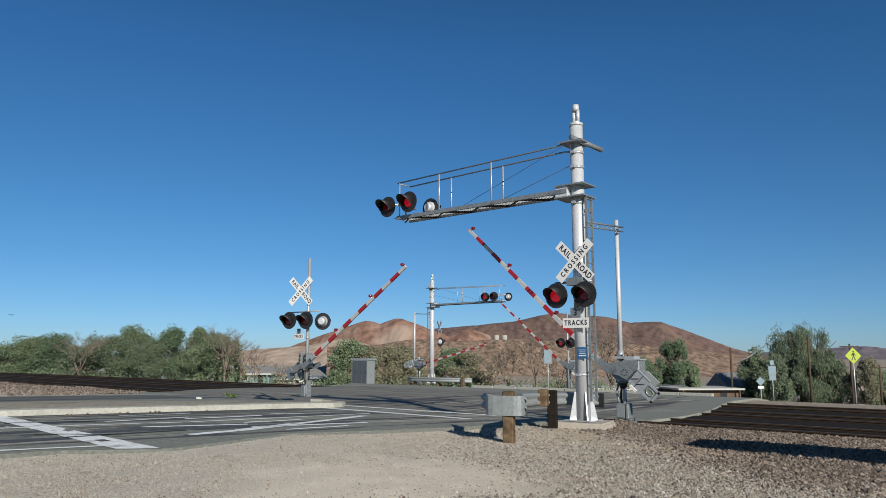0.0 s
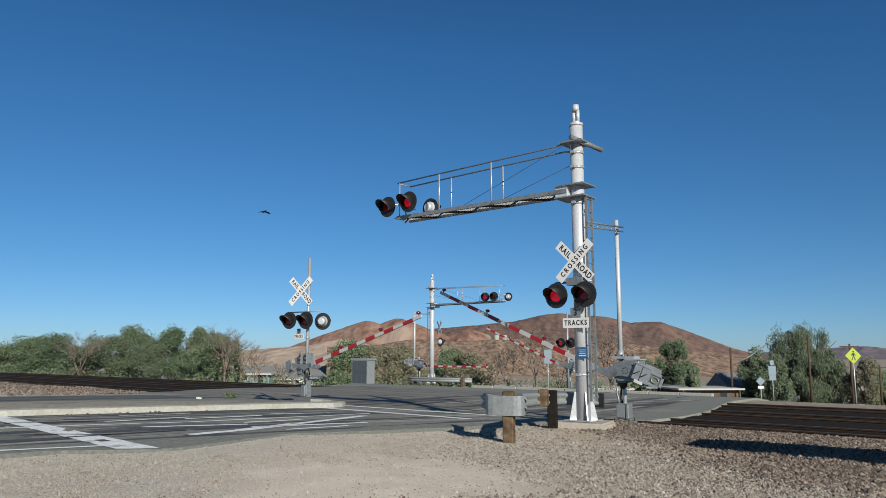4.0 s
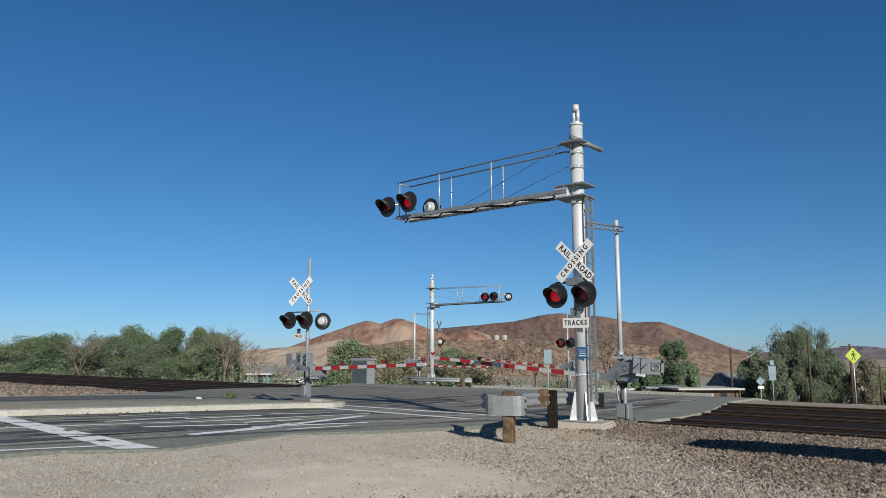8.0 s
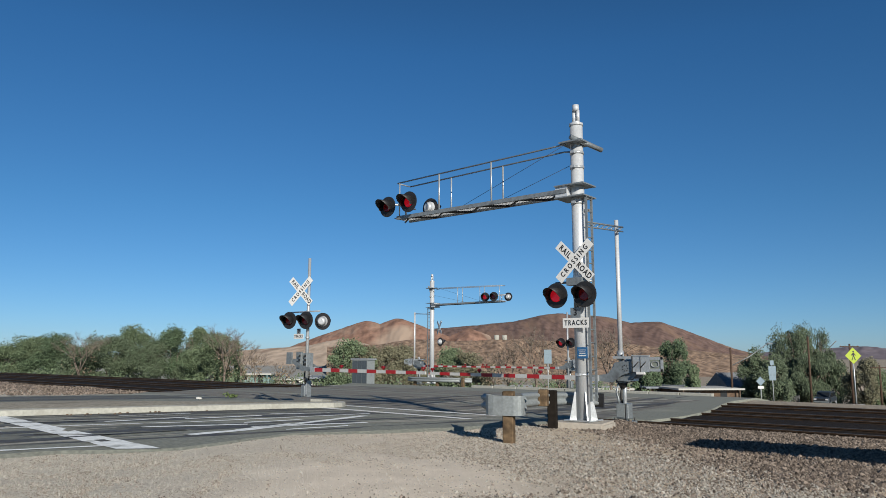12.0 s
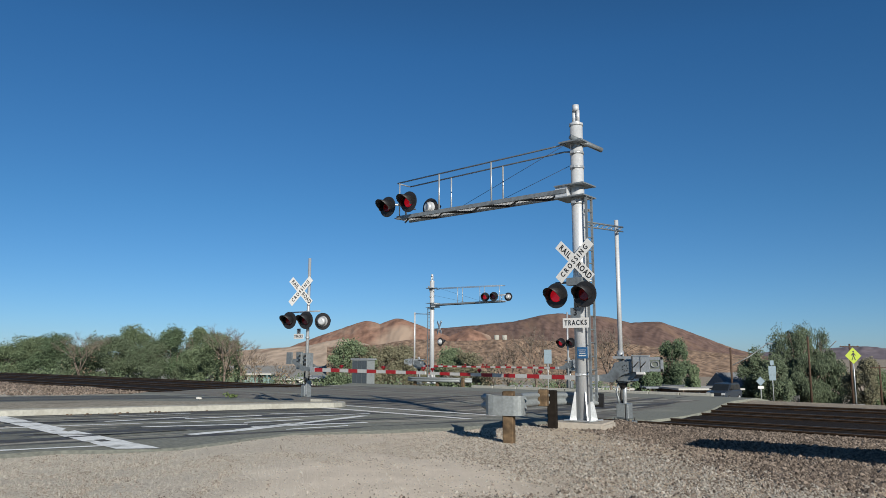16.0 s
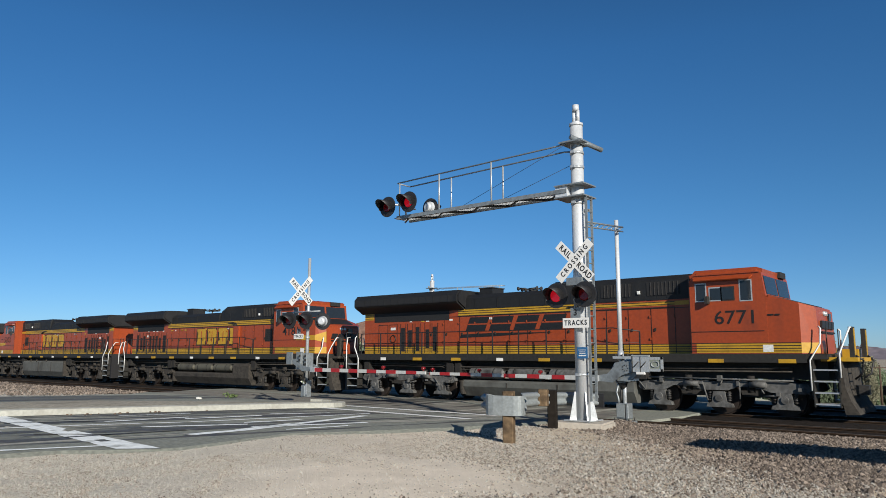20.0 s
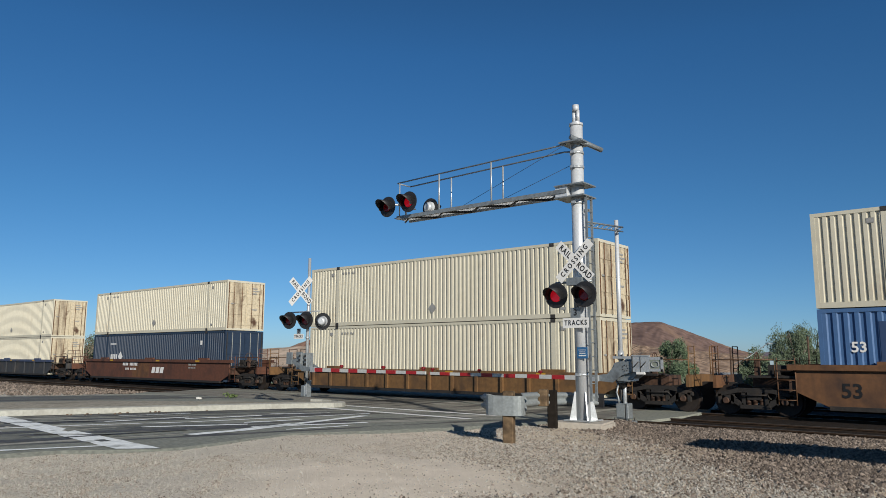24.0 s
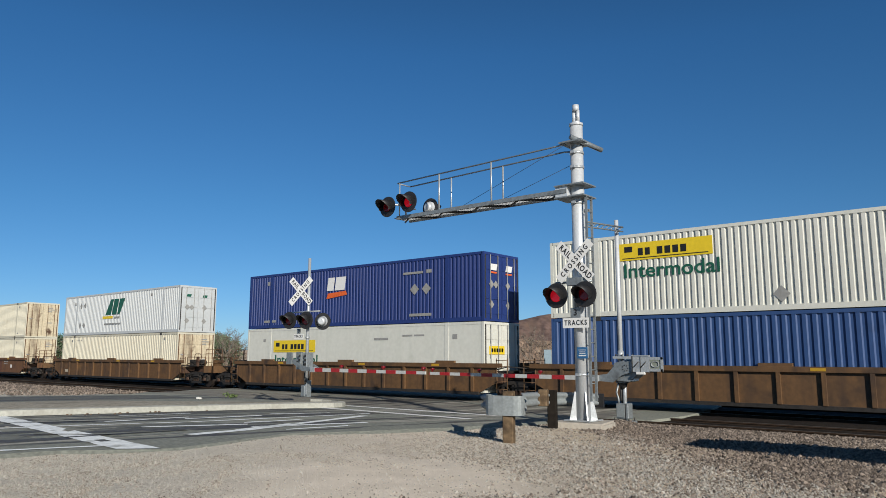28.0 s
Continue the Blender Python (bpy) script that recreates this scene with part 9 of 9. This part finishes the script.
# ---- white utility box beside the lower road ----
def build_utility_box():
    p = spot(0.562, 52)
    t = thing("utility_box", "low white utility box beside the lower road", "utility box", at=Matrix.Translation((p.x, p.y, ground_z(p.x, p.y) - 0.05)) @ pose(0, 0, 0, 0, 0, 35))
    bm = boxes((-0.7, 0.7, -0.35, 0.35, 0.05, 0.62))
    bmesh.ops.bevel(bm, geom=bm.edges[:], offset=0.03, segments=1, affect="EDGES")
    part("body", bm, WHITE, t)
    part("lid", boxes((-0.73, 0.73, -0.38, 0.38, 0.62, 0.67)), WHITE, t)
    part("plinth", boxes((-0.75, 0.75, -0.4, 0.4, -0.1, 0.05)), CONCRETE, t)


build_utility_box()


# ---- loose stones on the gravel ----
def stone(rnd, vs, fs, x, y, z, s):
    w = rnd.uniform(0, 6.28)
    k = len(vs)
    e = rnd.uniform(0.6, 1.0)
    for q in range(4):
        u = w + q * 1.57 + rnd.uniform(-0.35, 0.35)
        vs.append((x + math.cos(u) * s * 1.25, y + math.sin(u) * s * e, z - 0.005))
    h = s * rnd.uniform(0.6, 1.25)
    vs.append((x + rnd.uniform(-0.5, 0.1) * s, y + rnd.uniform(-0.4, 0.4) * s, z + h))
    vs.append((x + rnd.uniform(0.1, 0.6) * s, y + rnd.uniform(-0.4, 0.4) * s, z + h * rnd.uniform(0.6, 1.0)))
    fs += [(k, k + 1, k + 5, k + 4), (k + 1, k + 2, k + 5), (k + 2, k + 3, k + 4, k + 5), (k + 3, k, k + 4)]


def finish_stones(vs, fs, material, label):
    me = bpy.data.meshes.new("gravel")
    me.from_pydata(vs, [], fs)
    me.materials.append(material)
    tagged(new("gravel", me), label, "gravel", kind="stuff")


def build_gravel():
    rnd = random.Random(11)
    pale, dark, shade = ([], []), ([], []), ([], [])
    for i in range(200000):
        d = 7.4 + 16 * rnd.random() ** 1.25
        p = spot(rnd.uniform(-0.66, 0.66), d)
        if p.x < road_right(p.y) + 0.08 or p.y > 19.75:
            continue
        u = math.hypot((p - BARE).dot(RIH) / 1.9, (p - BARE).dot(FWH) / 1.9) + 0.5 * noise.noise((p.x * 0.9, p.y * 0.9, 9.0))
        if u < 1 and rnd.random() < 0.93 - 0.5 * max(0, u - 0.6):
            continue
        if noise.noise((p.x * 0.45, p.y * 0.45, 4.0)) < -0.22 and rnd.random() < 0.6:
            continue
        s = rnd.uniform(0.006, 0.0135) * (1.0 + 0.6 * (rnd.random() < 0.08))
        s *= 1.0 + 0.55 * ease(-1.5, 1.0, p.dot(RIH))
        edge = p.y - shoulder_edge(p.x) if p.x > -9.3 else -5
        if rnd.random() < ease(-2.0, 0.6, edge):
            vs, fs = dark
            s *= 1.5
            z = max(ground_z(p.x, p.y) + 0.045 * ease(0, 2, edge), line(p.y, [(18.3, -0.47), (18.6, -0.44), (19.3, RAIL - 0.055), (20, RAIL - 0.06)]) if p.y > 18.3 else -9)
        else:
            vs, fs = shade if rnd.random() < 0.42 else pale
            z = max(ground_z(p.x, p.y) + 0.04 * ease(0, 2, edge), line(p.y, [(18.3, -0.47), (18.6, -0.44), (19.3, RAIL - 0.055), (20, RAIL - 0.06)]) if p.y > 18.3 else -9)
        stone(rnd, vs, fs, p.x, p.y, z, s)
    # larger stones on the bank beyond the road
    for i in range(14000):
        x, y = -29 - 80 * rnd.random() ** 1.4, 10.8 + 8.0 * rnd.random()
        if x > road_left(y) - 0.3:
            continue
        stone(rnd, *dark, x, y, ground_z(x, y) + 0.04, rnd.uniform(0.02, 0.07))
    # stones heaped round the foot of the gate post
    for i in range(800):
        w, r = rnd.uniform(0, 6.28), 0.16 + 0.55 * rnd.random()
        x, y = -8.6 + r * math.cos(w), 17.9 + r * math.sin(w)
        stone(rnd, *dark, x, y, ground_z(x, y) + 0.16 - 0.24 * r, rnd.uniform(0.02, 0.05))
    finish_stones(*pale, mat("pale_gravel_stone", (0.40, 0.378, 0.335), 0.9, 0.0, 0.2, 30, None, 0, 1, island=0.3), "loose pale tan gravel stones")
    finish_stones(*shade, mat("brown_gravel_stone", (0.22, 0.185, 0.155), 0.9, 0.0, 0.2, 30, None, 0, 1, island=0.5), "loose brown gravel stones")
    finish_stones(*dark, mat("purple_brown_gravel_stone", (0.20, 0.165, 0.138), 0.9, 0.0, 0.2, 30, None, 0, 1, island=0.6), "loose purple-brown ballast stones")


# a green weed on the island
v, f = leaves(random.Random(8), [((0, 0, 0.1), 0.2, 0.16, 0.1), ((0.18, 0.08, 0.07), 0.14, 0.14, 0.07)], 110, 0.06)
me = bpy.data.meshes.new("weed")
me.from_pydata(v, [], f)
me.materials.append(leaf_material("fresh_green_weed_leaves", (0.11, 0.16, 0.05)))
weed = tagged(new("weed", me), "small green weed growing in the island dirt", "plant")
weed.matrix_world = pose(-23.3, 15.8, road_z(15.8) + 0.05)

rnd = random.Random(14)
bm = bmesh.new()
bmesh.ops.create_icosphere(bm, subdivisions=2, radius=0.075)
for v in bm.verts:
    v.co *= 1 + 0.5 * noise.noise(v.co * 9)
    v.co.z = max(-0.05, v.co.z * 0.6)
    v.co.x *= 1.5
litter = tagged(part("litter", bm, STUCCO), "crumpled white scrap lying on the island kerb", "litter")
litter.matrix_world = pose(-21.0, 13.1, road_z(13.1) + 0.18, 0, 0, 30)
CLOD = mat("brown_clod_earth", (0.16, 0.12, 0.09), 0.95, 0.0, 0.3, 30)
for i in range(16):
    bm = bmesh.new()
    bmesh.ops.create_icosphere(bm, subdivisions=1, radius=rnd.uniform(0.02, 0.042))
    for v in bm.verts:
        v.co *= 1 + 0.6 * noise.noise(v.co * 20 + Vector((i, 0, 0)))
        v.co.z = max(-0.015, v.co.z * 0.7)
    y = rnd.uniform(7.5, 11.5)
    clod = tagged(part("dirt_clod", bm, CLOD), "small brown clod lying beside the kerb", "dirt clod", "clods along the kerb")
    clod.matrix_world = pose(road_x(y, 0.45 + 0.5 * rnd.random() ** 2), y, road_z(y) + 0.018)

build_gravel()
build_crossing_panels()
build_crossing_wear()


# ---- bird ----
FEATHER = mat("black_raven_feathers", (0.005, 0.005, 0.007), 0.8, 0.0, 0.3, 20)


def build_bird():
    t = thing("bird", "black raven flying over the crossing", "bird")
    bm = bmesh.new()
    rod(bm, (-0.22, 0, 0), (0.02, 0, 0.01), 0.03, 0.07, 10)
    rod(bm, (0.02, 0, 0.01), (0.2, 0, 0.03), 0.07, 0.035, 10)
    part("body", bm, FEATHER, t, smooth=True)
    part("tail", mesh(hull8, [(-0.42, -0.08, -0.005), (-0.2, -0.03, -0.005), (-0.2, 0.03, -0.005), (-0.42, 0.08, -0.005), (-0.42, -0.08, 0.005), (-0.2, -0.03, 0.005), (-0.2, 0.03, 0.005), (-0.42, 0.08, 0.005)]), FEATHER, t)
    part("beak", mesh(rod, (0.2, 0, 0.03), (0.28, 0, 0.015), 0.022, 0.004, 6), FEATHER, t)
    wings = []
    for s in (-1, 1):
        bm = bmesh.new()
        for x0, y0, x1, y1, c0, c1 in ((0, 0.03, 0.05, 0.3, 0.2, 0.22), (0.05, 0.3, -0.12, 0.62, 0.22, 0.07)):
            hull8(bm, [(x0 - c0, s * y0, -0.006), (x1 - c1, s * y1, -0.004), (x1 + 0.05, s * y1, -0.004), (x0 + 0.08, s * y0, -0.006),
                       (x0 - c0, s * y0, 0.008), (x1 - c1, s * y1, 0.004), (x1 + 0.05, s * y1, 0.004), (x0 + 0.08, s * y0, 0.008)])
        bmesh.ops.recalc_face_normals(bm, faces=bm.faces[:])
        w = part("wing", bm, FEATHER, t, "black feathered wing")
        wings.append((w, s))
    return t, wings


bird, bird_wings = build_bird()
BIRD_WAY = [  # seconds, side, height, depth
    (0.0, -0.60, 0.055, 150), (1.5, -0.442, 0.070, 120), (2.0, -0.416, 0.092, 108), (2.5, -0.391, 0.119, 96), (3.0, -0.3525, 0.147, 84), (3.5, -0.309, 0.182, 74),
    (5.5, 0.1497, 0.2661, 33), (5.7, 0.2364, 0.2854, 31), (5.8, 0.2912, 0.2906, 30), (5.9, 0.3480, 0.3042, 29), (6.0, 0.4095, 0.3247, 28), (6.1, 0.4813, 0.3326, 27), (6.2, 0.5557, 0.3421, 26), (6.3, 0.6337, 0.3517, 25.5), (8.0, 2.6, 0.5, 25), (28.0, 30.0, 2.0, 26)]
RIGHT_GATE_SWING = [(0, 43.0), (0.5, 40.6), (1, 38.1), (1.5, 35.5), (2, 33.0), (2.5, 30.5), (3, 28.0), (3.5, 25.6), (5.5, 16.4), (6, 14.2), (6.5, 11.8), (7, 9.2), (7.5, 6.6), (8, 4.8), (8.5, 3.3), (9, 2.0), (9.6, 0.6), (10, 0.3), (28, 0.3)]
LEFT_GATE_SWING = [(0, 33.2), (0.5, 31.1), (1, 29.0), (1.5, 26.9), (2, 24.8), (2.5, 22.6), (3, 20.5), (3.5, 18.4), (5.5, 11.1), (6, 9.2), (6.5, 7.3), (7, 5.5), (7.5, 3.7), (8, 2.2), (8.5, 1.1), (9, 0.2), (9.5, -0.2), (10, -0.3), (28, -0.3)]
FAR_LEFT_SWING = [(0, 13.5), (1, 9.0), (2, 5.0), (3, 1.5), (3.5, 0.4), (4.2, 0.0), (28, 0.0)]
FAR_RIGHT_SWING = [(0, 41.0), (1, 36.5), (2, 32.0), (3, 27.5), (3.5, 25.2), (5.5, 16.0), (7, 8.5), (8, 4.5), (9, 1.5), (10, 0.0), (28, 0.0)]


SUV_WAY = ((0, -22.2, 249.5), (4, -22.2, 201.1), (7, -22.2, 164.8), (9, -22.2, 140.6), (10.5, -22.6, 123.1), (12, -22.6, 107.1), (13.5, -23.1, 92.5), (15, -23.5, 79.4), (16.8, -24.0, 65.5), (18.5, -23.8, 54.2), (20, -23.8, 47.5), (22, -23.7, 43.7), (24, -23.7, 43.0), (28, -23.7, 43.0))


def motions():
    walk(suv, [(t, pose(x, y, max(road_z(y) if y < 70 else -99, ground_z(x, y)) + 0.02, 0, 0, -91)) for t, x, y in SUV_WAY])
    for arm, rows, flip, zp in ((right_arm, RIGHT_GATE_SWING, False, right_pivot), (left_arm, LEFT_GATE_SWING, True, left_pivot), (far_left_arm, FAR_LEFT_SWING, True, far_left_pivot), (far_right_arm, FAR_RIGHT_SWING, False, far_right_pivot)):
        walk(arm, [(t, swing(a, flip, zp)) for t, a in rows])
    times = [0.0, 7.0, 14.0, 16.0, 18.0, 20.0, 22.0, 24.0, 26.0, 27.0, 28.0]
    for ob, s, how in MOVERS:
        z, turn = (how[1], 0) if isinstance(how, tuple) else (0.0, how)
        walk(ob, [(t, pose(coords(s, t), TRAIN_Y, RAIL + z, 0, 0, turn)) for t in times])
    rows = []
    for i, (t, a, e, d) in enumerate(BIRD_WAY):
        p = spot(a, d, 1.5 + e * d)
        rows.append((t, Matrix.Translation(p) @ pose(0, 0, 0, 0, -12, -12 if t < 3.6 else 28)))
    walk(bird, rows)
    for w, s in bird_wings:
        beats = [(0.0, pose(0, 0, 0, s * 10))] + [(1.4 + 0.1 * k, pose(0, 0, 0, s * (10 + 42 * math.cos(2 * math.pi * (k - 46) / 3)))) for k in range(60)] + [(28.0, pose(0, 0, 0, s * 10))]
        walk(w, beats)


motions()
